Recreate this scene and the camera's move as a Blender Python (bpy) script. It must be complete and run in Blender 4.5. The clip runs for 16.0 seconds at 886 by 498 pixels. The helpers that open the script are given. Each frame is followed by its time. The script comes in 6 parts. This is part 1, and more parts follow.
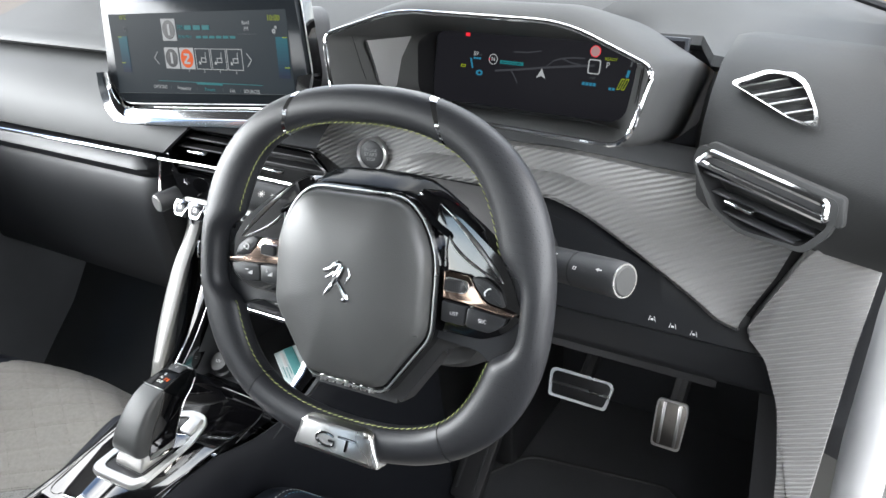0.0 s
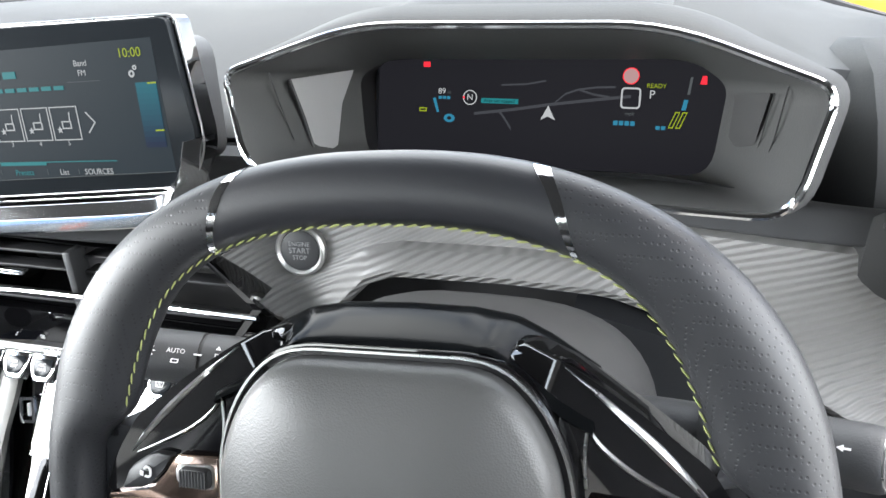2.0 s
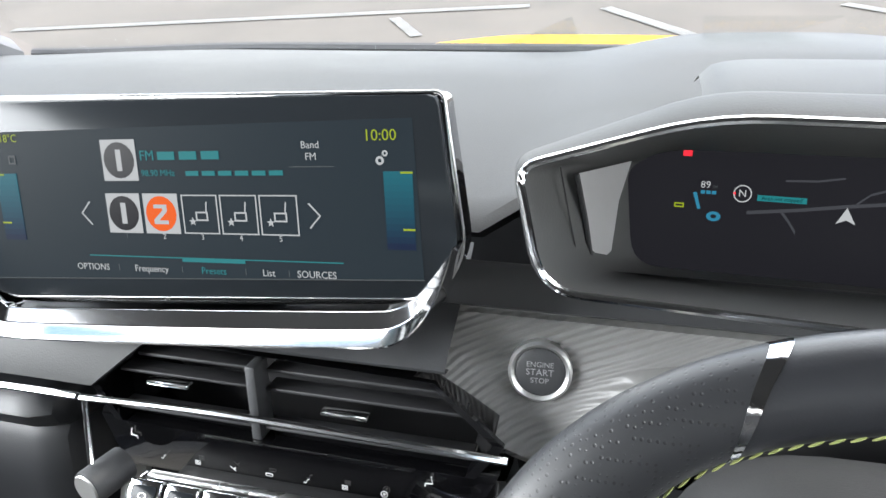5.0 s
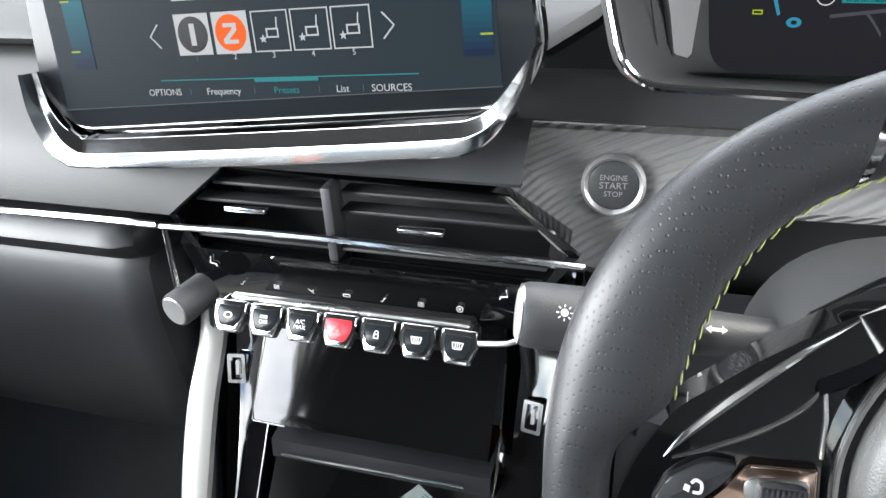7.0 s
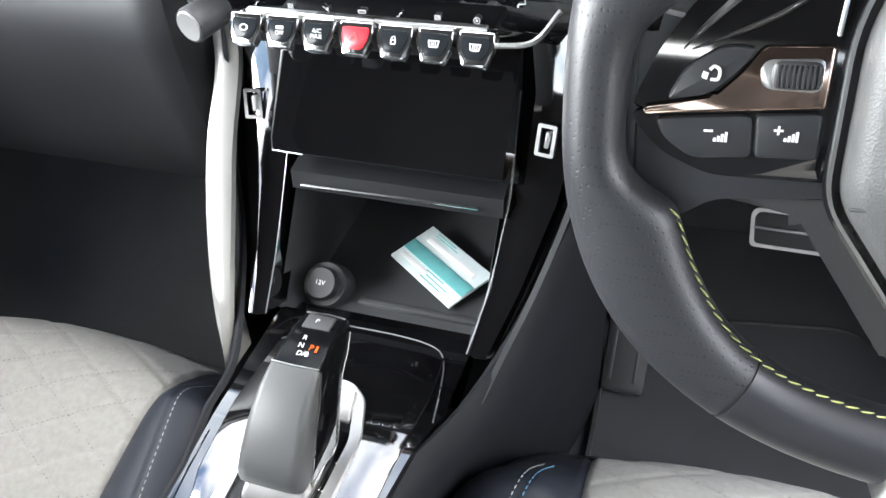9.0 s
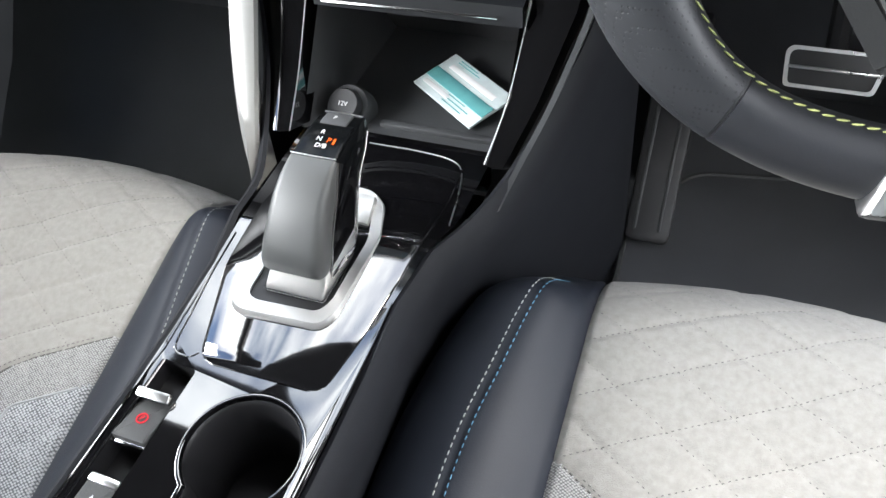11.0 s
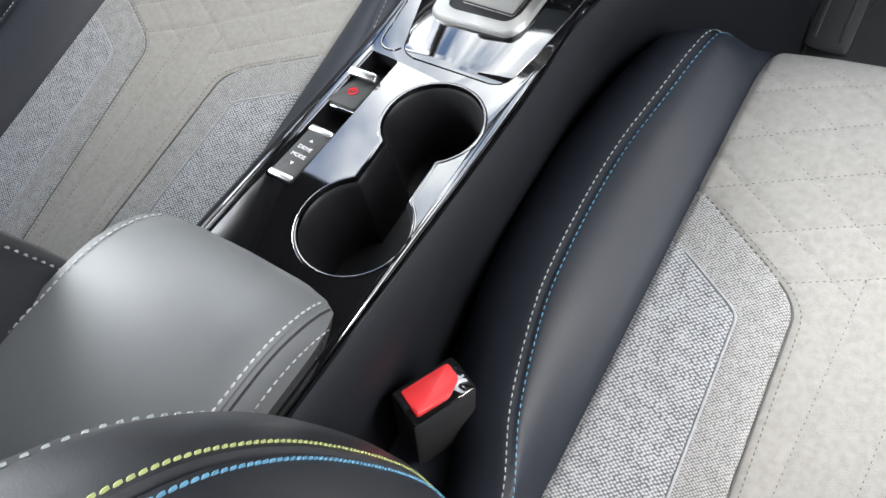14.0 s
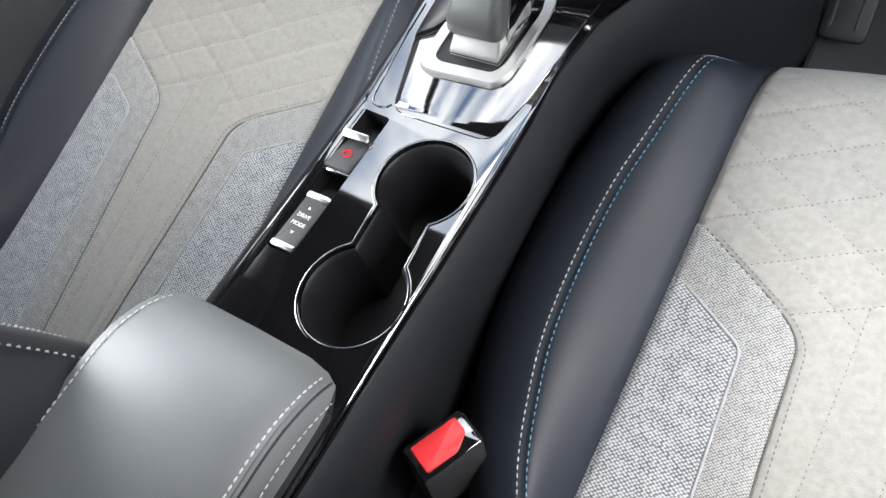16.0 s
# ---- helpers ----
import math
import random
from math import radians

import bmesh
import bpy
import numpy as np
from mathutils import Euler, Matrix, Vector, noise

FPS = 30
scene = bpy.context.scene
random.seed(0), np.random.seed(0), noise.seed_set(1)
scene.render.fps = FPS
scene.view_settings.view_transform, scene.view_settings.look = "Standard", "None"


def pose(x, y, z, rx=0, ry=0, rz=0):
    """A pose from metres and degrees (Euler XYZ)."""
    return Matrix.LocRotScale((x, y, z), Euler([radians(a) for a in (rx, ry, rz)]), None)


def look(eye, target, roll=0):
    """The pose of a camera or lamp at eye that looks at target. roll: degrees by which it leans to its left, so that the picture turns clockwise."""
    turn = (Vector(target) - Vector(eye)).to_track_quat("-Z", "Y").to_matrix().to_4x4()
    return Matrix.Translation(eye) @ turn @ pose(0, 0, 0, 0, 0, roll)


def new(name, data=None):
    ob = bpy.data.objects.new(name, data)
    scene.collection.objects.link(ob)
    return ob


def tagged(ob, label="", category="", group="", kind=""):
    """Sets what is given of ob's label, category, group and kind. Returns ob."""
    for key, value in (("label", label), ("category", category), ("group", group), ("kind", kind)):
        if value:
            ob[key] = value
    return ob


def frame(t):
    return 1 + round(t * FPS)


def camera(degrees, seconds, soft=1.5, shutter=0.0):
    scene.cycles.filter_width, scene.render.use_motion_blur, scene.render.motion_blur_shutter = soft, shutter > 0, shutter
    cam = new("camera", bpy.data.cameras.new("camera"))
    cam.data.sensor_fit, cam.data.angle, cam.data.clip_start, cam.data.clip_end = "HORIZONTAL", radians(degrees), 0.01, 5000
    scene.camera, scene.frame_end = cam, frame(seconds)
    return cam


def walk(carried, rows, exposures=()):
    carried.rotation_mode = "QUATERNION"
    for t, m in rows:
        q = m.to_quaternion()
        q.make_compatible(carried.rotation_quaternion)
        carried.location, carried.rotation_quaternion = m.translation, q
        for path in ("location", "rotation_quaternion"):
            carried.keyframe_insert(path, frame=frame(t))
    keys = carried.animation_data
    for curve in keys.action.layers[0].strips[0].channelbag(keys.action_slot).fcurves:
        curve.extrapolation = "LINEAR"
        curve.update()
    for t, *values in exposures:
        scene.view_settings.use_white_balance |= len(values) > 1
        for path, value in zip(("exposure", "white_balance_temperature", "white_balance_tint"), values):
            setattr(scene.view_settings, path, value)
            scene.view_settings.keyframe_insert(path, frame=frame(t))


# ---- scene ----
cam = camera(60.0, 16.0)
PATH = [
    (0, (0.7207, 0.1826, 1.0409), (-0.2366, 1.6937, 0.1465), -3.01),
    (0.5, (0.6573, 0.1906, 1.0322), (-0.2487, 1.7356, 0.1421), -2.80),
    (1, (0.5712, 0.2507, 1.0005), (-0.2213, 1.8715, 0.1373), -2.70),
    (1.5, (0.5017, 0.3259, 0.9783), (-0.1636, 2.0238, 0.1569), -3.30),
    (2, (0.4637, 0.3874, 0.9752), (-0.1112, 2.1236, 0.1659), -3.35),
    (2.5, (0.4492, 0.4437, 0.9746), (-0.0415, 2.2070, 0.1685), -3.21),
    (3, (0.4314, 0.4794, 0.9726), (-0.0047, 2.2638, 0.1816), -3.18),
    (3.5, (0.3837, 0.4772, 0.9633), (-0.0431, 2.2747, 0.1972), -3.08),
    (4, (0.3346, 0.4818, 0.9574), (-0.1057, 2.2813, 0.2037), -1.74),
    (4.5, (0.2774, 0.4643, 0.9740), (-0.2081, 2.2743, 0.2753), -1.22),
    (4.7, (0.2571, 0.4532, 0.9846), (-0.2495, 2.2618, 0.2974), -1.04),
    (6.8, (0.2138, 0.4151, 0.9574), (-0.3747, 2.0977, 0.0505), -3.79),
    (7, (0.2166, 0.4113, 0.9437), (-0.3554, 2.0725, -0.0119), -3.62),
    (7.5, (0.2146, 0.4023, 0.9273), (-0.3290, 2.0198, -0.1158), -3.23),
    (8, (0.2159, 0.3857, 0.9134), (-0.3213, 1.9493, -0.2120), -3.44),
    (8.5, (0.2167, 0.3596, 0.8917), (-0.3210, 1.8423, -0.3381), -4.12),
    (9, (0.2232, 0.3548, 0.8753), (-0.3125, 1.7778, -0.4240), -4.38),
    (9.2, (0.2243, 0.3470, 0.8699), (-0.3045, 1.7530, -0.4505), -4.32),
    (11.3, (0.2633, 0.2946, 0.8214), (-0.3487, 1.4859, -0.6640), -8.29),
    (11.5, (0.2662, 0.2887, 0.8197), (-0.3589, 1.4558, -0.6793), -8.78),
    (12, (0.2669, 0.2621, 0.8193), (-0.3801, 1.3579, -0.7236), -9.75),
    (12.5, (0.2743, 0.2387, 0.8112), (-0.4087, 1.2538, -0.7709), -11.19),
    (13, (0.2811, 0.2200, 0.8115), (-0.4385, 1.1733, -0.7927), -12.50),
    (13.5, (0.2887, 0.1989, 0.8144), (-0.4743, 1.0815, -0.8100), -13.91),
    (14, (0.2972, 0.1626, 0.8129), (-0.5174, 0.9726, -0.8243), -14.88),
    (14.5, (0.3056, 0.1441, 0.8176), (-0.5570, 0.8693, -0.8346), -17.42),
    (15, (0.3138, 0.1241, 0.8177), (-0.5834, 0.7696, -0.8491), -21.14),
    (15.5, (0.3128, 0.1718, 0.8357), (-0.5931, 0.8094, -0.8295), -24.17),
    (16, (0.3139, 0.2284, 0.8523), (-0.5848, 0.9119, -0.7986), -25.24),
]
walk(cam, [(t, look(eye, target, roll)) for t, eye, target, roll in PATH], ((0.0, 1.5), (1.5, 1.8), (2.5, 1.95), (3.5, 2.0), (4.5, 1.86), (7.0, 2.05), (8.5, 2.4), (9.2, 2.4), (11.5, 2.1), (12.5, 2.0), (14.5, 1.94), (15.3, 2.04), (16.0, 2.1)))

from mathutils import geometry

# ---- light ----
world = bpy.data.worlds.new("sky")
scene.world = world
world.use_nodes = True
wn = world.node_tree
wn.nodes.clear()
w_out = wn.nodes.new("ShaderNodeOutputWorld")
w_bg = wn.nodes.new("ShaderNodeBackground")
w_sky = wn.nodes.new("ShaderNodeTexSky")
w_sky.sky_type, w_sky.sun_disc = "NISHITA", False
w_sky.sun_elevation, w_sky.sun_rotation = radians(52), radians(70)
w_sky.air_density, w_sky.dust_density = 1.0, 2.0
w_co = wn.nodes.new("ShaderNodeTexCoord")
w_cl = wn.nodes.new("ShaderNodeTexNoise")
w_cl.inputs["Scale"].default_value, w_cl.inputs["Detail"].default_value = 3.2, 6.0
w_ra = wn.nodes.new("ShaderNodeValToRGB")
w_ra.color_ramp.elements[0].position, w_ra.color_ramp.elements[1].position = 0.40, 0.60
w_mix = wn.nodes.new("ShaderNodeMixRGB")
w_mix.inputs[2].default_value = (11.0, 11.1, 11.2, 1)
wn.links.new(w_co.outputs["Generated"], w_cl.inputs["Vector"])
wn.links.new(w_cl.outputs["Fac"], w_ra.inputs["Fac"])
wn.links.new(w_ra.outputs["Color"], w_mix.inputs[0])
wn.links.new(w_sky.outputs["Color"], w_mix.inputs[1])
wn.links.new(w_mix.outputs["Color"], w_bg.inputs["Color"])
wn.links.new(w_bg.outputs["Background"], w_out.inputs["Surface"])
w_bg.inputs["Strength"].default_value = 0.2
sun_data = bpy.data.lights.new("sun", "SUN")
sun_data.energy, sun_data.angle, sun_data.color = 1.0, radians(20), (1.0, 0.96, 0.9)
sun = new("sun", sun_data)
sun.matrix_world = look((0, 0, 0), (-math.sin(radians(70)) * 0.6, -math.cos(radians(70)) * 0.6, -0.79))


def opening_light(name, eye, target, w, h, watts):
    """Area lamp added outside a door or window opening to boost the sky light."""
    data = bpy.data.lights.new(name, "AREA")
    data.shape, data.size, data.size_y, data.energy, data.color = "RECTANGLE", w, h, watts, (0.95, 0.98, 1.0)
    new(name, data).matrix_world = look(eye, target)


opening_light("doorway_light", (1.12, 0.46, 0.86), (0.35, 0.66, 0.50), 0.95, 0.9, 5.8)
opening_light("window_light", (-1.5, 0.0, 1.1), (-0.1, 0.3, 0.35), 1.7, 0.7, 48.0)


# ---- materials ----
def material(name, color, rough=0.5, metal=0.0, grain=0.0, scale=300.0, blotch=0.15, blotch_scale=9.0, coat=0.0, emit=0.0, sheen=0.0, kind="noise", stretch=None):
    """A principled material with blotches in its colour and a fine bump."""
    m = bpy.data.materials.new(name)
    m.use_nodes = True
    nt = m.node_tree
    p = nt.nodes["Principled BSDF"]
    p.inputs["Roughness"].default_value, p.inputs["Metallic"].default_value = rough, metal
    p.inputs["Coat Weight"].default_value, p.inputs["Coat Roughness"].default_value = coat, 0.04
    p.inputs["Sheen Weight"].default_value = sheen
    co = nt.nodes.new("ShaderNodeTexCoord")
    if blotch:
        n1 = nt.nodes.new("ShaderNodeTexNoise")
        n1.inputs["Scale"].default_value, n1.inputs["Detail"].default_value = blotch_scale, 5.0
        ramp = nt.nodes.new("ShaderNodeValToRGB")
        lo, hi = [max(0.0, c * (1 - blotch)) for c in color], [c * (1 + blotch) for c in color]
        ramp.color_ramp.elements[0].color, ramp.color_ramp.elements[1].color = (*lo, 1), (*hi, 1)
        ramp.color_ramp.elements[0].position, ramp.color_ramp.elements[1].position = 0.3, 0.7
        nt.links.new(co.outputs["Object"], n1.inputs["Vector"])
        nt.links.new(n1.outputs["Fac"], ramp.inputs["Fac"])
        nt.links.new(ramp.outputs["Color"], p.inputs["Base Color"])
        rr = nt.nodes.new("ShaderNodeMapRange")
        rr.inputs["To Min"].default_value, rr.inputs["To Max"].default_value = rough * 0.85, min(1.0, rough * 1.15)
        nt.links.new(n1.outputs["Fac"], rr.inputs["Value"])
        nt.links.new(rr.outputs["Result"], p.inputs["Roughness"])
    else:
        p.inputs["Base Color"].default_value = (*color, 1)
    if grain:
        if kind == "noise":
            n2 = nt.nodes.new("ShaderNodeTexNoise")
            n2.inputs["Scale"].default_value, n2.inputs["Detail"].default_value = scale, 3.0
            out = n2.outputs["Fac"]
        elif kind == "cells":
            n2 = nt.nodes.new("ShaderNodeTexVoronoi")
            n2.inputs["Scale"].default_value = scale
            out = n2.outputs["Distance"]
        elif kind == "pits":
            n2 = nt.nodes.new("ShaderNodeTexVoronoi")
            n2.inputs["Scale"].default_value, n2.inputs["Randomness"].default_value = scale, 0.15
            pit = nt.nodes.new("ShaderNodeMapRange")
            pit.inputs["From Min"].default_value, pit.inputs["From Max"].default_value = 0.16, 0.30
            nt.links.new(n2.outputs["Distance"], pit.inputs["Value"])
            out = pit.outputs["Result"]
            dark = nt.nodes.new("ShaderNodeMixRGB")
            dark.blend_type, dark.inputs[0].default_value = "MULTIPLY", 0.55
            nt.links.new(ramp.outputs["Color"], dark.inputs[1])
            nt.links.new(out, dark.inputs[2])
            nt.links.new(dark.outputs["Color"], p.inputs["Base Color"])
        else:
            n2 = nt.nodes.new("ShaderNodeTexWave")
            n2.inputs["Scale"].default_value, n2.inputs["Distortion"].default_value = scale, 0.3
            n2.bands_direction = kind
            out = n2.outputs["Fac"]
        if stretch:
            mp = nt.nodes.new("ShaderNodeMapping")
            mp.inputs["Rotation"].default_value = [radians(a) for a in stretch]
            nt.links.new(co.outputs["Object"], mp.inputs["Vector"])
            nt.links.new(mp.outputs["Vector"], n2.inputs["Vector"])
        else:
            nt.links.new(co.outputs["Object"], n2.inputs["Vector"])
        b = nt.nodes.new("ShaderNodeBump")
        b.inputs["Strength"].default_value, b.inputs["Distance"].default_value = grain, 0.001
        nt.links.new(out, b.inputs["Height"])
        nt.links.new(b.outputs["Normal"], p.inputs["Normal"])
    if emit:
        p.inputs["Emission Color"].default_value, p.inputs["Emission Strength"].default_value = (*color, 1), emit
    return m


def weave(name, dark, light, scale):
    """A coarse woven cloth: uneven round thread ends, light on dark, with a broad change of tone."""
    m = material(name, light, 0.85, blotch=0.0, sheen=0.15)
    nt = m.node_tree
    p = nt.nodes["Principled BSDF"]
    co = nt.nodes.new("ShaderNodeTexCoord")
    mp = nt.nodes.new("ShaderNodeMapping")
    mp.inputs["Rotation"].default_value = (0, 0, radians(38))
    mp.inputs["Scale"].default_value = (1.0, 1.35, 1.0)
    vo = nt.nodes.new("ShaderNodeTexVoronoi")
    vo.voronoi_dimensions = "2D"
    vo.inputs["Scale"].default_value, vo.inputs["Randomness"].default_value = scale, 0.28
    no = nt.nodes.new("ShaderNodeTexNoise")
    no.noise_dimensions = "2D"
    no.inputs["Scale"].default_value, no.inputs["Detail"].default_value = scale * 0.2, 3.0
    add = nt.nodes.new("ShaderNodeMath")
    add.operation = "MULTIPLY_ADD"
    add.inputs[1].default_value = 0.25
    nt.links.new(co.outputs["Object"], mp.inputs["Vector"])
    nt.links.new(mp.outputs["Vector"], vo.inputs["Vector"])
    nt.links.new(mp.outputs["Vector"], no.inputs["Vector"])
    nt.links.new(no.outputs["Fac"], add.inputs[0])
    nt.links.new(vo.outputs["Distance"], add.inputs[2])
    ramp = nt.nodes.new("ShaderNodeValToRGB")
    ramp.color_ramp.elements[0].color, ramp.color_ramp.elements[1].color = (*light, 1), (*dark, 1)
    ramp.color_ramp.elements[0].position, ramp.color_ramp.elements[1].position = 0.33, 0.68
    nt.links.new(add.outputs["Value"], ramp.inputs["Fac"])
    nt.links.new(ramp.outputs["Color"], p.inputs["Base Color"])
    bump = nt.nodes.new("ShaderNodeBump")
    bump.invert = True
    bump.inputs["Strength"].default_value, bump.inputs["Distance"].default_value = 0.6, 0.001
    nt.links.new(add.outputs["Value"], bump.inputs["Height"])
    nt.links.new(bump.outputs["Normal"], p.inputs["Normal"])
    return m


def pane(name):
    """Thin window glass: clear, with a faint mirror that grows at low angles."""
    m = bpy.data.materials.new(name)
    m.use_nodes = True
    nt = m.node_tree
    nt.nodes.remove(nt.nodes["Principled BSDF"])
    clear, mirror, mix = nt.nodes.new("ShaderNodeBsdfTransparent"), nt.nodes.new("ShaderNodeBsdfGlossy"), nt.nodes.new("ShaderNodeMixShader")
    clear.inputs["Color"].default_value, mirror.inputs["Roughness"].default_value = (0.94, 0.96, 0.95, 1), 0.0
    fr, half = nt.nodes.new("ShaderNodeFresnel"), nt.nodes.new("ShaderNodeMath")
    fr.inputs["IOR"].default_value, half.operation, half.inputs[1].default_value = 1.3, "MULTIPLY", 0.4
    nt.links.new(fr.outputs["Fac"], half.inputs[0])
    nt.links.new(half.outputs["Value"], mix.inputs[0])
    nt.links.new(clear.outputs["BSDF"], mix.inputs[1])
    nt.links.new(mirror.outputs["BSDF"], mix.inputs[2])
    nt.links.new(mix.outputs["Shader"], nt.nodes["Material Output"].inputs["Surface"])
    return m


LEATHER = material("black_leather", (0.012, 0.013, 0.016), 0.5, grain=0.12, scale=900, blotch=0.1)
# Copy of the black leather, dulled to hold the cushion bolsters in shade.
BOLSTER = material("shaded_black_leather", (0.0115, 0.0145, 0.022), 0.55, grain=0.12, scale=900, blotch=0.1)
LEATHER_PERF = material("perforated_leather", (0.020, 0.021, 0.0235), 0.45, grain=0.28, scale=430, kind="pits", blotch=0.1)
ARM = material("armrest_leather", (0.125, 0.13, 0.13), 0.52, grain=0.1, scale=900, blotch=0.06)
COVER = material("grained_cover", (0.066, 0.067, 0.066), 0.45, grain=0.13, scale=1100, kind="cells", blotch=0.05)
SWITCH = material("dark_switch_plastic", (0.020, 0.021, 0.023), 0.4, blotch=0.05)
GRIP = material("lever_leather", (0.062, 0.064, 0.064), 0.45, grain=0.1, scale=900, blotch=0.06)
SOFT = material("dash_soft_plastic", (0.046, 0.047, 0.047), 0.58, grain=0.2, scale=700, blotch=0.08)
SOFT_DARK = material("dark_grained_plastic", (0.045, 0.0465, 0.049), 0.5, grain=0.2, scale=700)
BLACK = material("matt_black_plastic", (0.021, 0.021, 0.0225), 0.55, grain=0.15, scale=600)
GLOSS = material("piano_black", (0.003, 0.003, 0.0035), 0.04, blotch=0.0, coat=1.0)
GLOSS.node_tree.nodes["Principled BSDF"].inputs["Specular IOR Level"].default_value = 0.9
for m, w, r in ((ARM, 0.5, 0.6), (LEATHER, 0.55, 0.34), (LEATHER_PERF, 0.3, 0.42)):
    m.node_tree.nodes["Principled BSDF"].inputs["Coat Weight"].default_value = w
    m.node_tree.nodes["Principled BSDF"].inputs["Coat Roughness"].default_value = r
GLOSS.node_tree.nodes["Principled BSDF"].inputs["Coat IOR"].default_value = 1.68
GLOVE = material("dark_semi_gloss_plastic", (0.009, 0.010, 0.012), 0.5, grain=0.1, scale=700)
CUP = material("deep_black_liner", (0.007, 0.007, 0.008), 0.45, grain=0.1, scale=700)
PEDAL = material("dark_brushed_metal", (0.30, 0.28, 0.26), 0.32, 1.0, blotch=0.08)
CHROME = material("chrome", (0.78, 0.79, 0.8), 0.1, 1.0, blotch=0.04)
SATIN = material("satin_silver", (0.62, 0.62, 0.61), 0.28, 1.0, blotch=0.05)
BRASS = material("warm_satin_metal", (0.60, 0.44, 0.36), 0.14, 1.0, blotch=0.05)
SIDE = material("dark_console_side", (0.0085, 0.0095, 0.0125), 0.68, grain=0.15, scale=700)
FIN = material("grey_satin_fin", (0.25, 0.246, 0.236), 0.35, 0.2, blotch=0.08)
RIBBED = material("ribbed_soft_trim", (0.21, 0.207, 0.203), 0.42, grain=1.0, scale=62, kind="Z", blotch=0.06, stretch=(0, 24, 0))
SUEDE = material("grey_suede", (0.252, 0.245, 0.231), 0.9, grain=0.7, scale=1000, blotch=0.11, blotch_scale=170, sheen=0.2)
WEAVE = weave("grey_woven_mesh", (0.085, 0.09, 0.098), (0.42, 0.435, 0.455), 330)
WEAVE_FINE = weave("fine_grey_weave", (0.12, 0.122, 0.122), (0.36, 0.362, 0.36), 430)
WEAVE_EDGE = material("pale_woven_piping", (0.30, 0.312, 0.325), 0.85, grain=0.5, scale=900, blotch=0.1, blotch_scale=120)
SPUN = material("spun_aluminium", (0.60, 0.60, 0.59), 0.4, 0.9, blotch=0.04)
for m, w in ((SIDE, 0.25), (BOLSTER, 0.38), (SOFT, 0.28), (LEATHER, 0.4), (LEATHER_PERF, 0.3)):
    m.node_tree.nodes["Principled BSDF"].inputs["Specular IOR Level"].default_value = w
DARK_THREAD = material("grey_thread", (0.10, 0.098, 0.094), 0.8, blotch=0.1)
CARPET = material("black_carpet", (0.055, 0.057, 0.062), 0.95, grain=0.8, scale=900, sheen=0.1)
TOE = material("dark_grey_carpet", (0.055, 0.060, 0.062), 0.95, grain=0.8, scale=900, sheen=0.1)
RED = material("red_plastic", (0.62, 0.03, 0.035), 0.35, blotch=0.05)
RED_KEY = material("lit_red_key", (0.75, 0.02, 0.03), 0.3, blotch=0.0, emit=0.12)
LIME = material("lime_thread", (0.33, 0.36, 0.13), 0.7, blotch=0.1)
BLUE = material("blue_thread", (0.09, 0.24, 0.36), 0.7, blotch=0.1)
PALE_THREAD = material("white_thread", (0.45, 0.46, 0.45), 0.7, blotch=0.1)
PALE = material("pale_thread", (0.36, 0.38, 0.36), 0.7, blotch=0.1)
# Slight glow added to brighten all white print and signs.
INK = material("white_marking", (0.7, 0.7, 0.7), 0.6, blotch=0.0, emit=0.03)
YELLOW = material("yellow_car_paint", (0.80, 0.45, 0.008), 0.5, blotch=0.03)
YELLOW.node_tree.nodes["Principled BSDF"].inputs["Specular IOR Level"].default_value = 0.15
HEADLINER = material("black_headliner", (0.03, 0.03, 0.031), 0.9, grain=0.3, scale=600)
BODY_WHITE = material("pale_body_trim", (0.38, 0.38, 0.38), 0.4)
ASPHALT = material("worn_asphalt", (0.085, 0.074, 0.064), 0.95, grain=0.6, scale=60, blotch=0.2, blotch_scale=0.8)
ROADPAINT = material("worn_white_road_paint", (0.3, 0.295, 0.285), 0.8, blotch=0.1, blotch_scale=6)
SHROUD = material("column_plastic", (0.028, 0.0285, 0.029), 0.55, grain=0.2, scale=700)
TUNNEL = material("dark_grey_tunnel", (0.060, 0.061, 0.060), 0.5, grain=0.2, scale=700)
INNER = material("smooth_grey_plastic", (0.10, 0.10, 0.10), 0.5, blotch=0.08)
FAINT = material("faint_grey_marking", (0.30, 0.305, 0.31), 0.6, blotch=0.0)
PALE_PANEL = material("pale_grey_panel", (0.5, 0.5, 0.5), 0.35, blotch=0.08)
SCREEN = material("dark_screen", (0.022, 0.025, 0.03), 0.4, blotch=0.0)
GLASS_BLACK = material("coated_black_glass", (0.012, 0.014, 0.016), 0.16, blotch=0.0)
GLASS_BLACK.node_tree.nodes["Principled BSDF"].inputs["Specular IOR Level"].default_value = 0.1
BRIDGE = material("satin_black_bridge", (0.004, 0.0045, 0.005), 0.14, blotch=0.0)
BRIDGE.node_tree.nodes["Principled BSDF"].inputs["Specular IOR Level"].default_value = 0.1
PANE = pane("window_glass")


# ---- mesh helpers ----
def link(name, bm, mat, parent=None, label="", smooth=True, sharp=38):
    mesh = bpy.data.meshes.new(name)
    bmesh.ops.recalc_face_normals(bm, faces=bm.faces[:])
    bm.to_mesh(mesh)
    bm.free()
    for m in (mat if isinstance(mat, (list, tuple)) else [mat]):
        mesh.materials.append(m)
    if smooth:
        mesh.polygons.foreach_set("use_smooth", [True] * len(mesh.polygons))
        mesh.set_sharp_from_angle(angle=radians(sharp))
    ob = new(name, mesh)
    ob.parent = parent
    if label:
        ob["label"] = label
    return ob


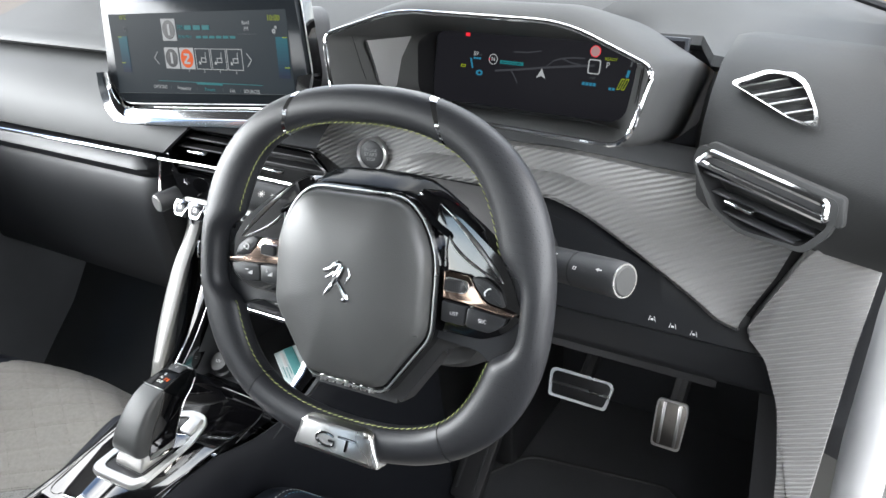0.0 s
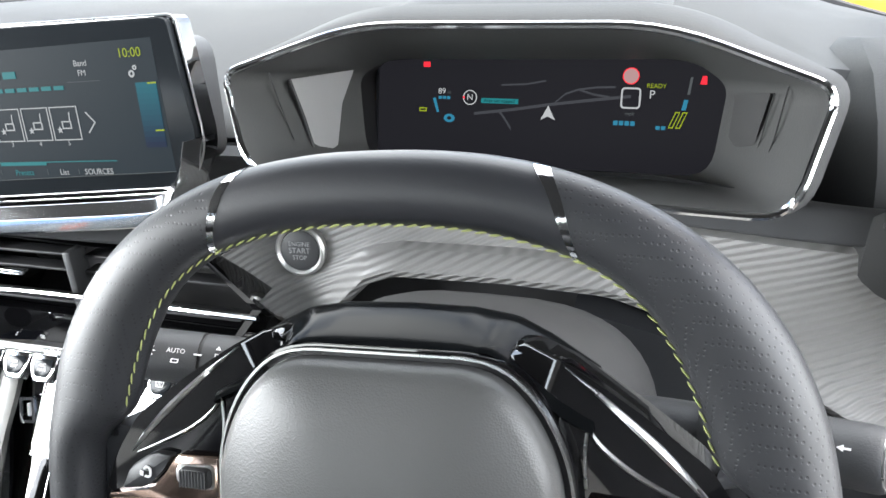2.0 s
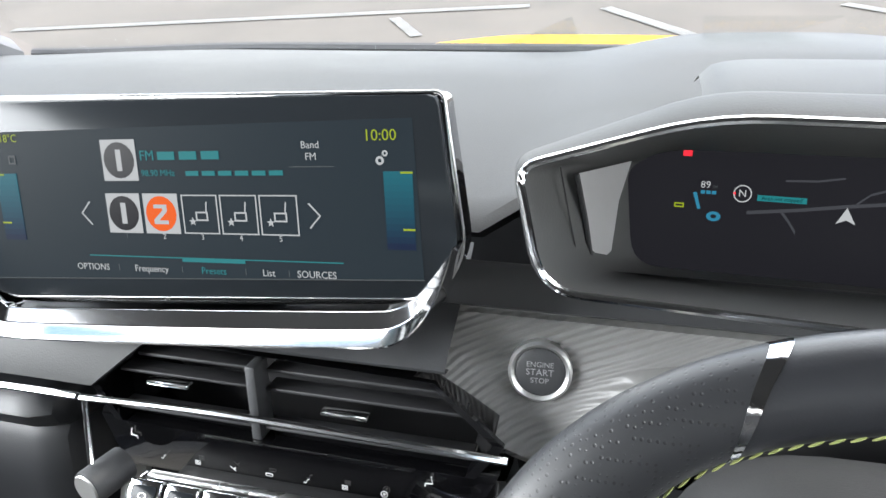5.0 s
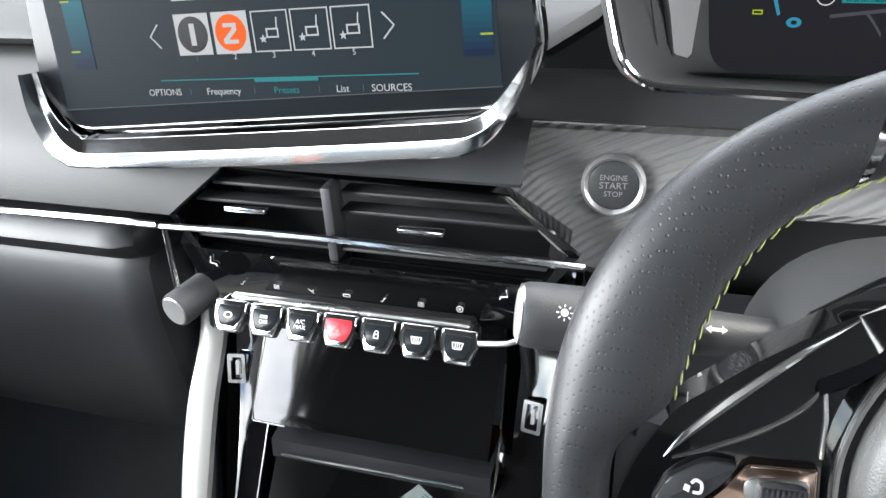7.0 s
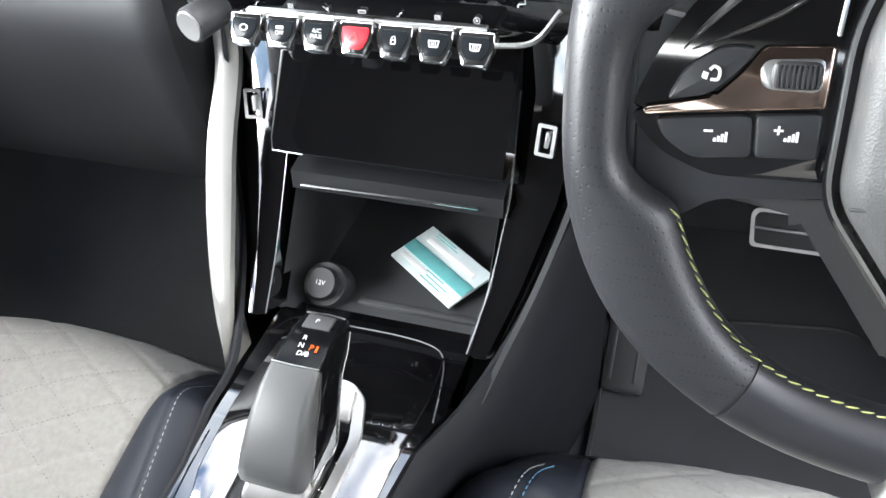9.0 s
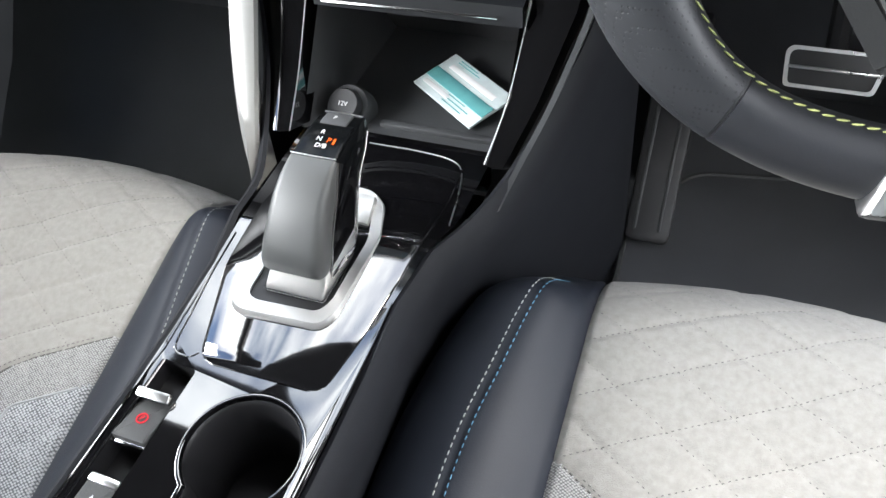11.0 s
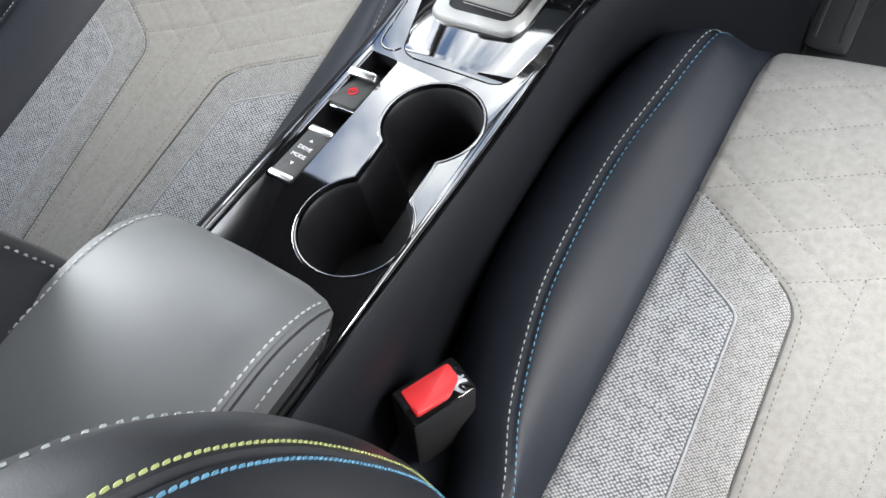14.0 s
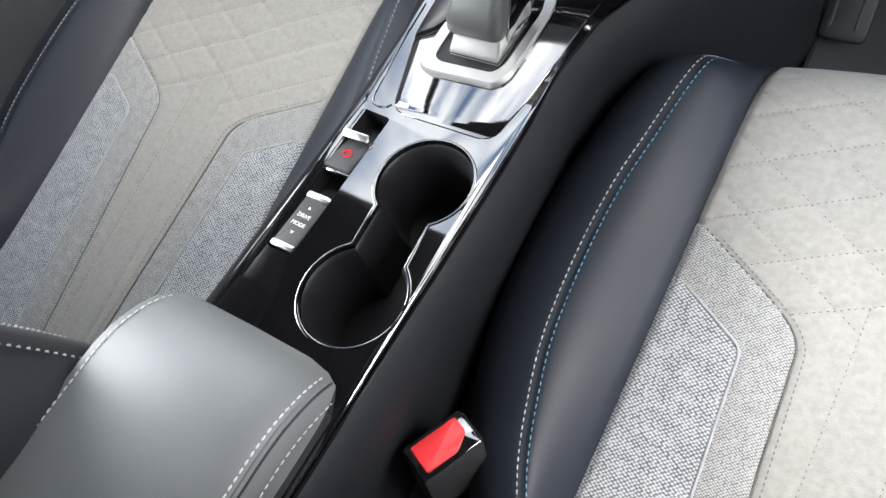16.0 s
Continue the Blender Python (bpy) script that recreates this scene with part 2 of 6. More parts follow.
def part(name, bm, mat, parent, label="", **kw):
    return link(name, bm, mat, parent, label, **kw)


def thing(name, label, category, group="", kind=""):
    return tagged(new(name), label, category, group, kind)


def grid(rows, close=False, cap=False, bm=None):
    """Quads between rows of points; close joins each row's end to its start, cap closes the first and last row, 'end' the last alone."""
    bm = bm or bmesh.new()
    vs = [[bm.verts.new(p) for p in r] for r in rows]
    n = len(vs[0])
    for a, b in zip(vs, vs[1:]):
        for i in range(n if close else n - 1):
            j = (i + 1) % n
            bm.faces.new((a[i], a[j], b[j], b[i]))
    if cap and cap != "end":
        bm.faces.new(vs[0])
    if cap:
        bm.faces.new(vs[-1])
    return bm


def thick(bm, t):
    """Gives a sheet a thickness."""
    bmesh.ops.solidify(bm, geom=bm.faces[:], thickness=t)
    return bm


def box(c, s, bevel=0.003, m=None, bm=None, seg=2):
    bm2 = bmesh.new()
    bmesh.ops.create_cube(bm2, size=1.0, matrix=Matrix.Diagonal((*s, 1)))
    if bevel:
        bmesh.ops.bevel(bm2, geom=bm2.edges[:], offset=min(bevel, min(s) * 0.45), segments=seg, profile=0.5, affect="EDGES")
    bmesh.ops.transform(bm2, matrix=(m or Matrix()) @ Matrix.Translation(c), verts=bm2.verts[:])
    if bm is None:
        return bm2
    return join(bm, bm2)


def join(bm, other):
    mesh = bpy.data.meshes.new("tmp")
    other.to_mesh(mesh)
    other.free()
    bm.from_mesh(mesh)
    bpy.data.meshes.remove(mesh)
    return bm


def prism(poly, depth, m=None, bevel=0.0, seg=2):
    """A plate: poly in the local xy plane, from z = 0 to z = depth, its front edges bevelled."""
    bm = bmesh.new()
    lo = [bm.verts.new((x, y, 0)) for x, y in poly]
    hi = [bm.verts.new((x, y, depth)) for x, y in poly]
    n = len(poly)
    bm.faces.new(lo)
    top = bm.faces.new(hi)
    for i in range(n):
        bm.faces.new((lo[i], lo[(i + 1) % n], hi[(i + 1) % n], hi[i]))
    if bevel:
        bmesh.ops.bevel(bm, geom=list(top.edges), offset=bevel, segments=seg, profile=0.5, affect="EDGES")
    bmesh.ops.transform(bm, matrix=m or Matrix(), verts=bm.verts[:])
    return bm


def frame_ring(outer, inner, depth, m=None):
    """A flat ring between two loops of equal count, with depth."""
    rows = [[(x, y, 0) for x, y in outer], [(x, y, depth) for x, y in outer], [(x, y, depth) for x, y in inner], [(x, y, 0) for x, y in inner], [(x, y, 0) for x, y in outer]]
    bm = grid(rows, close=True)
    bmesh.ops.remove_doubles(bm, verts=bm.verts[:], dist=1e-6)
    bmesh.ops.transform(bm, matrix=m or Matrix(), verts=bm.verts[:])
    return bm


def round_poly(poly, r, seg=5):
    """Rounds the corners of a polygon; r: one radius or one for each corner."""
    out, n = [], len(poly)
    for i, p in enumerate(poly):
        a, b, c = Vector(poly[i - 1]), Vector(p), Vector(poly[(i + 1) % n])
        rad = r[i] if isinstance(r, (list, tuple)) else r
        d1, d2 = (a - b), (c - b)
        rad1, rad2 = min(rad, d1.length * 0.48), min(rad, d2.length * 0.48)
        s, e = b + d1.normalized() * rad1, b + d2.normalized() * rad2
        for k in range(seg + 1):
            t = k / seg
            out.append(tuple((1 - t) ** 2 * s + 2 * t * (1 - t) * b + t * t * e))
    return out


def smooth_curve(pts, n=8, closed=False):
    """Catmull-Rom through points."""
    P = [Vector(p) for p in pts]
    m, out = len(P), []
    for i in range(m if closed else m - 1):
        p1, p2 = P[i], P[(i + 1) % m]
        p0 = P[i - 1] if (i > 0 or closed) else p1 * 2 - p2
        p3 = P[(i + 2) % m] if (i + 2 < m or closed) else p2 * 2 - p1
        for k in range(n):
            t = k / n
            out.append(0.5 * (2 * p1 + (p2 - p0) * t + (2 * p0 - 5 * p1 + 4 * p2 - p3) * t * t + (3 * p1 - p0 - 3 * p2 + p3) * t ** 3))
    if not closed:
        out.append(P[-1])
    return out


def sweep(pts, r, n=10, closed=False, flat=1.0, up=(0, 0, 1), bm=None):
    """A tube along points; r a radius or a function of 0..1; flat squashes it along up."""
    P = [Vector(p) for p in pts]
    m, rows = len(P), []
    for i, p in enumerate(P):
        a, b = P[i - 1] if (i or closed) else p, P[(i + 1) % m] if (i + 1 < m or closed) else p
        t = (b - a).normalized()
        u = Vector(up)
        u = u - t * u.dot(t)
        u = u.normalized() if u.length > 1e-5 else t.orthogonal().normalized()
        w = t.cross(u)
        rad = r(i / (m - 1)) if callable(r) else r
        rows.append([p + w * math.cos(2 * math.pi * k / n) * rad + u * math.sin(2 * math.pi * k / n) * rad * flat for k in range(n)])
    if closed:
        rows.append(rows[0])
    bm = grid(rows, close=True, cap=not closed, bm=bm)
    if closed:
        bmesh.ops.remove_doubles(bm, verts=bm.verts[:], dist=1e-6)
    return bm


def lathe(profile, m=None, n=28):
    """Turns (radius, height) pairs about the local z axis."""
    rows = [[(r * math.cos(2 * math.pi * k / n), r * math.sin(2 * math.pi * k / n), h) for k in range(n)] for r, h in profile]
    bm = grid(rows, close=True, cap=True)
    bmesh.ops.transform(bm, matrix=m or Matrix(), verts=bm.verts[:])
    return bm


def stitches(path, normal, length=0.004, gap=0.0015, r=0.0005, slant=0.0):
    """A row of short thread stitches along a path, lifted along normal."""
    bm, acc = bmesh.new(), 0.0
    P = [Vector(p) for p in path]
    seg = 0
    dist = [0.0]
    for a, b in zip(P, P[1:]):
        dist.append(dist[-1] + (b - a).length)

    def at(s):
        nonlocal seg
        while seg < len(P) - 2 and dist[seg + 1] < s:
            seg += 1
        return P[seg].lerp(P[seg + 1], min(1.0, (s - dist[seg]) / max(1e-9, dist[seg + 1] - dist[seg])))
    while acc + length < dist[-1]:
        a, b = at(acc), at(acc + length)
        t = (b - a)
        u = Vector(normal) if not callable(normal) else normal(a)
        w = t.cross(u).normalized()
        a, b = a + w * slant, b - w * slant
        lift = u.normalized() * r * 0.6
        mid = a.lerp(b, 0.5) + lift
        t = t.normalized()
        u = w.cross(t)
        rows = []
        for q, k in ((a, 0.4), (a.lerp(b, 0.2) + lift, 1.0), (mid, 1.15), (a.lerp(b, 0.8) + lift, 1.0), (b, 0.4)):
            rows.append([q + (w * math.cos(f) + u * math.sin(f)) * r * k for f in (0.0, 1.57, 3.14, 4.71)])
        grid(rows, close=True, cap=True, bm=bm)
        acc += length + gap
    return bm


def writing(words, size, m, mat, parent, name="lettering", align="CENTER"):
    """Built-in font letters as a thin mesh, in the local xy plane of m."""
    cu = bpy.data.curves.new(name, "FONT")
    cu.body, cu.size, cu.align_x, cu.align_y, cu.extrude = words, size, align, "CENTER", size * 0.01
    cu.resolution_u = 3
    tmp = bpy.data.objects.new("tmp", cu)
    mesh = bpy.data.meshes.new_from_object(tmp)
    bpy.data.objects.remove(tmp)
    bpy.data.curves.remove(cu)
    mesh.transform(m)
    mesh.materials.clear()
    mesh.materials.append(mat)
    ob = new(name, mesh)
    ob.parent = parent
    return ob


def facing(x, y, z, tilt=0.0, turn=0.0, roll=0.0):
    """A pose whose local xy plane faces the rear of the car (local x to the right, y up, z to the rear), leaning back by tilt."""
    return pose(x, y, z, 90 - tilt, 0, turn) @ pose(0, 0, 0, 0, 0, roll)


def lerp(a, b, t):
    return a + (b - a) * t


def clamp(x, a=0.0, b=1.0):
    return max(a, min(b, x))


def step(a, b, x):
    t = clamp((x - a) / (b - a))
    return t * t * (3 - 2 * t)


def table(x, pts):
    """Piecewise linear, smoothed at the knots' ends by smoothstep-free lerp."""
    if x <= pts[0][0]:
        return pts[0][1]
    for (a, va), (b, vb) in zip(pts, pts[1:]):
        if x <= b:
            return lerp(va, vb, (x - a) / (b - a))
    return pts[-1][1]


# ---- the setting: ground, body shell, glass ----
def ground_z(y):
    """Level under the car, then a ramp up to a flat stretch far ahead."""
    return -0.62 + 0.17 * max(0.0, min(y, 40.0) - 2.5)


def ground():
    rows = [[(x, y, ground_z(y)) for x in (-600, -60, -15, -5, 0, 5, 15, 60, 600)] for y in (-600, -60, -20, -6, 0, 2.5, 5, 8, 20, 40, 60, 200, 900)]
    tagged(link("ground", grid(rows), ASPHALT), "worn brown-grey asphalt of a car park", "ground", kind="structure")


ground()


def bay_line(a, b, w=0.1):
    a, b = Vector((*a, 0)), Vector((*b, 0))
    n = (b - a).normalized().cross(Vector((0, 0, 1))) * w * 0.5
    rows = []
    for k in range(13):
        p = a.lerp(b, k / 12)
        rows.append([(p.x - n.x, p.y - n.y, ground_z(p.y - n.y) + 0.012), (p.x + n.x, p.y + n.y, ground_z(p.y + n.y) + 0.012)])
    tagged(link("bay_marking", thick(grid(rows), 0.004), ROADPAINT), "white painted parking bay line on asphalt", "road marking", "parking bay lines", "structure")


bay_line((-7.4, 8.25), (-1.3, 9.36), 0.16)
bay_line((-0.46, 9.25), (0.75, 7.72), 0.15)
bay_line((-2.72, 8.82), (-2.22, 8.05), 0.13)
bay_line((-9.0, 10.45), (-1.3, 10.52), 0.14)
bay_line((1.9, 9.36), (2.6, 8.68), 0.15)

floor_ob = tagged(link("floor", box((0, 0.35, 0.0), (1.56, 2.9, 0.06), 0.01), CARPET), "black carpet floor of the car cabin", "floor", kind="structure")
# bulkhead, rear wall, sides, roof
tagged(link("wall_front", box((0, 1.47, 0.39), (1.56, 0.06, 0.78), 0.02), CARPET), "black carpeted bulkhead behind the dashboard", "wall", kind="structure")
tagged(link("wall_rear", box((0, -1.25, 0.38), (1.56, 0.08, 0.76), 0.03), SOFT_DARK), "dark trim below the rear window", "wall", kind="structure")
# Unseen roof, its front edge carried forward to darken reflections in the console.
tagged(link("ceiling", grid([[(x, y, z - 0.05 * (abs(x) / 0.78) ** 3) for x in (-0.66, -0.45, -0.2, 0, 0.2, 0.45, 0.66)] for y, z in ((0.74, 1.098), (0.60, 1.132), (0.3, 1.18), (-0.3, 1.22), (-0.8, 1.21), (-1.2, 1.15))]), HEADLINER), "black fabric headliner", "ceiling", kind="structure")


def side_trim(x, name, y0, y1, label):
    """A door card below the window line, with an armrest swelling."""
    s = 1 if x > 0 else -1
    rows = []
    for k in range(15):
        y = lerp(y0, y1, k / 14)
        rows.append([(x + s * dx, y, z) for dx, z in ((0.03, 0.02), (0.0, 0.06), (-0.01, 0.3), (-0.015, 0.45), (-0.06, 0.50), (-0.065, 0.54), (-0.02, 0.58), (0.0, 0.72), (0.015, 0.78), (0.06, 0.79))])
    return tagged(link(name, thick(grid(rows), 0.02), SOFT_DARK), label, "door", kind="structure")


side_trim(-0.74, "door_1", -1.2, 1.5, "closed front door card in dark grained plastic")
# Runs forward across the open doorway only to block low light from the right.
side_trim(0.84, "wall_right", -1.2, 0.60, "unseen dark door trim carried forward to block light")
# Unseen panel added to cut the light coming in from the right.
tagged(link("wall_side", box((0.85, -0.47, 0.95), (0.03, 1.46, 0.33), 0.01), SOFT_DARK), "unseen dark panel added to block light above the door trim", "wall", kind="structure")
tagged(link("wall_side", box((0.735, 1.22, 0.42), (0.05, 0.52, 0.86), 0.02), CARPET), "black carpeted footwell side", "wall", kind="structure")
tagged(link("sill", sweep(smooth_curve([(0.80, 1.1, 0.95), (0.80, 0.93, 0.72), (0.795, 0.86, 0.45), (0.79, 0.7, 0.16), (0.79, 0.4, 0.08), (0.79, -0.4, 0.07)], 8), 0.035, 12, flat=1.3), BODY_WHITE), "pale painted door aperture and sill", "sill", kind="structure")

tagged(link("trim", sweep(smooth_curve([(0.78, 0.86, 0.95), (0.757, 0.77, 0.80), (0.75, 0.75, 0.70), (0.748, 0.74, 0.58), (0.755, 0.72, 0.40), (0.78, 0.66, 0.2)], 6), 0.018, 10), BODY_WHITE), "pale door aperture edge beside the dash end", "door frame", kind="structure")


def pillar(name, pts, w, mat, label):
    return tagged(link(name, sweep(smooth_curve(pts, 6), w, 10, flat=0.6, up=(0, 1, 0)), mat), label, "pillar", kind="structure")


for sx in (-1, 1):
    pillar("pillar", [(sx * 0.76, 1.42, 0.87), (sx * 0.73, 1.15, 0.965), (sx * 0.69, 0.85, 1.055), (sx * 0.65, 0.6, 1.105), (sx * 0.645, 0.4, 1.13)], 0.055, SOFT_DARK, "dark windscreen pillar trim")
    pillar("pillar", [(sx * 0.78, -0.45, 0.05), (sx * 0.77, -0.45, 0.7), (sx * 0.66, -0.5, 1.15)], 0.06, SOFT_DARK, "dark centre pillar trim beside the seats")
    pillar("trim", [(sx * 0.65, 0.5, 1.11), (sx * 0.655, -0.3, 1.15), (sx * 0.65, -1.2, 1.09)], 0.06, HEADLINER, "dark roof rail trim above the side windows")

win = tagged(link("window_1", thick(grid([[(lerp(-0.7, 0.7, k / 10) * lerp(1.0, 0.86, t), lerp(1.46, 0.73, t), lerp(0.872, 1.11, t) + 0.02 * math.sin(math.pi * t)) for k in range(11)] for t in (0, 0.2, 0.4, 0.6, 0.8, 1.0)]), 0.004), PANE), "clear raked windscreen", "windscreen", kind="structure")
win.visible_shadow = False
win = tagged(link("window_2", thick(grid([[(lerp(-0.68, 0.68, k / 6), y, z) for k in range(7)] for y, z in ((-1.25, 0.762), (-1.23, 0.95), (-1.2, 1.14))]), 0.004), PANE), "clear rear window", "window", kind="structure")
win.visible_shadow = False


def bonnet():
    rows = []
    for k in range(15):
        y = lerp(1.52, 2.45, k / 14)
        rows.append([(x, y, 0.863 - 0.16 * max(0, y - 1.8) ** 2 - 0.008 * (x / 0.6) ** 2 - 0.04 * step(0.6, 0.85, abs(x)) - 0.004 * abs(y - 1.72) - 0.02 * (1 - step(1.5, 1.62, y)) - 0.022 * (1 - step(-0.32, -0.02, x))) for x in [lerp(-0.85, 0.85, i / 24) for i in range(25)]])
    rows.insert(0, [(x, y - 0.006, z - 0.11) for x, y, z in rows[0]])
    tagged(link("bonnet", thick(grid(rows), 0.01), YELLOW), "bright yellow painted car bonnet beyond the windscreen", "bonnet", kind="structure")


bonnet()
tagged(link("trim", sweep([(x, 1.488, 0.878 - 0.075 * step(0.46, 0.80, x) - 0.012 * step(-0.3, -0.75, x)) for x in [lerp(-0.75, 0.75, k / 30) for k in range(31)]], 0.008, 8), BLACK), "black scuttle strip at the foot of the windscreen", "trim", kind="structure")


# ---- dashboard ----
dash = thing("dashboard", "dark grey soft-touch dashboard with ribbed trim", "dashboard")


def dash_top():
    rows = []
    for k in range(49):
        x = lerp(-0.75, 0.74, k / 48)
        d = step(0.12, 0.2, x)
        c = d * (1 - step(0.535, 0.56, x))
        lip_y, lip_z = lerp(lerp(0.95, 0.93, d), 1.03, c), lerp(0.81, 0.862, d)
        bulge = 0.024 * math.exp(-((x - 0.355) / 0.165) ** 4)
        dr = 0.075 * step(0.46, 0.80, x) + 0.012 * step(-0.3, -0.75, x)
        rows.append([(x, 1.48, 0.874 - dr), (x, 1.38, 0.886 + bulge - dr), (x, 1.2, 0.882 + bulge - dr * 0.5), (x, 1.1, lip_z + lerp(0.042, 0.012, d)), (x, lip_y + 0.03, lip_z + lerp(0.012, 0.004, d)), (x, lip_y + 0.006, lip_z + 0.003), (x, lip_y, lip_z - 0.006), (x, lip_y + 0.012, lip_z - 0.014), (x, lip_y + 0.1, lip_z - 0.02)])
    part("top_pad", grid(rows), SOFT, dash, "pale grey grained dash top")


dash_top()


def passenger_pad():
    rows = []
    for k in range(25):
        row = []
        for y, z in ((1.02, 0.79), (0.95, 0.789), (0.915, 0.784), (0.885, 0.770), (0.862, 0.752), (0.852, 0.738), (0.846, 0.724), (0.841, 0.710), (0.840, 0.703), (0.848, 0.698), (0.90, 0.697)):
            # the end is cut on the slant beside the centre vents
            end = lerp(-0.100, -0.152, clamp((0.740 - z) / 0.042))
            row.append((lerp(-0.75, end, k / 24), y, z))
        rows.append(row)
    rows.append([(x + 0.002, y + 0.03, z) for x, y, z in rows[-1]])
    part("passenger_pad", grid(rows), SOFT, dash, "grey soft pad with a fine grain")
    chrome = [(x, 0.834 - 0.01 * step(-0.15, -0.75, x), 0.697 + 0.004 * (x + 0.15)) for x in [lerp(-0.75, -0.154, k / 12) for k in range(13)]]
    part("strip", sweep(chrome, 0.0028, 8), CHROME, dash, "thin chrome strip")
    rows = []
    for k in range(41):
        x = lerp(-0.75, -0.158, k / 40)
        in_ = 0.07 * step(-0.195, -0.16, x)
        rows.append([(x, y + in_, z) for y, z in ((0.90, 0.692), (0.85, 0.690), (0.838, 0.684), (0.832, 0.672), (0.838, 0.66), (0.848, 0.654), (0.842, 0.645), (0.84, 0.60), (0.846, 0.54), (0.858, 0.48), (0.878, 0.44), (0.92, 0.425), (1.10, 0.42), (1.4, 0.42))])
    part("glovebox", grid(rows), GLOVE, dash, "dark glovebox lid with a rounded ledge")


passenger_pad()
rows = [[(lerp(-0.735, -0.09, k / 12), y, z) for k in range(13)] for y, z in ((0.40, 0.034), (0.62, 0.04), (0.76, 0.07), (0.88, 0.14), (0.98, 0.24), (1.05, 0.34), (1.09, 0.43))]
tagged(link("trim", grid(rows), TOE), "dark grey carpeted toe board in the passenger footwell", "toe board", kind="structure")

ARCH = [(0.10, 0.732), (0.128, 0.703), (0.154, 0.679), (0.174, 0.673), (0.20, 0.681), (0.237, 0.718), (0.26, 0.727), (0.35, 0.729), (0.42, 0.726), (0.46, 0.716), (0.5, 0.702), (0.528, 0.691), (0.58, 0.668), (0.64, 0.645), (0.70, 0.63)]


def fascia():
    """Smooth upper panel and ribbed trim from the centre vents over the column to the side vents."""
    rows, upper = [], []
    n = 70
    for i in range(n + 1):
        x = lerp(0.10, 0.665, i / n)
        zb = table(x, ARCH)
        right = step(0.42, 0.58, x)
        back = lerp(0.906, 0.862, right)
        top = lerp(0.766, 0.775, right)
        skew = lambda z: -0.038 * step(0.54, 0.665, x) * clamp((0.722 - z) / 0.08)
        upper.append([(x, y, z) for y, z in ((back - 0.03, 0.812), (back - 0.016, 0.806), (back - 0.012, 0.80), (back - 0.010, top + 0.006), (back - 0.007, top + 0.0035), (back + 0.006, top + 0.003))])
        row = []
        for z, y in ((top - 0.0005, back + 0.006), (top - 0.003, back - 0.003), (lerp(top, zb, 0.3), back - 0.004), (lerp(top, zb, 0.6), back - 0.010), (zb + 0.014, lerp(0.884, 0.846, right)), (zb + 0.006, lerp(0.875, 0.840, right)), (zb + 0.001, lerp(0.871, 0.838, right)), (zb - 0.005, lerp(0.874, 0.842, right)), (zb - 0.008, lerp(0.882, 0.850, right)), (zb - 0.006, lerp(0.93, 0.89, right))):
            row.append((x + skew(z), y, z))
        rows.append(row)
    part("fascia", grid(rows), RIBBED, dash, "grey trim panel with fine diagonal ribs")
    part("upper_panel", grid(upper), SOFT_DARK, dash, "smooth dark panel under the hood")
    # the end piece beyond the shut line
    end = [(0.674, 0.728), (0.700, 0.758), (0.735, 0.765), (0.725, 0.65), (0.712, 0.40), (0.688, 0.42), (0.683, 0.495), (0.673, 0.57), (0.656, 0.618), (0.634, 0.642)]
    part("shut_gap", prism([(0.60, 0.63), (0.64, 0.74), (0.70, 0.74), (0.69, 0.40), (0.66, 0.40), (0.65, 0.6)][::-1], 0.006, facing(0, 0.874, 0, 0, 0)), BLACK, dash)
    part("end_panel", prism(round_poly(end, 0.008, 3), 0.03, facing(0, 0.86, 0, 0, 0) @ pose(0, 0, 0), 0.004), RIBBED, dash, "ribbed end panel beside the door")
    # black sheet for the shaded hollow behind the arch; knee panel below it
    part("recess_shade", grid([[(x, 0.93, z) for x in (0.12, 0.25, 0.4, 0.6)] for z in (0.78, 0.70, 0.6, 0.5)]), BLACK, dash)
    rows = []
    for i in range(31):
        x = lerp(0.40, 0.668, i / 30)
        zb = table(x, ARCH)
        rows.append([(x, lerp(0.90, 0.86, step(0.42, 0.58, x)), zb - 0.006), (x, 0.856, zb - 0.012), (x, 0.850, lerp(zb, 0.6, 0.5)), (x, 0.846, 0.612), (x, 0.852, 0.606), (x, 0.850, 0.575), (x, 0.86, 0.56), (x, 0.90, 0.54), (x, 1.2, 0.53)])
    part("knee_panel", grid(rows), GLOVE, dash, "dark lower panel below the ribbed trim")
    rows = [[(x, 0.875, 0.665 - 0.02 * (x < 0.16)), (x, 0.868, 0.60), (x, 0.89, 0.54), (x, 1.2, 0.52)] for x in (0.17, 0.2, 0.3, 0.41)]
    part("knee_panel", grid(rows), GLOVE, dash)
    rows = [[(x, y, z) for x, y in ((0.66, 1.12), (0.672, 1.0), (0.69, 0.93), (0.715, 0.90), (0.74, 0.89))] for z in (0.08, 0.2, 0.32, 0.42, 0.48)]
    part("kick_panel", thick(grid(rows), 0.01), FIN, dash, "grey kick panel beside the pedals")
    part("kick_handle", sweep(smooth_curve([(0.668, 0.985, 0.40), (0.672, 0.972, 0.36), (0.685, 0.955, 0.31), (0.69, 0.94, 0.29)], 5), 0.004, 8), SATIN, dash, "bright release handle")


fascia()


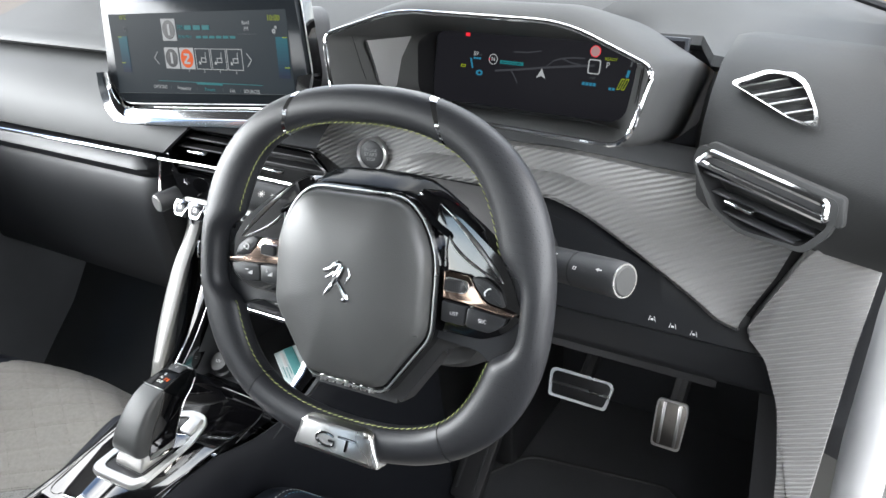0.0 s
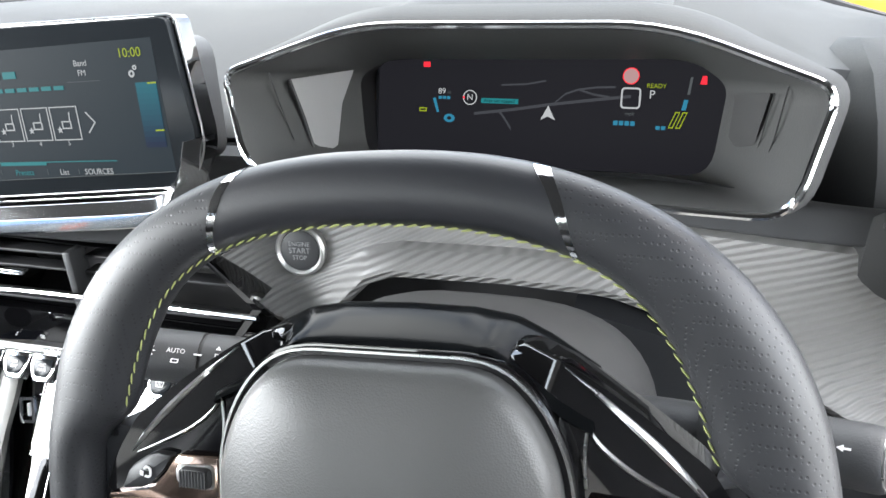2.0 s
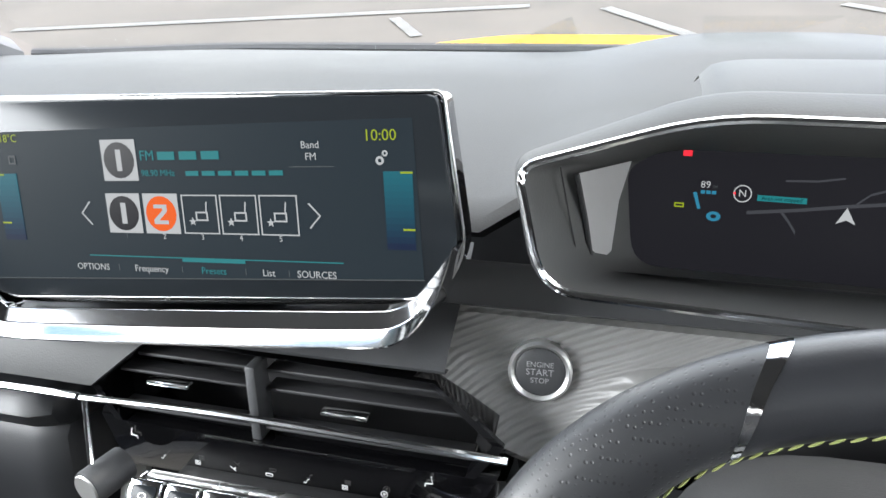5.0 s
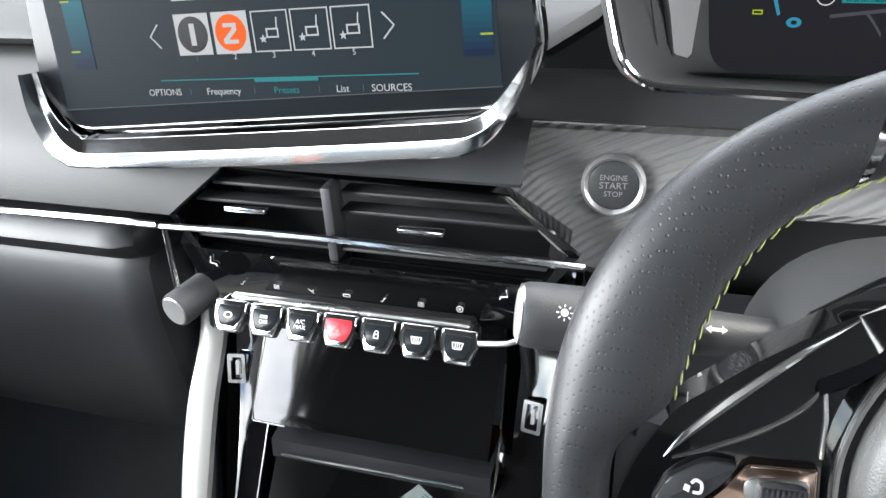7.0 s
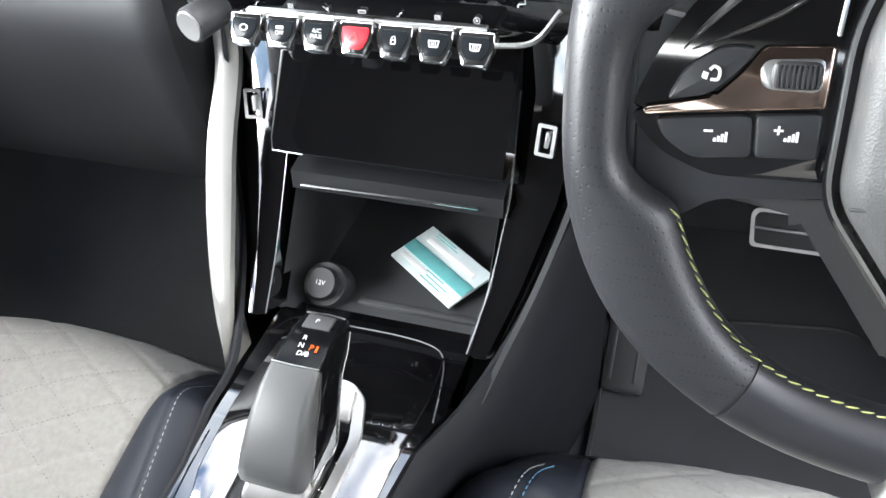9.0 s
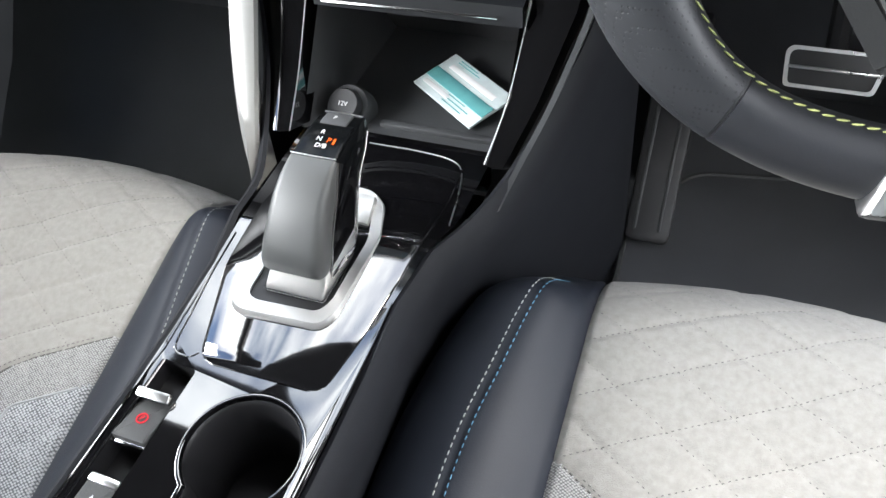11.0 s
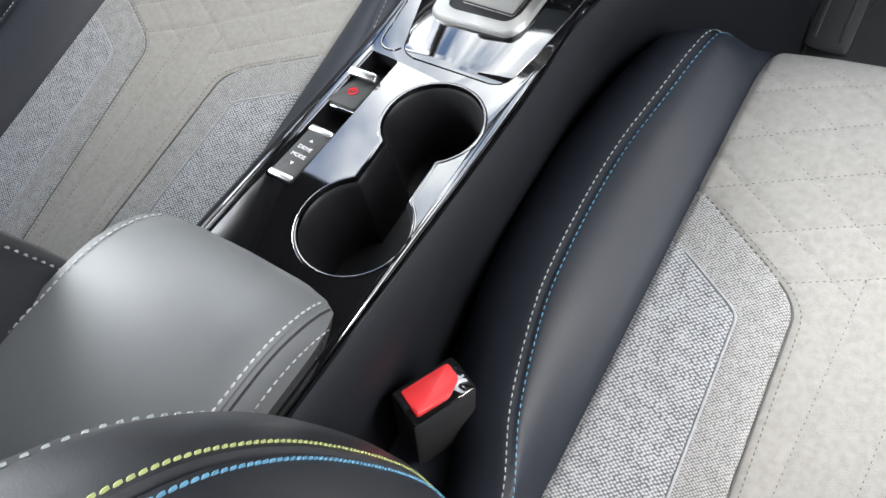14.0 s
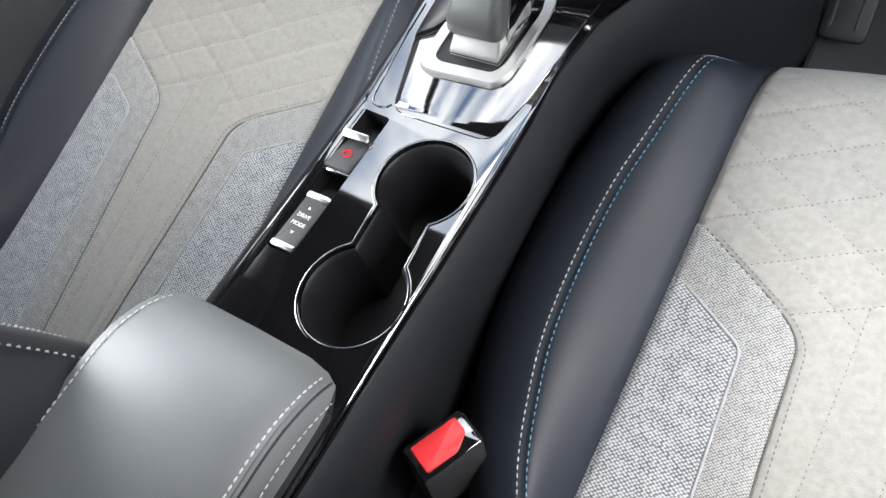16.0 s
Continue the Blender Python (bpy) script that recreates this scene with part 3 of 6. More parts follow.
def side_tower():
    """The swelling at the dashboard's right end that holds the two side vents."""
    rows = []
    for i in range(17):
        x = lerp(0.548, 0.735, i / 16)
        b = 0.34 * max(0.0, x - 0.575)
        edge = 1 - step(0.548, 0.575, x)
        prof = [(1.25, 0.835), (1.08, 0.866), (0.96, 0.884), (0.905, 0.872), (0.872, 0.850), (0.852, 0.825), (0.846, 0.806), (0.848, 0.78), (0.856, 0.755), (0.868, 0.735), (0.9, 0.725), (1.0, 0.72)]
        rows.append([(x, y - b + 0.09 * edge, z - 0.028 * edge) for y, z in prof])
    part("side_tower", grid(rows), SOFT, dash, "rounded grey end of the dash")


side_tower()
def slat_vent(name, m, poly, slats, label, chrome_lip=True, tab=None):
    """An air vent: sunk black box, slats, bright lip."""
    v = thing(name, label, "air vent")
    inner = round_poly(poly, 0.006, 4)
    cx, cy = sum(p[0] for p in inner) / len(inner), sum(p[1] for p in inner) / len(inner)
    outer = [(cx + (x - cx) * 1.06 + (0.002 if x > cx else -0.002), cy + (y - cy) * 1.06 + (0.002 if y > cy else -0.002)) for x, y in inner]
    part("housing", grid([[m @ Vector((x, y, 0.004)) for x, y in inner], [m @ Vector((x * 0.97, y * 0.97, -0.03)) for x, y in inner]], close=True, cap="end"), BLACK, v)
    part("lip", frame_ring(outer, inner, 0.007, m @ pose(0, 0, -0.001)), CHROME if chrome_lip else SOFT, v, "bright vent surround")
    for k in range(slats):
        t = (k + 0.5) / slats
        y = lerp(min(p[1] for p in poly), max(p[1] for p in poly), t)
        xs = []
        for (xa, ya), (xb, yb) in zip(poly, poly[1:] + poly[:1]):
            if (ya - y) * (yb - y) < 0:
                xs.append(lerp(xa, xb, (y - ya) / (yb - ya)))
        if len(xs) > 1:
            w = max(xs) - min(xs)
            part("slat", box(((max(xs) + min(xs)) / 2, y, -0.006), (w - 0.002, 0.0025, 0.014), 0.001, m @ pose(0, 0, 0)), SOFT_DARK if not chrome_lip else SATIN, v)
    if tab:
        part("tab", box(tab, (0.026, 0.004, 0.012), 0.0015, m), CHROME, v, "chrome adjuster tab")
    return v


M_SIDE = facing(0.636, 0.818, 0.775, 8, -19, -7) @ pose(0, 0, 0.010)
slat_vent("side_vent", M_SIDE, [(-0.058, 0.030), (0.056, 0.028), (0.0597, 0.009), (0.046, -0.0145), (-0.0035, -0.022), (-0.0303, -0.015), (-0.0600, 0.0137)], 4, "side air vent with a chrome-framed top bar", False, (-0.0115, -0.0035, 0.004))
TURN = radians(38)
M_DEF = facing(0.632, 0.872, 0.858, 38, -20, -16 + 38) @ pose(0, 0, 0.014)
WV = [(-0.0295, -0.0195), (-0.0087, 0.0032), (0.0075, 0.0078), (0.0214, 0.0065), (0.044, -0.007), (0.0523, -0.017), (0.0345, -0.0211)]
slat_vent("window_vent", M_DEF, [(x * math.cos(TURN) + y * math.sin(TURN), y * math.cos(TURN) - x * math.sin(TURN)) for x, y in WV], 5, "small slatted side window vent in the dash end", True)

sv = [o for o in scene.objects if o.name == "side_vent"][0]
part("bezel", prism(round_poly([(-0.068, 0.017), (-0.0542, 0.0388), (0.0641, 0.0352), (0.0703, 0.0125), (0.064, 0.0115)][::-1], 0.004, 3), 0.006, M_SIDE @ pose(0, 0, -0.001), 0.002), SOFT, sv, "smooth grey bezel above the slots")
part("bar_frame", sweep([M_SIDE @ Vector((x, y, 0.008)) for x, y in round_poly([(-0.0595, 0.0185), (-0.050, 0.0305), (0.0535, 0.0273), (0.0575, 0.0148)], 0.004, 4)], 0.0036, 8, closed=True), CHROME, sv, "broad chrome frame of the upper slot")
part("bar_slot", prism(round_poly([(-0.052, 0.0195), (-0.049, 0.0285), (0.052, 0.0252), (0.054, 0.016)][::-1], 0.003, 3), 0.002, M_SIDE @ pose(0, 0, 0.0045)), BLACK, sv)

# ---- instrument cluster ----
clu = thing("instrument_cluster", "hooded digital instrument cluster with a chrome-edged opening", "instrument cluster")
M_CLU = facing(0.352, 0.824, 0.865, 14, -4)
RIM = round_poly([(-0.184, 0.017), (-0.088, 0.047), (0.098, 0.047), (0.185, 0.016), (0.170, -0.050), (-0.166, -0.047)], [0.012, 0.03, 0.03, 0.012, 0.02, 0.022], 5)


def scale_poly(poly, kx, ky, dx=0.0, dy=0.0):
    return [(x * kx + dx, y * ky + dy) for x, y in poly]


def cluster():
    W = lambda poly, z: [M_CLU @ Vector((x, y, z)) for x, y in poly]
    part("rim", sweep(W(scale_poly(RIM, 1.008, 1.025), 0.003), 0.0024, 8, closed=True), CHROME, clu, "thin chrome line round the opening")
    hood = lambda kx, up, low: [(x * kx, y * (up if y > 0 else low)) for x, y in RIM]
    shell = [W(scale_poly(RIM, 1.015, 1.05), 0.004), W(hood(1.03, 1.14, 1.05), 0.0), W(hood(1.06, 1.34, 1.06), -0.02), W(hood(1.06, 1.45, 1.08), -0.06), W(hood(1.0, 1.4, 1.1), -0.16), W(hood(0.9, 1.1, 1.0), -0.26)]
    part("hood", grid(shell, close=True), SOFT, clu, "grey grained hood")
    inside = round_poly([(-0.139, 0.020), (-0.117, 0.034), (0.108, 0.037), (0.131, 0.020), (0.125, -0.040), (-0.131, -0.042)], [0.008, 0.02, 0.02, 0.008, 0.018, 0.018], 5)
    part("tunnel", grid([W(scale_poly(RIM, 0.998, 0.998), 0.002), W(scale_poly(RIM, 0.985, 0.97), -0.012), W(scale_poly(inside, 1.02, 1.02), -0.098), W(inside, -0.105), W(scale_poly(inside, 1.12, 1.25), -0.107)], close=True), TUNNEL, clu, "dark grey tunnel behind the opening")
    for k, label in ((1, "inner side wall coloured pale for the light on it"), (-1, "inner side wall coloured pale for the light on it")):
        wall = [(-0.1595, 0.0155, -0.0385), (-0.1350, 0.0250, -0.0875), (-0.1395, 0.0000, -0.0780), (-0.1410, -0.0310, -0.0750), (-0.1440, -0.0350, -0.0690), (-0.1490, -0.0370, -0.0590)]
        if k > 0:
            bm = bmesh.new()
            vs = [bm.verts.new(M_CLU @ Vector(p)) for p in wall]
            bm.faces.new(vs)
            # Pale colour stands in for the light falling on this inner wall.
            part("side_pane", thick(bm, 0.0012), PALE_PANEL, clu, label)
            part("pane_edge", sweep([M_CLU @ Vector(p) for p in ((-0.1600, 0.0150, -0.0375), (-0.1545, -0.0110, -0.0480), (-0.1500, -0.0375, -0.0570))], 0.0016, 6), BLACK, clu, "dark edge of the side panel")
        crease = ((-0.1670, 0.0190, -0.0225), (-0.1610, -0.0120, -0.0340), (-0.1545, -0.0430, -0.0470)) if k > 0 else ((0.1640, 0.0185, -0.0325), (0.1600, -0.0100, -0.0410), (0.1535, -0.0395, -0.0530))
        part("crease", sweep([M_CLU @ Vector(p) for p in crease], 0.0005, 6), BLACK, clu)
        if k < 0:
            part("crease", sweep([M_CLU @ Vector(p) for p in ((0.1575, 0.0150, -0.0455), (0.1530, -0.0120, -0.0545), (0.1475, -0.0395, -0.0670))], 0.0004, 6), SHROUD, clu)
            part("side_panel", thick(grid([[M_CLU @ Vector(p) for p in ((0.1555, 0.0150, -0.0490), (0.1360, 0.0150, -0.0880))], [M_CLU @ Vector(p) for p in ((0.1460, -0.0370, -0.0690), (0.1330, -0.0340, -0.0930))]]), 0.0010), INNER, clu, "smooth grey inner side panel")
    part("display", box((0.004, -0.002, -0.162), (0.312, 0.102, 0.006), 0.002, M_CLU), SCREEN, clu, "dark display")
    part("display_box", grid([W(scale_poly(inside, 1.12, 1.25), -0.107), W(scale_poly(inside, 1.12, 1.25), -0.165)], close=True), BLACK, clu)


    rows = []
    for k in range(25):
        x = lerp(0.262, 0.452, k / 24)
        e = math.sqrt(max(0.0, 1 - abs(k / 12 - 1) ** 6))
        rows.append([(x, y, z - 0.012 * (1 - e)) for y, z in ((0.880, 0.908), (0.884, 0.9165), (0.900, 0.9195), (0.950, 0.9225), (1.02, 0.921), (1.10, 0.905))])
    part("hood_lid", grid(rows), SOFT, clu, "raised grey lid of the hood")


cluster()

# ---- touch screen ----
scr = thing("touch_screen", "wide central touch screen showing radio, with chrome lower lip", "touch screen")
M_SCR = facing(-0.05, 0.8515, 0.8454, 6.8, -1.5, 3.6)
GLASS_POLY = round_poly([(-0.180, 0.070), (0.172, 0.062), (0.182, -0.030), (0.163, -0.057), (-0.168, -0.070), (-0.190, -0.045)], [0.006, 0.006, 0.016, 0.014, 0.014, 0.016], 5)
part("casing", prism(scale_poly(GLASS_POLY, 1.012, 1.02), 0.018, M_SCR @ pose(0, 0, -0.022), 0.003), GLOSS, scr, "gloss black casing")
part("edge_line", sweep([M_SCR @ Vector((x, y, -0.0045)) for x, y in scale_poly(GLASS_POLY, 1.014, 1.026)], 0.0009, 8, closed=True), SATIN, scr, "thin silver edge line")
part("back", prism(round_poly([(-0.15, 0.05), (0.15, 0.05), (0.15, -0.05), (-0.15, -0.05)], 0.02), 0.06, M_SCR @ pose(0, 0, -0.08), 0.0), SOFT_DARK, scr)
part("glass", prism(GLASS_POLY, 0.006, M_SCR @ pose(0, 0, -0.004), 0.0015), GLASS_BLACK, scr, "black gloss glass")
LIP = [(-0.1905, -0.028), (-0.1905, -0.055), (-0.183, -0.079), (-0.170, -0.092), (-0.150, -0.0955), (-0.06, -0.0935), (0.04, -0.0895), (0.12, -0.0855), (0.143, -0.082), (0.160, -0.070), (0.174, -0.048), (0.1835, -0.022)]
LIP_IN = [(-0.189, -0.028), (-0.186, -0.052), (-0.178, -0.067), (-0.165, -0.0755), (-0.150, -0.0775), (-0.06, -0.0745), (0.04, -0.0705), (0.12, -0.0668), (0.139, -0.0645), (0.153, -0.0570), (0.168, -0.040), (0.1815, -0.022)]
outer, inner = ([(p.x, p.y) for p in smooth_curve([(x, y, 0) for x, y in pts], 5)] for pts in (LIP, LIP_IN))
mid = [(lerp(a[0], b[0], 0.5), lerp(a[1], b[1], 0.5)) for a, b in zip(outer, inner)]
part("lip", grid([[M_SCR @ Vector((x, y, z)) for x, y in pts] for pts, z in ((inner, -0.012), (inner, 0.0035), (scale_poly(inner, 1.0, 1.01), 0.0042), (mid, 0.0075), (scale_poly(mid, 1.0, 1.02), 0.009), (scale_poly(outer, 0.998, 0.985), 0.020), (scale_poly(outer, 1.0, 0.998), 0.0195), (outer, 0.017), (outer, -0.018), (inner, -0.02))]), CHROME, scr, "broad chrome lower lip")


# ---- centre vents, touch bar, keys ----
cv = thing("centre_vents", "pair of slatted centre air vents in piano black", "air vent")
VENT = [(-0.102, 0.737), (0.106, 0.732), (0.152, 0.697), (0.135, 0.674), (-0.125, 0.676), (-0.146, 0.700)]
part("housing", grid([[(x, 0.862 - (0.74 - z) * 0.25, z) for x, z in VENT], [(x * 0.96, 0.92, z) for x, z in VENT]], close=True, cap=False), GLOSS, cv)
part("back", grid([[(-0.15, 0.92, 0.75), (0.16, 0.92, 0.75)], [(-0.15, 0.92, 0.66), (0.16, 0.92, 0.66)]]), BLACK, cv)
part("surround", frame_ring(scale_poly(VENT, 1.05, 1.0, 0, 0.0), VENT, 0.004, Matrix(((1, 0, 0, 0), (0, 0.25, -1, 0.862 - 0.185), (0, 1, 0, 0), (0, 0, 0, 1)))), GLOSS, cv)
for z, x0, x1 in ((0.724, -0.115, 0.115), (0.711, -0.13, 0.132), (0.684, -0.13, 0.138)):
    y = 0.862 - (0.74 - z) * 0.25 + 0.008
    for a, b in ((x0, -0.021), (-0.011, x1)):
        part("slat", box(((a + b) / 2, y, z), (b - a, 0.016, 0.0028), 0.001), BLACK, cv)
part("visor", grid([[(x, y, z) for x in (-0.118, -0.06, 0.0, 0.06, 0.118)] for y, z in ((0.868, 0.7365), (0.860, 0.737), (0.858, 0.740), (0.872, 0.752), (0.91, 0.775), (0.94, 0.80))]), SOFT_DARK, cv, "dark visor over the vents")
part("divider", box((-0.016, 0.854, 0.704), (0.008, 0.02, 0.058), 0.002), SOFT_DARK, cv)
for x, z in ((-0.082, 0.711), (0.052, 0.706)):
    part("tab", box((x, 0.846, z), (0.034, 0.008, 0.004), 0.0015), CHROME, cv, "chrome adjuster tab")
part("strip", sweep(smooth_curve([(-0.154, 0.836, 0.695), (-0.05, 0.838, 0.697), (0.06, 0.836, 0.697), (0.165, 0.832, 0.698)], 6), 0.0026, 8), CHROME, cv, "thin chrome strip across the vents")

ctl = thing("climate_panel", "piano black control bar with chrome toggle keys", "control panel")
part("touch_bar", grid([[(x * k, y, z) for x in (-0.152, -0.1, 0, 0.1, 0.156)] for y, z, k in ((0.87, 0.680, 1), (0.858, 0.678, 1), (0.852, 0.672, 1), (0.849, 0.640, 0.9), (0.852, 0.630, 0.86), (0.88, 0.624, 0.86))]), GLOSS, ctl, "piano black touch face with white signs")
part("key_bank", box((0.003, 0.832, 0.6355), (0.172, 0.036, 0.010), 0.003), BLACK, ctl)
part("rail", box((0.003, 0.8165, 0.6545), (0.180, 0.006, 0.0035), 0.001), SATIN, ctl, "satin rail above the keys")
part("rail", box((0.003, 0.8225, 0.6490), (0.172, 0.003, 0.0025), 0.001), SATIN, ctl, "satin rail above the keys")
for sx in (-0.0905, 0.0965):
    part("rail_end", box((sx, 0.8145, 0.6475), (0.007, 0.014, 0.013), 0.003), CHROME, ctl)


def toggle_key(x, mat):
    """One chrome-rimmed toggle key, tipping towards the seats."""
    m = pose(x, 0.806, 0.6425, 52, 0, 0)
    k = part("key", prism(round_poly([(-0.0125, 0.012), (0.0125, 0.012), (0.0125, 0.002), (0.008, -0.011), (-0.008, -0.011), (-0.0125, 0.002)], 0.002, 3), 0.008, m, 0.0015), CHROME, ctl, "chrome toggle key")
    part("key_face", prism(round_poly([(-0.0098, 0.008), (0.0098, 0.008), (0.0095, 0.001), (0.006, -0.007), (-0.006, -0.007), (-0.0095, 0.001)], 0.002, 3), 0.0012, m @ pose(0, 0, 0.0075), 0.0004), mat, k)


for k in range(7):
    toggle_key(-0.0825 + k * 0.0285, RED_KEY if k == 3 else GLASS_BLACK)
part("bracket", sweep([(-0.147, 0.833, 0.694), (-0.126, 0.806, 0.662)], 0.0022, 8), CHROME, ctl)
part("bracket", sweep(smooth_curve([(0.100, 0.806, 0.648), (0.125, 0.81, 0.651), (0.140, 0.822, 0.668)], 4), 0.002, 8), SATIN, ctl)
M_KNOB = look((-0.127, 0.801, 0.646), (-0.113, 0.86, 0.650)) @ pose(0, 0, 0)
knob = thing("volume_knob", "round black volume knob with a spun metal face", "knob")
part("barrel", lathe([(0.0132, -0.03), (0.0134, 0.000), (0.0128, 0.002), (0.0115, 0.002)], M_KNOB), SOFT_DARK, knob)
part("face", lathe([(0.0116, -0.004), (0.0116, 0.0025), (0.0108, 0.0035), (0.0015, 0.0026)], M_KNOB), SPUN, knob, "spun aluminium face")

start = thing("start_button", "round chrome-ringed engine start button", "button")
M_START = facing(0.174, 0.897, 0.728, 8, 4)
part("ring", lathe([(0.0215, -0.006), (0.0215, 0.004), (0.0195, 0.006), (0.0172, 0.004), (0.0172, 0.0)], M_START, 36), SPUN, start, "bright ring")
part("cap", lathe([(0.0170, 0.0), (0.0168, 0.004), (0.015, 0.0052), (0.004, 0.0048)], M_START, 36), SOFT_DARK, start, "dark grey cap")

# ---- centre stack and console ----
con = thing("centre_console", "piano black centre console with storage bay and cup holders", "centre console")
part("flap", grid([[(x, y, z) for x in (-0.1, -0.05, 0, 0.05, 0.1)] for y, z in ((0.89, 0.63), (0.880, 0.605), (0.828, 0.537), (0.822, 0.529), (0.826, 0.524), (0.87, 0.522))]), GLOSS, con, "piano black storage flap")
part("shelf", grid([[(x, y, z) for x in (-0.088, 0, 0.1)] for y, z in ((0.87, 0.515), (0.826, 0.507), (0.824, 0.49), (0.88, 0.482))]), GLOVE, con, "dark shelf edge under the flap")
# Satin line drawn in for the highlight along the flap's left and lower edge.
part("flap_edge_glint", sweep([(-0.100, 0.879, 0.606), (-0.1005, 0.828, 0.5365), (-0.098, 0.8215, 0.529), (-0.07, 0.8212, 0.5285)], 0.0007, 6), SATIN, con)
part("shelf_line", sweep([(-0.078, 0.8215, 0.496), (0.0, 0.8215, 0.4975), (0.080, 0.8215, 0.4985)], 0.0014, 6), CHROME, con, "bright shelf edge line")


def cheek(s):
    """The gloss cheek beside the bay, from the control bar down to the console, and the outer side."""
    spine = [((0.098, 0.150), 0.900, 0.63), ((0.100, 0.150), 0.886, 0.57), ((0.102, 0.140), 0.840, 0.50), ((0.098, 0.122), 0.79, 0.445), ((0.091, 0.106), 0.742, 0.412)]
    rows = []
    for (a, b), y, z in spine:
        rows.append([(s * (a - 0.004), y + 0.03, z - 0.01), (s * a, y + 0.002, z), (s * lerp(a, b, 0.5), y - 0.002, z + 0.001), (s * b, y, z), (s * (b + 0.003), y + 0.012, z - 0.008), (s * (b + 0.002), y + 0.16, z - 0.03)])
    part("cheek", grid(rows), GLOSS, con, "piano black cheek")
    part("edge_line", sweep(smooth_curve([(s * (a - 0.001), y + 0.001, z + 0.001) for (a, b), y, z in spine[1:5]], 4), 0.0006, 6), SATIN, con)


cheek(-1), cheek(1)
FIN_L = smooth_curve([(-0.170, 0.885, 0.645), (-0.173, 0.876, 0.575), (-0.169, 0.83, 0.523), (-0.156, 0.781, 0.467), (-0.137, 0.737, 0.417), (-0.110, 0.697, 0.376)], 5)
FIN_R = smooth_curve([(-0.150, 0.890, 0.648), (-0.149, 0.883, 0.582), (-0.141, 0.832, 0.525), (-0.130, 0.784, 0.470), (-0.119, 0.739, 0.420), (-0.108, 0.700, 0.377)], 5)
part("fin", grid([[(a.x, a.y + 0.04, a.z), (a.x, a.y + 0.003, a.z), (a.x + 0.002, a.y - 0.002, a.z), tuple(a.lerp(c, 0.5) + Vector((0, -0.006, 0))), (c.x - 0.001, c.y - 0.002, c.z), (c.x, c.y + 0.004, c.z)] for a, c in zip(FIN_L, FIN_R)]), FIN, con, "pale grey satin fin along the console edge")
part("fin", grid([[(x + 0.001, y + 0.05, z), (x + 0.005, y + 0.02, z), (x + 0.004, y - 0.003, z), (x - 0.001, y - 0.004, z)] for x, y, z in smooth_curve([(0.150, 0.885, 0.645), (0.157, 0.872, 0.59), (0.154, 0.845, 0.52), (0.135, 0.795, 0.455), (0.117, 0.745, 0.415), (0.108, 0.715, 0.395)], 6)]), SOFT_DARK, con)
# storage bay
part("bay", grid([[(-0.092, y, z), (-0.088, y, 0.40), (-0.08, y, 0.388), (0.08, y, 0.388), (0.088, y, 0.40), (0.094, y, z)] for y, z in ((0.765, 0.40), (0.80, 0.44), (0.85, 0.5), (0.93, 0.52), (0.96, 0.53))]), SOFT_DARK, con, "dark rubber-lined storage bay")
part("bay_back", grid([[(-0.095, 0.958, 0.38), (0.095, 0.958, 0.38)], [(-0.095, 0.958, 0.55), (0.095, 0.958, 0.55)]]), BLACK, con)
part("bay_rib", box((0.03, 0.80, 0.389), (0.12, 0.008, 0.006), 0.002), SOFT_DARK, con)
part("bay_lip", grid([[(x, y, z) for x in (-0.085, -0.04, 0, 0.05, 0.088)] for y, z in ((0.785, 0.389), (0.772, 0.392), (0.766, 0.388), (0.764, 0.375), (0.72, 0.37))]), GLOSS, con)


def console_z(y):
    return 0.390 + 0.0875 * clamp(y - 0.517, 0.0, 0.137)


def inside_poly(x, y, loop):
    hit = False
    for (xa, ya), (xb, yb) in zip(loop, loop[1:] + loop[:1]):
        if (ya > y) != (yb > y) and x < xa + (y - ya) / (yb - ya) * (xb - xa):
            hit = not hit
    return hit


def filled(loops, z):
    """A plate with holes: the first loop is its outline, the others are cut out."""
    pts, edges = [], []
    for loop in loops:
        k = len(pts)
        pts += [Vector(p) for p in loop]
        edges += [(k + i, k + (i + 1) % len(loop)) for i in range(len(loop))]
    out, _, faces, *_ = geometry.delaunay_2d_cdt(pts, edges, [], 0, 1e-6)
    bm = bmesh.new()
    vs = [bm.verts.new((p.x, p.y, z(p.y) if callable(z) else z)) for p in out]
    for f in faces:
        cx, cy = sum(out[i].x for i in f) / len(f), sum(out[i].y for i in f) / len(f)
        if inside_poly(cx, cy, loops[0]) and not any(inside_poly(cx, cy, h) for h in loops[1:]):
            bm.faces.new([vs[i] for i in f])
    bmesh.ops.delete(bm, geom=[v for v in bm.verts if not v.link_faces], context="VERTS")
    return bm


def cup_outline(grow=0.0):
    pts = []
    c1, r1, c2, r2, w = (0.016, 0.466), 0.040 + grow, (0.019, 0.360), 0.0425 + grow, 0.024 + grow
    a1, a2 = math.asin(w / r1), math.asin(w / r2)
    for k in range(33):
        f = lerp(-math.pi / 2 + a1, 1.5 * math.pi - a1, k / 32)
        pts.append((c1[0] + r1 * math.cos(f), c1[1] + r1 * math.sin(f)))
    for k in range(33):
        f = lerp(math.pi / 2 + a2, 2.5 * math.pi - a2, k / 32)
        pts.append((c2[0] + r2 * math.cos(f), c2[1] + r2 * math.sin(f)))
    return pts


SWITCHES = round_poly([(-0.0765, 0.513), (-0.0465, 0.511), (-0.0465, 0.368), (-0.0725, 0.366)], 0.004, 4)
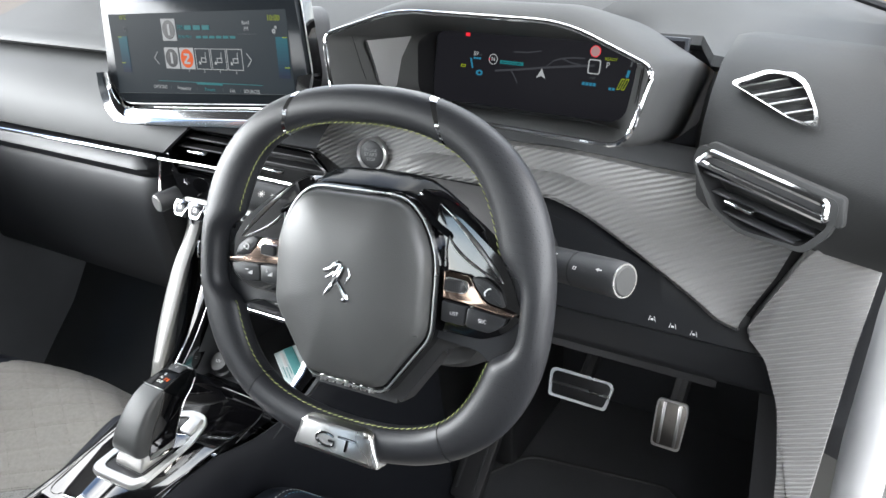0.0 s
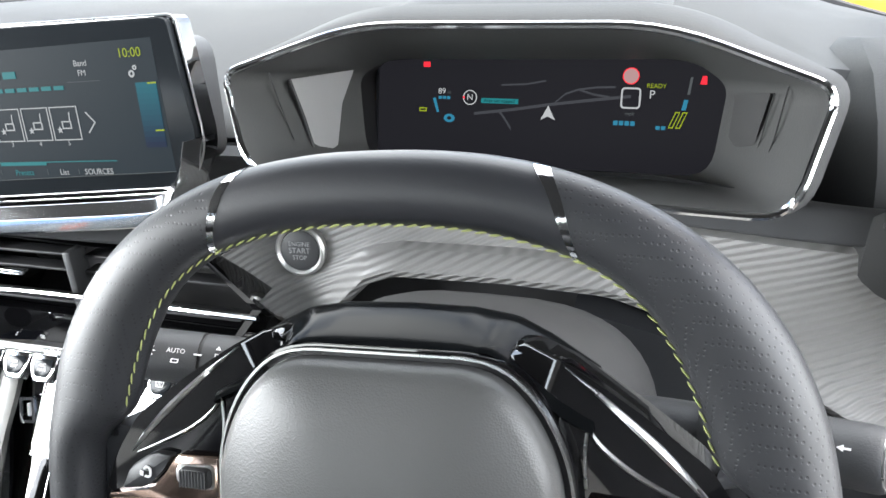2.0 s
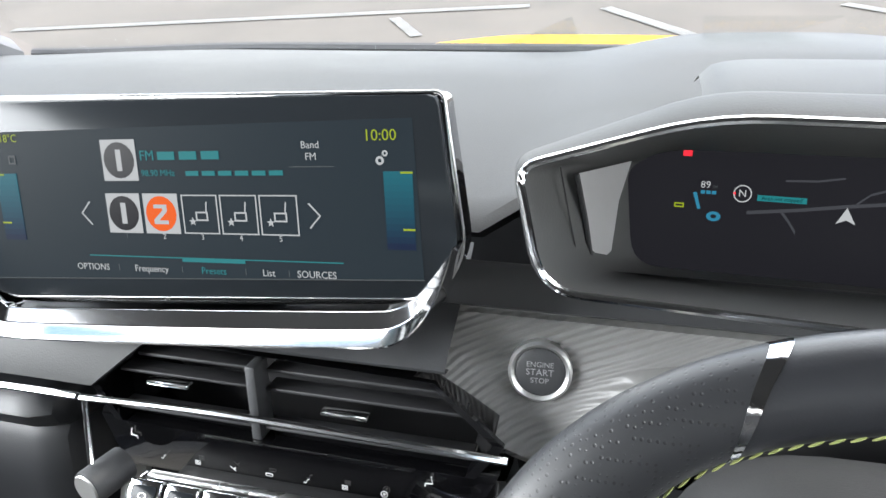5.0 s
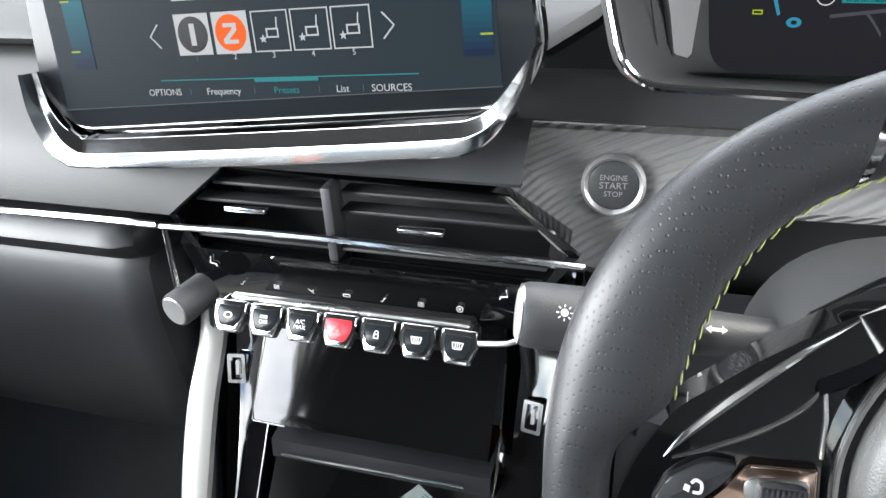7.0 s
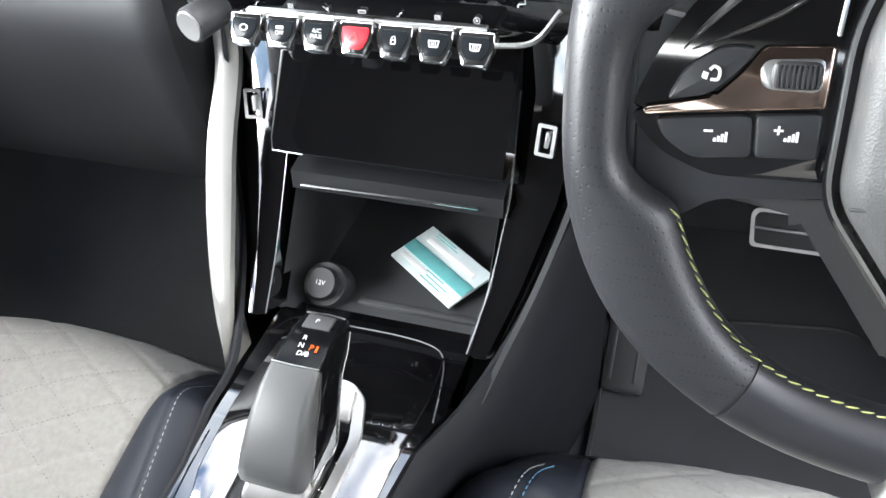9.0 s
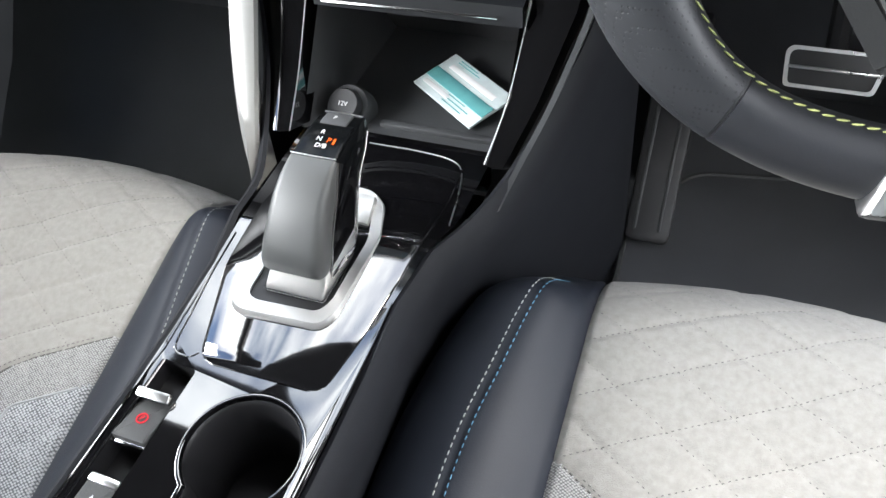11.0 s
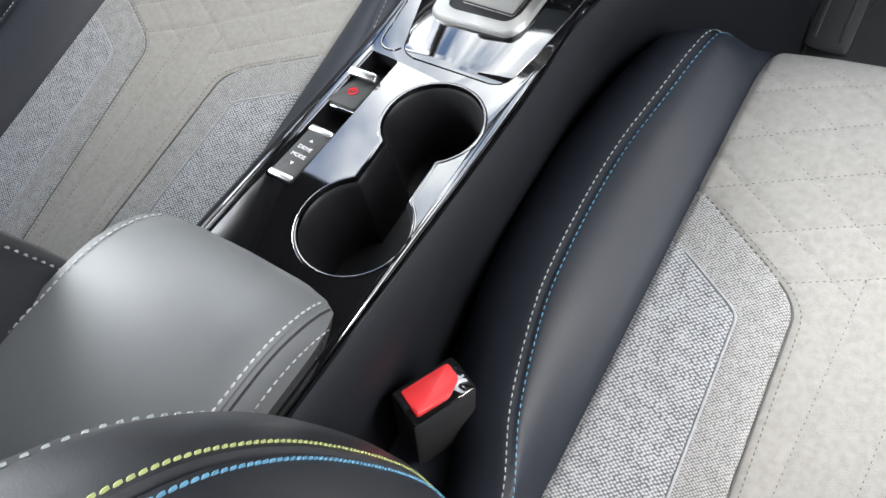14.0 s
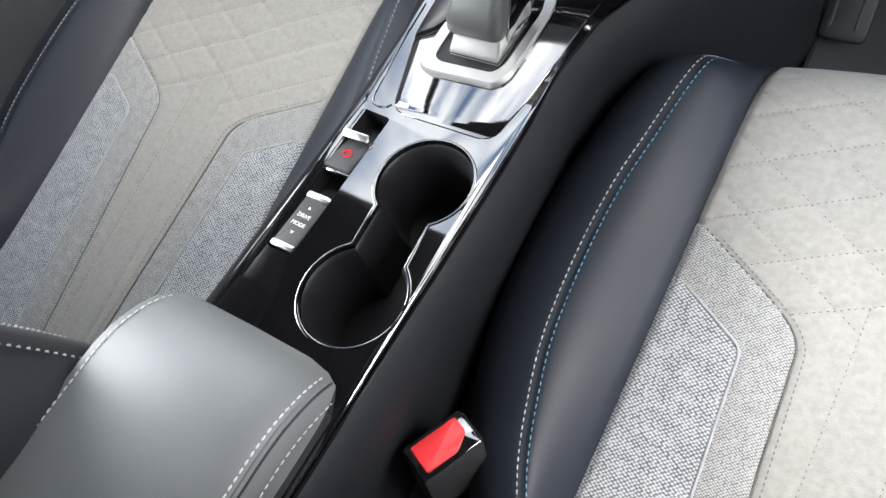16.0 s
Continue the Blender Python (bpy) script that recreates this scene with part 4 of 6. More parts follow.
PLATE = round_poly([(-0.082, 0.20), (-0.083, 0.53), (-0.086, 0.64), (-0.088, 0.765), (0.09, 0.765), (0.088, 0.69), (0.075, 0.65), (0.067, 0.60), (0.067, 0.20)], 0.006, 3)
part("top_plate", filled([PLATE, cup_outline(0.001), SWITCHES], console_z), GLOSS, con, "piano black top plate")
rows = [[(x, y, console_z(y) + dz) for x, y in loop] for loop, dz in ((cup_outline(0.0024), 0.0003), (cup_outline(0.0012), 0.0007), (cup_outline(0.0), 0.0003), (cup_outline(-0.001), -0.004))]
part("cup_rim", grid(rows, close=True), GLOSS, con, "thin gloss rim round the cup holders")
rows = [[(x, y, console_z(y) + dz) for x, y in cup_outline(g)] for g, dz in ((-0.001, -0.003), (-0.003, -0.006), (-0.004, -0.05), (-0.007, -0.075))]
part("cup_holder", grid(rows, close=True, cap="end"), CUP, con, "deep matt black cup holders")
part("switch_well", grid([[(x, y, console_z(y) + dz) for x, y in SWITCHES] for dz in (0.0, -0.018)], close=True, cap="end"), CUP, con)


def front_panel():
    """The gloss panel round the lever, set a little proud of the plate."""
    rows = []
    for k in range(26):
        y = 0.518 + (0.742 - 0.518) * (k / 25) ** 1.4
        c = 0.011 * (1 - math.sqrt(max(0.0, 1 - (1 - clamp((y - 0.518) / 0.011)) ** 2)))
        lft, rgt = table(y, [(0.518, -0.050), (0.60, -0.074), (0.66, -0.076), (0.742, -0.07)]) + c, table(y, [(0.518, 0.049), (0.566, 0.058), (0.611, 0.064), (0.70, 0.074), (0.742, 0.072)]) - c
        z = console_z(y) + 0.0018
        rows.append([(lft, y, z - 0.006), (lft + 0.0006, y, z - 0.0006), (lft + 0.0016, y, z), (lerp(lft, rgt, 0.5), y, z), (rgt - 0.0016, y, z), (rgt - 0.0006, y, z - 0.0006), (rgt, y, z - 0.006)])
    part("front_panel", grid([[(x, y - 0.0004, z - 0.006) for x, y, z in rows[0]]] + rows), GLOSS, con, "gloss panel round the lever")
    hair = smooth_curve([(-0.0825, 0.63, 0), (-0.081, 0.59, 0), (-0.077, 0.55, 0), (-0.0745, 0.527, 0), (-0.068, 0.5195, 0), (-0.058, 0.5195, 0), (-0.053, 0.524, 0)], 4)
    part("edge_line", sweep([(p.x, p.y, console_z(p.y) + 0.0006) for p in hair], 0.0009, 6), GLOSS, con)
    hair = smooth_curve([(-0.02, 0.757, 0), (0.029, 0.757, 0), (0.060, 0.752, 0), (0.072, 0.738, 0), (0.078, 0.71, 0), (0.082, 0.68, 0)], 4)
    part("edge_line", sweep([(p.x, p.y, console_z(p.y) + 0.0004) for p in hair], 0.0006, 6), SATIN, con)


front_panel()
# sides, from the armrest up to the control bar
for s, x0 in ((-1, 0.082), (1, 0.067)):
    edge = [(x0, lerp(0.16, 0.60, k / 8), console_z(lerp(0.16, 0.60, k / 8))) for k in range(9)]
    edge += smooth_curve([(x0 + 0.008, 0.65, 0.402), (0.094, 0.695, 0.402), (0.112, 0.745, 0.414), (0.132, 0.80, 0.446), (0.152, 0.845, 0.50), (0.157, 0.872, 0.57), (0.155, 0.885, 0.64)], 4)
    rows = []
    for x, y, z in edge:
        up = clamp((z - 0.41) / 0.1)
        rows.append([(s * x, y, z - 0.001), (s * (x + 0.004), y, z + 0.001), (s * (x + 0.009), y + 0.006 * up, z - 0.003), (s * (x + 0.014), y + 0.03 * up, z - 0.024), (s * (x + lerp(0.013, 0.017, up)), y + 0.06 * up, z - 0.05), (s * (x + lerp(-0.006, 0.018, up)), y + 0.12 * up, lerp(z, 0.03, 0.35)), (s * (x + lerp(-0.012, 0.018, up)), y + 0.16 * up, 0.03)])
    part("side", grid(rows), SIDE, con, "soft dark console side")
    part("edge_line", sweep([(s * (x - 0.0005), y, z + 0.0012) for x, y, z in edge[:9]], 0.0006, 6), GLOSS, con)

for xa, xb in ((-0.0735, -0.0822), (0.0605, 0.0665)):
    part("edge_strip", grid([[(lerp(xa, xb, t), y, console_z(y) + dz) for t, dz in ((0, 0.0002), (0.1, 0.0007), (0.55, -0.0006), (1, -0.0036))] for y in (0.2, 0.3, 0.36, 0.42, 0.48, 0.512)]), GLOSS, con, "bevelled gloss edge")

# ---- gear lever ----
lev = thing("gear_lever", "leather and gloss black gear selector in a silver surround", "gear lever")
RING = round_poly([(-0.050, 0.566), (-0.040, 0.560), (0.026, 0.563), (0.034, 0.576), (0.037, 0.652), (0.026, 0.686), (0.010, 0.699), (-0.012, 0.699), (-0.034, 0.686), (-0.051, 0.610)], 0.007, 4)
cx, cy = -0.006, 0.630
RING_IN = [(cx + (x - cx) * 0.77, cy + (y - cy) * 0.82) for x, y in RING]
RING_MID = [(cx + (x - cx) * 0.97, cy + (y - cy) * 0.975) for x, y in RING]
part("surround", grid([[(x, y, z + 0.04 * (y - 0.56)) for x, y in loop] for loop, z in ((RING, 0.393), (RING, 0.3985), (RING_MID, 0.4015), (scale_poly(RING_IN, 1.0, 1.0), 0.4005), (RING_IN, 0.392))], close=True), SPUN, lev, "satin silver surround")
part("slot", filled([RING_IN], 0.3995), CUP, lev, "dark slot round the lever")
part("ramp", prism([(-0.010, -0.012), (0.011, -0.014), (0.008, 0.012), (-0.010, 0.013)], 0.009, pose(0.0105, 0.676, 0.4015, 14, 0, 0), 0.002), SPUN, lev, "satin metal ramp")


def lofted(stations, n=3):
    """A body lofted along its length: stations of (top y, top z, under y, under z, middle x, half width, corner)."""
    rows = []
    for y0, z0, y1, z1, cx, hw, r in stations:
        up = Vector((0, y0 - y1, z0 - z1))
        h = up.length
        up.normalize()
        sec = round_poly([(-hw, 0), (hw, 0), (hw, h), (-hw, h)], [0.002, 0.002, r, r], n)
        rows.append([(cx + x, y1 + up.y * t, z1 + up.z * t) for x, t in sec])
    return grid(rows, close=True, cap=True)


def grip():
    leather = [(0.5905, 0.4215, 0.603, 0.4215, -0.001, 0.0235, 0.004), (0.5850, 0.4245, 0.602, 0.424, -0.0005, 0.0243, 0.007), (0.5815, 0.4305, 0.601, 0.428, 0.0, 0.0246, 0.009), (0.5820, 0.4385, 0.603, 0.432, 0.0008, 0.0243, 0.009), (0.5880, 0.4500, 0.607, 0.438, 0.0018, 0.0235, 0.008), (0.5990, 0.4650, 0.615, 0.450, 0.0028, 0.0222, 0.007), (0.6110, 0.4775, 0.625, 0.461, 0.0035, 0.0208, 0.006), (0.6230, 0.4855, 0.633, 0.470, 0.0042, 0.0196, 0.005), (0.6330, 0.4895, 0.639, 0.475, 0.0048, 0.0187, 0.004), (0.6385, 0.4905, 0.642, 0.476, 0.0050, 0.0183, 0.003)]
    part("grip", lofted(leather), GRIP, lev, "grey leather grip")
    body = [(0.598, 0.412, 0.632, 0.404, -0.001, 0.0228, 0.003), (0.598, 0.428, 0.634, 0.412, 0.0014, 0.0238, 0.003), (0.604, 0.442, 0.639, 0.424, 0.0026, 0.0232, 0.003), (0.613, 0.456, 0.646, 0.438, 0.0037, 0.0218, 0.003), (0.624, 0.467, 0.654, 0.450, 0.0045, 0.0204, 0.003), (0.6385, 0.4895, 0.664, 0.460, 0.0052, 0.0184, 0.003)]
    part("stem", lofted(body), GLOSS, lev, "gloss black stem")
    head = [(0.6390, 0.4908, 0.656, 0.452, 0.0052, 0.0180, 0.003), (0.652, 0.4935, 0.668, 0.461, 0.0058, 0.0176, 0.003), (0.668, 0.4945, 0.678, 0.468, 0.0062, 0.0172, 0.003), (0.682, 0.4930, 0.685, 0.474, 0.0064, 0.0168, 0.003), (0.6885, 0.4895, 0.688, 0.478, 0.0065, 0.0160, 0.003), (0.6905, 0.4865, 0.6895, 0.480, 0.0065, 0.0150, 0.002)]
    part("head", lofted(head), BRIDGE, lev, "gloss black head with gear letters")
    part("edge_line", sweep([(-0.0125, 0.6390, 0.4912), (0.0050, 0.6384, 0.4915), (0.0225, 0.6390, 0.4912)], 0.0005, 6), SATIN, lev)
    part("edge_line", sweep([(0.0215, 0.6305, 0.4085), (0.0245, 0.6335, 0.4135), (0.0262, 0.6380, 0.4240), (0.0258, 0.6455, 0.4380), (0.0252, 0.6535, 0.4500), (0.0240, 0.6630, 0.4600), (0.0236, 0.677, 0.470), (0.0234, 0.6855, 0.4800)], 0.0007, 6), SATIN, lev)
    part("edge_line", sweep([(-0.0085, 0.686, 0.4918), (0.0065, 0.6888, 0.4900), (0.0215, 0.686, 0.4918)], 0.0006, 6), SATIN, lev)
    part("key", box((0, 0, 0), (0.021, 0.014, 0.003), 0.001, pose(0.006, 0.6765, 0.4935, -4, 0, 0)), SOFT_DARK, lev, "park button")
    loop = lambda x0, x1, y0, y1, z, r: [(x, y, z) for x, y in round_poly([(x0, y0), (x1, y0), (x1 + 0.001, y1), (x0 + 0.004, y1)], r, 4)]
    part("collar", grid([loop(-0.0300, 0.0195, 0.584, 0.634, 0.3990, 0.003), loop(-0.0290, 0.0195, 0.5850, 0.633, 0.4040, 0.003), loop(-0.0250, 0.0215, 0.5880, 0.630, 0.4150, 0.004), loop(-0.0225, 0.0220, 0.5895, 0.628, 0.4235, 0.004)], close=True, cap="end"), SPUN, lev, "satin metal collar")
    part("collar_line", sweep(loop(-0.0306, 0.0201, 0.5834, 0.6346, 0.4022, 0.003), 0.0007, 6, closed=True), BLACK, lev)


grip()

# ---- armrest and buckle ----
arm = thing("armrest", "grey leather centre armrest lid with pale stitching", "armrest")
rows = []
for k in range(49):
    y = lerp(-0.12, 0.305, k / 48)
    e = math.sqrt(max(0.0, 1 - clamp((y - 0.225) / 0.081) ** 2)) if y > 0.225 else 1.0
    top = 0.437 - (1 - e) * 0.05 - 0.05 * clamp((0.25 - y) / 0.37) * 0.2
    w = 1 - 0.10 * (1 - e) ** 1.5
    prof = [(-0.121, 0.33), (-0.123, top - 0.035), (-0.121, top - 0.016), (-0.112, top - 0.006), (-0.08, top - 0.001), (-0.03, top + 0.001), (0.02, top - 0.003), (0.044, top - 0.011), (0.053, top - 0.021), (0.056, top - 0.04), (0.055, 0.33)]
    rows.append([(-0.033 + (x + 0.033) * w, y, max(z, 0.32)) for x, z in prof])
rows.append([(x, 0.306, min(z, 0.375)) for x, y, z in rows[-1]])
part("lid", grid(rows), ARM, arm, "padded grey leather lid")
part("base", box((-0.03, 0.08, 0.2), (0.15, 0.44, 0.32), 0.01), BLACK, arm)


def arm_seam(i, t, off):
    """A line along the lid's edge, between two lines of its profile."""
    return [Vector(r[i]).lerp(Vector(r[i + 1]), t) + Vector(off) for r in rows[2:48]]


for i, t, off in ((7, 0.15, (0.0004, 0, 0.0007)), (8, 0.55, (0.0008, 0, 0.0002)), (3, 0.25, (-0.0003, 0, 0.0006))):
    part("stitching", stitches(arm_seam(i, t, off), (off[0], 0, off[2]), 0.0042, 0.0016, 0.00065), PALE_THREAD, arm, "pale thread")
part("seam", sweep(arm_seam(7, 0.72, (0.0, 0, -0.0003)), 0.0010, 6), BLACK, arm, "dark sewn seam")
part("piping", sweep(arm_seam(7, 0.45, (0.0, 0, -0.0006)), 0.0016, 6), ARM, arm)

bk = thing("seat_belt_buckle", "black seat belt buckle with a red release button", "seat belt buckle")
M_BK = pose(0.099, 0.306, 0.258, -6, 4, -24)
part("body", box((0, 0, 0), (0.034, 0.056, 0.085), 0.005, M_BK), BLACK, bk)
part("frame", box((0, 0, 0.0405), (0.031, 0.053, 0.006), 0.002, M_BK), GLOSS, bk)
part("button", prism(round_poly([(-0.0118, -0.022), (0.0118, -0.022), (0.0118, 0.006), (0.003, 0.020), (-0.0118, 0.020)], 0.003, 3), 0.009, M_BK @ pose(0, 0, 0.038), 0.002), RED, bk, "red release button")


# ---- seats ----
def seat_base(v, s=0.0):
    """The cushion's height along the seat; its front edge bows forward in the middle."""
    z = 0.268 + 0.225 * (v - 0.49)
    q = v - 0.668 + 0.026 * clamp(s / 0.18) ** 1.5
    if q > 0:
        z -= 0.062 * (q / 0.125) ** 2.6
    return z


def patch_edge(v, inset=0.0):
    """How far from the seat's middle the woven patch begins, for each place along the seat."""
    v0 = 0.516 - inset
    a, b = 0.061 + inset * 1.2 + (v - v0) * 1.8, 0.061 + inset * 1.2 - (v0 - v) * 0.07
    k = 0.008 if inset else 0.03
    h = clamp(0.5 + 0.5 * (a - b) / k)
    return lerp(b, a, h) + k * h * (1 - h)


def groove(d, w=0.0022):
    return math.exp(-(d / w) ** 2)


SEAM_LINE = [(p.x, p.y) for p in smooth_curve([(0.10, 0.171, 0), (0.24, 0.174, 0), (0.28, 0.181, 0), (0.33, 0.204, 0), (0.38, 0.219, 0), (0.43, 0.229, 0), (0.50, 0.232, 0), (0.56, 0.229, 0), (0.61, 0.221, 0), (0.66, 0.213, 0), (0.71, 0.203, 0), (0.78, 0.190, 0)], 6)]


def seam(v):
    """How far from the seat's middle the bolster's seam runs."""
    return table(v, SEAM_LINE)


def seat_z(u, v):
    s = abs(u)
    z = seat_base(v, s) - 0.006 * (1 - clamp(s / 0.17)) ** 2
    end = 1 - step(0.68, 0.750, v)
    if s > 0.165:
        c = seam(v)
        if s < c:
            z += 0.040 * math.sin((s - 0.165) / max(0.004, c - 0.165) * math.pi / 2) * end
        else:
            q = (s - c) / (lerp(0.060, 0.068, step(0.29, 0.40, v)) * lerp(1.0, 0.85, step(0.60, 0.74, v)))
            z += 0.040 * end - 0.065 * (1 - math.sqrt(max(0.0, 1 - min(q, 1.0) ** 2))) - 0.8 * max(0.0, s - c) * max(0.0, q - 1.0)
            # flat leather panel behind the bolster
            z = lerp(max(z, seat_base(v) - 0.006 - 0.12 * (s - c)), z, step(0.29, 0.36, v))
    # seams
    z -= 0.005 * groove(s - 0.166, 0.003) + 0.002 * groove(s - seam(v), 0.0022) * end
    if s < 0.166:
        e = patch_edge(v)
        if v < 0.6:
            z -= 0.0028 * groove((s - e) * 0.8, 0.0022)
            z += 0.0012 * clamp((s - e) * 300)
            ei = patch_edge(v, 0.029)
            z -= 0.0012 * groove((s - ei) * 0.8, 0.0016)
        if s < e:
            hexa = max(s - 0.024, v - 0.568 + s * 0.6)
            if hexa > 0:
                for t in (v + 0.55 * u, v - 0.55 * u):
                    q = (t - 0.567) / 0.049
                    d = abs(q - round(q)) * 0.049 * 0.88
                    z -= 0.0020 * groove(d, 0.0024) * step(0.50, 0.53, v)
            z -= 0.0018 * groove(hexa, 0.002)
    return z


def seat(cx, name, label, threads):
    st = thing(name, label, "car seat", "front seats")
    us = [lerp(-0.298, 0.298, i / 230) for i in range(231)]
    vs = [lerp(0.12, 0.79, j / 230) for j in range(231)]
    bms = {k: bmesh.new() for k in ("suede", "fine", "weave", "bolster", "bolster2")}
    cache = {k: {} for k in bms}

    def vert(k, i, j):
        if (i, j) not in cache[k]:
            cache[k][(i, j)] = bms[k].verts.new((cx + us[i], vs[j], seat_z(us[i], vs[j])))
        return cache[k][(i, j)]
    for i in range(230):
        for j in range(230):
            u, v = (us[i] + us[i + 1]) / 2, (vs[j] + vs[j + 1]) / 2
            s = abs(u)
            k = ("bolster" if u < 0 else "bolster2") if s > 0.166 else ("weave" if s > patch_edge(v, 0.029) and v < 0.55 else "fine") if (v < 0.6 and s > patch_edge(v)) else "suede"
            bms[k].faces.new((vert(k, i, j), vert(k, i + 1, j), vert(k, i + 1, j + 1), vert(k, i, j + 1)))
    part("cushion", bms["suede"], SUEDE, st, "pale grey quilted suede cushion", sharp=80)
    part("insert", bms["weave"], WEAVE, st, "coarse grey woven side inserts", sharp=80)
    part("insert_border", bms["fine"], WEAVE_FINE, st, "fine woven border", sharp=80)
    for sgn in (-1, 1):
        for inset, mat, rad in ((0.029, WEAVE_EDGE, 0.0014), (0.0, DARK_THREAD, 0.0009)):
            line = []
            for k in range(61):
                v = lerp(0.14, 0.585, k / 60)
                s = patch_edge(v, inset) + (0.0004 if inset else -0.001)
                if s < 0.164:
                    line.append((cx + sgn * s, v, seat_z(s, v) + 0.0007))
            part("piping", sweep(smooth_curve(line, 2), rad, 6), mat, st)
        line = [(cx + sgn * (patch_edge(v) - 0.007), v, seat_z(patch_edge(v) - 0.007, v)) for v in [lerp(0.14, 0.566, k / 50) for k in range(51)]]
        part("stitching", stitches(line, (0, 0, 1), 0.0026, 0.0022, 0.0004), DARK_THREAD, st)
    # quilting threads
    for q in range(-2, 5):
        for sl in (0.55, -0.55):
            run = []
            for k in range(121):
                u = lerp(-0.162, 0.162, k / 120)
                v = 0.567 + 0.049 * q - sl * u
                if 0.505 < v < 0.765 and abs(u) < min(0.162, patch_edge(v) - 0.004 if v < 0.6 else 1.0) and max(abs(u) - 0.024, v - 0.568 + abs(u) * 0.6) > 0:
                    run.append((cx + u, v, seat_z(u, v)))
                elif len(run) > 4:
                    break
                else:
                    run = []
            if len(run) > 4:
                part("stitching", stitches(run, (0, 0, 1), 0.0024, 0.0026, 0.00042), DARK_THREAD, st)
    for sgn in (-1, 1):
        run = [(cx + sgn * 0.024, lerp(0.16, 0.5535, k / 40), seat_z(0.024, lerp(0.16, 0.5535, k / 40))) for k in range(41)] + [(cx, 0.568, seat_z(0, 0.568))]
        part("stitching", stitches(run, (0, 0, 1), 0.0024, 0.0026, 0.00042), DARK_THREAD, st)
    part("bolster", bms["bolster"], BOLSTER, st, "black leather bolster", sharp=80)
    part("bolster", bms["bolster2"], BOLSTER, st, "black leather bolster", sharp=80)
    # skirt round the cushion
    edge = [(u, 0.79) for u in us[::6]]
    rows = [[(cx + u * k, 0.79 + dy, seat_z(u, 0.79) * (1 - t) + 0.10 * t) for u, v in edge] for dy, t, k in ((0, 0, 1), (0.012, 0.1, 1), (0.014, 0.4, 1), (-0.01, 1.0, 0.98))]
    part("front_skirt", grid(rows), LEATHER, st)
    for sgn in (-1, 1):
        rows = [[(cx + sgn * (0.298 + dx), v, lerp(seat_z(0.298, v), 0.06, t)) for v in vs[::6]] for dx, t in ((0, 0), (0.004, 0.2), (0.0, 0.6), (-0.012, 1.0))]
        part("side_skirt", grid(rows), BOLSTER, st)
        for off in ((0.004, -0.004) if cx > 0 else (0.004,)):
            line = [(cx + sgn * (seam(v) + off), v, seat_z(seam(v) + off, v)) for v in [lerp(0.20, 0.738, k / 60) for k in range(61)]]
            part("stitching", stitches(line, (0, 0, 1), 0.0038, 0.0022, 0.0005), PALE if off > 0 else BLUE, st)
    # backrest
    prof = [(0.634, 0.079), (0.616, 0.109), (0.589, 0.146), (0.551, 0.177), (0.48, 0.208), (0.35, 0.242), (0.22, 0.255), (0.15, 0.256)]
    for sgn in (-1, 1):
        rows = []
        levels = smooth_curve([(0, y, z) for z, y in [(0.76, -0.10), (0.67, 0.01)] + prof], 5)
        for p in levels:
            yc, z = p.y, p.z
            rows.append([(cx + sgn * s, yc + dy, z + dz) for s, dy, dz in ((0.10, -0.085, 0.01), (0.135, -0.07, 0.0), (0.165, -0.045, 0), (0.19, -0.018, 0), (0.207, -0.003, 0), (0.2125, -0.0003, 0), (0.2152, -0.0045, 0), (0.2178, 0.0004, 0), (0.228, 0.0035, 0), (0.244, 0.003, 0), (0.258, -0.008, 0), (0.268, -0.03, 0), (0.272, -0.07, 0), (0.272, -0.16, 0))])
        part("back_bolster", grid(rows), LEATHER, st, "black leather backrest bolster")
        for off, dy, mat in ((0.2205, 0.0008, threads[0]), (0.2095, -0.0014, threads[1]), (0.2520, -0.0028, PALE)):
            line = [(cx + sgn * off, p.y + dy, p.z) for p in levels]
            part("stitching", stitches(line, (0, 1, 0.4), 0.0032, 0.0042, 0.0008) if off > 0.23 else stitches(line, (0, 1, 0.4), 0.0042, 0.0007, 0.0009, 0.0004), mat, st)
    rows = [[(cx + lerp(-0.11, 0.11, k / 8), y - 0.085, z) for k in range(9)] for z, y in [(0.95, -0.16), (0.76, -0.10), (0.67, 0.01)] + prof[:6]]
    part("back_cushion", grid(rows), SUEDE, st, "grey suede backrest")
    part("back_shell", box((cx, -0.14, 0.45), (0.5, 0.06, 0.9), 0.03, pose(0, 0, 0, 0, 0, 0)), BLACK, st)
    return st


seat(0.360, "driver_seat", "driver's seat in quilted grey suede and black leather", (LIME, BLUE))
seat(-0.374, "passenger_seat", "passenger seat in quilted grey suede and black leather", (PALE, PALE))

# ---- steering wheel ----
wheel = thing("steering_wheel", "compact flat-bottomed black leather steering wheel", "steering wheel")
M_WH = facing(0.355, 0.623, 0.7355, 19, 0, 3)


def rim_point(f):
    """The rim's centre line in the wheel's plane; flattened above and below."""
    c, s = math.cos(f), math.sin(f)
    x = math.copysign(abs(c) ** 0.86, c) * 0.1610
    y = math.copysign(abs(s) ** 0.80, s) * (0.1425 if s > 0 else 0.1385)
    return Vector((x, y, 0.0))


def swell(f):
    """How far the rim broadens inwards along its sides; drawn in where the spokes meet it."""
    a = math.degrees(math.atan2(math.sin(f), abs(math.cos(f))))
    waist = math.exp(-((a + 2) / 11.5) ** 4)
    return lerp(0.0056 * math.exp(-((a + 1) / 44) ** 4), -0.0036, waist)


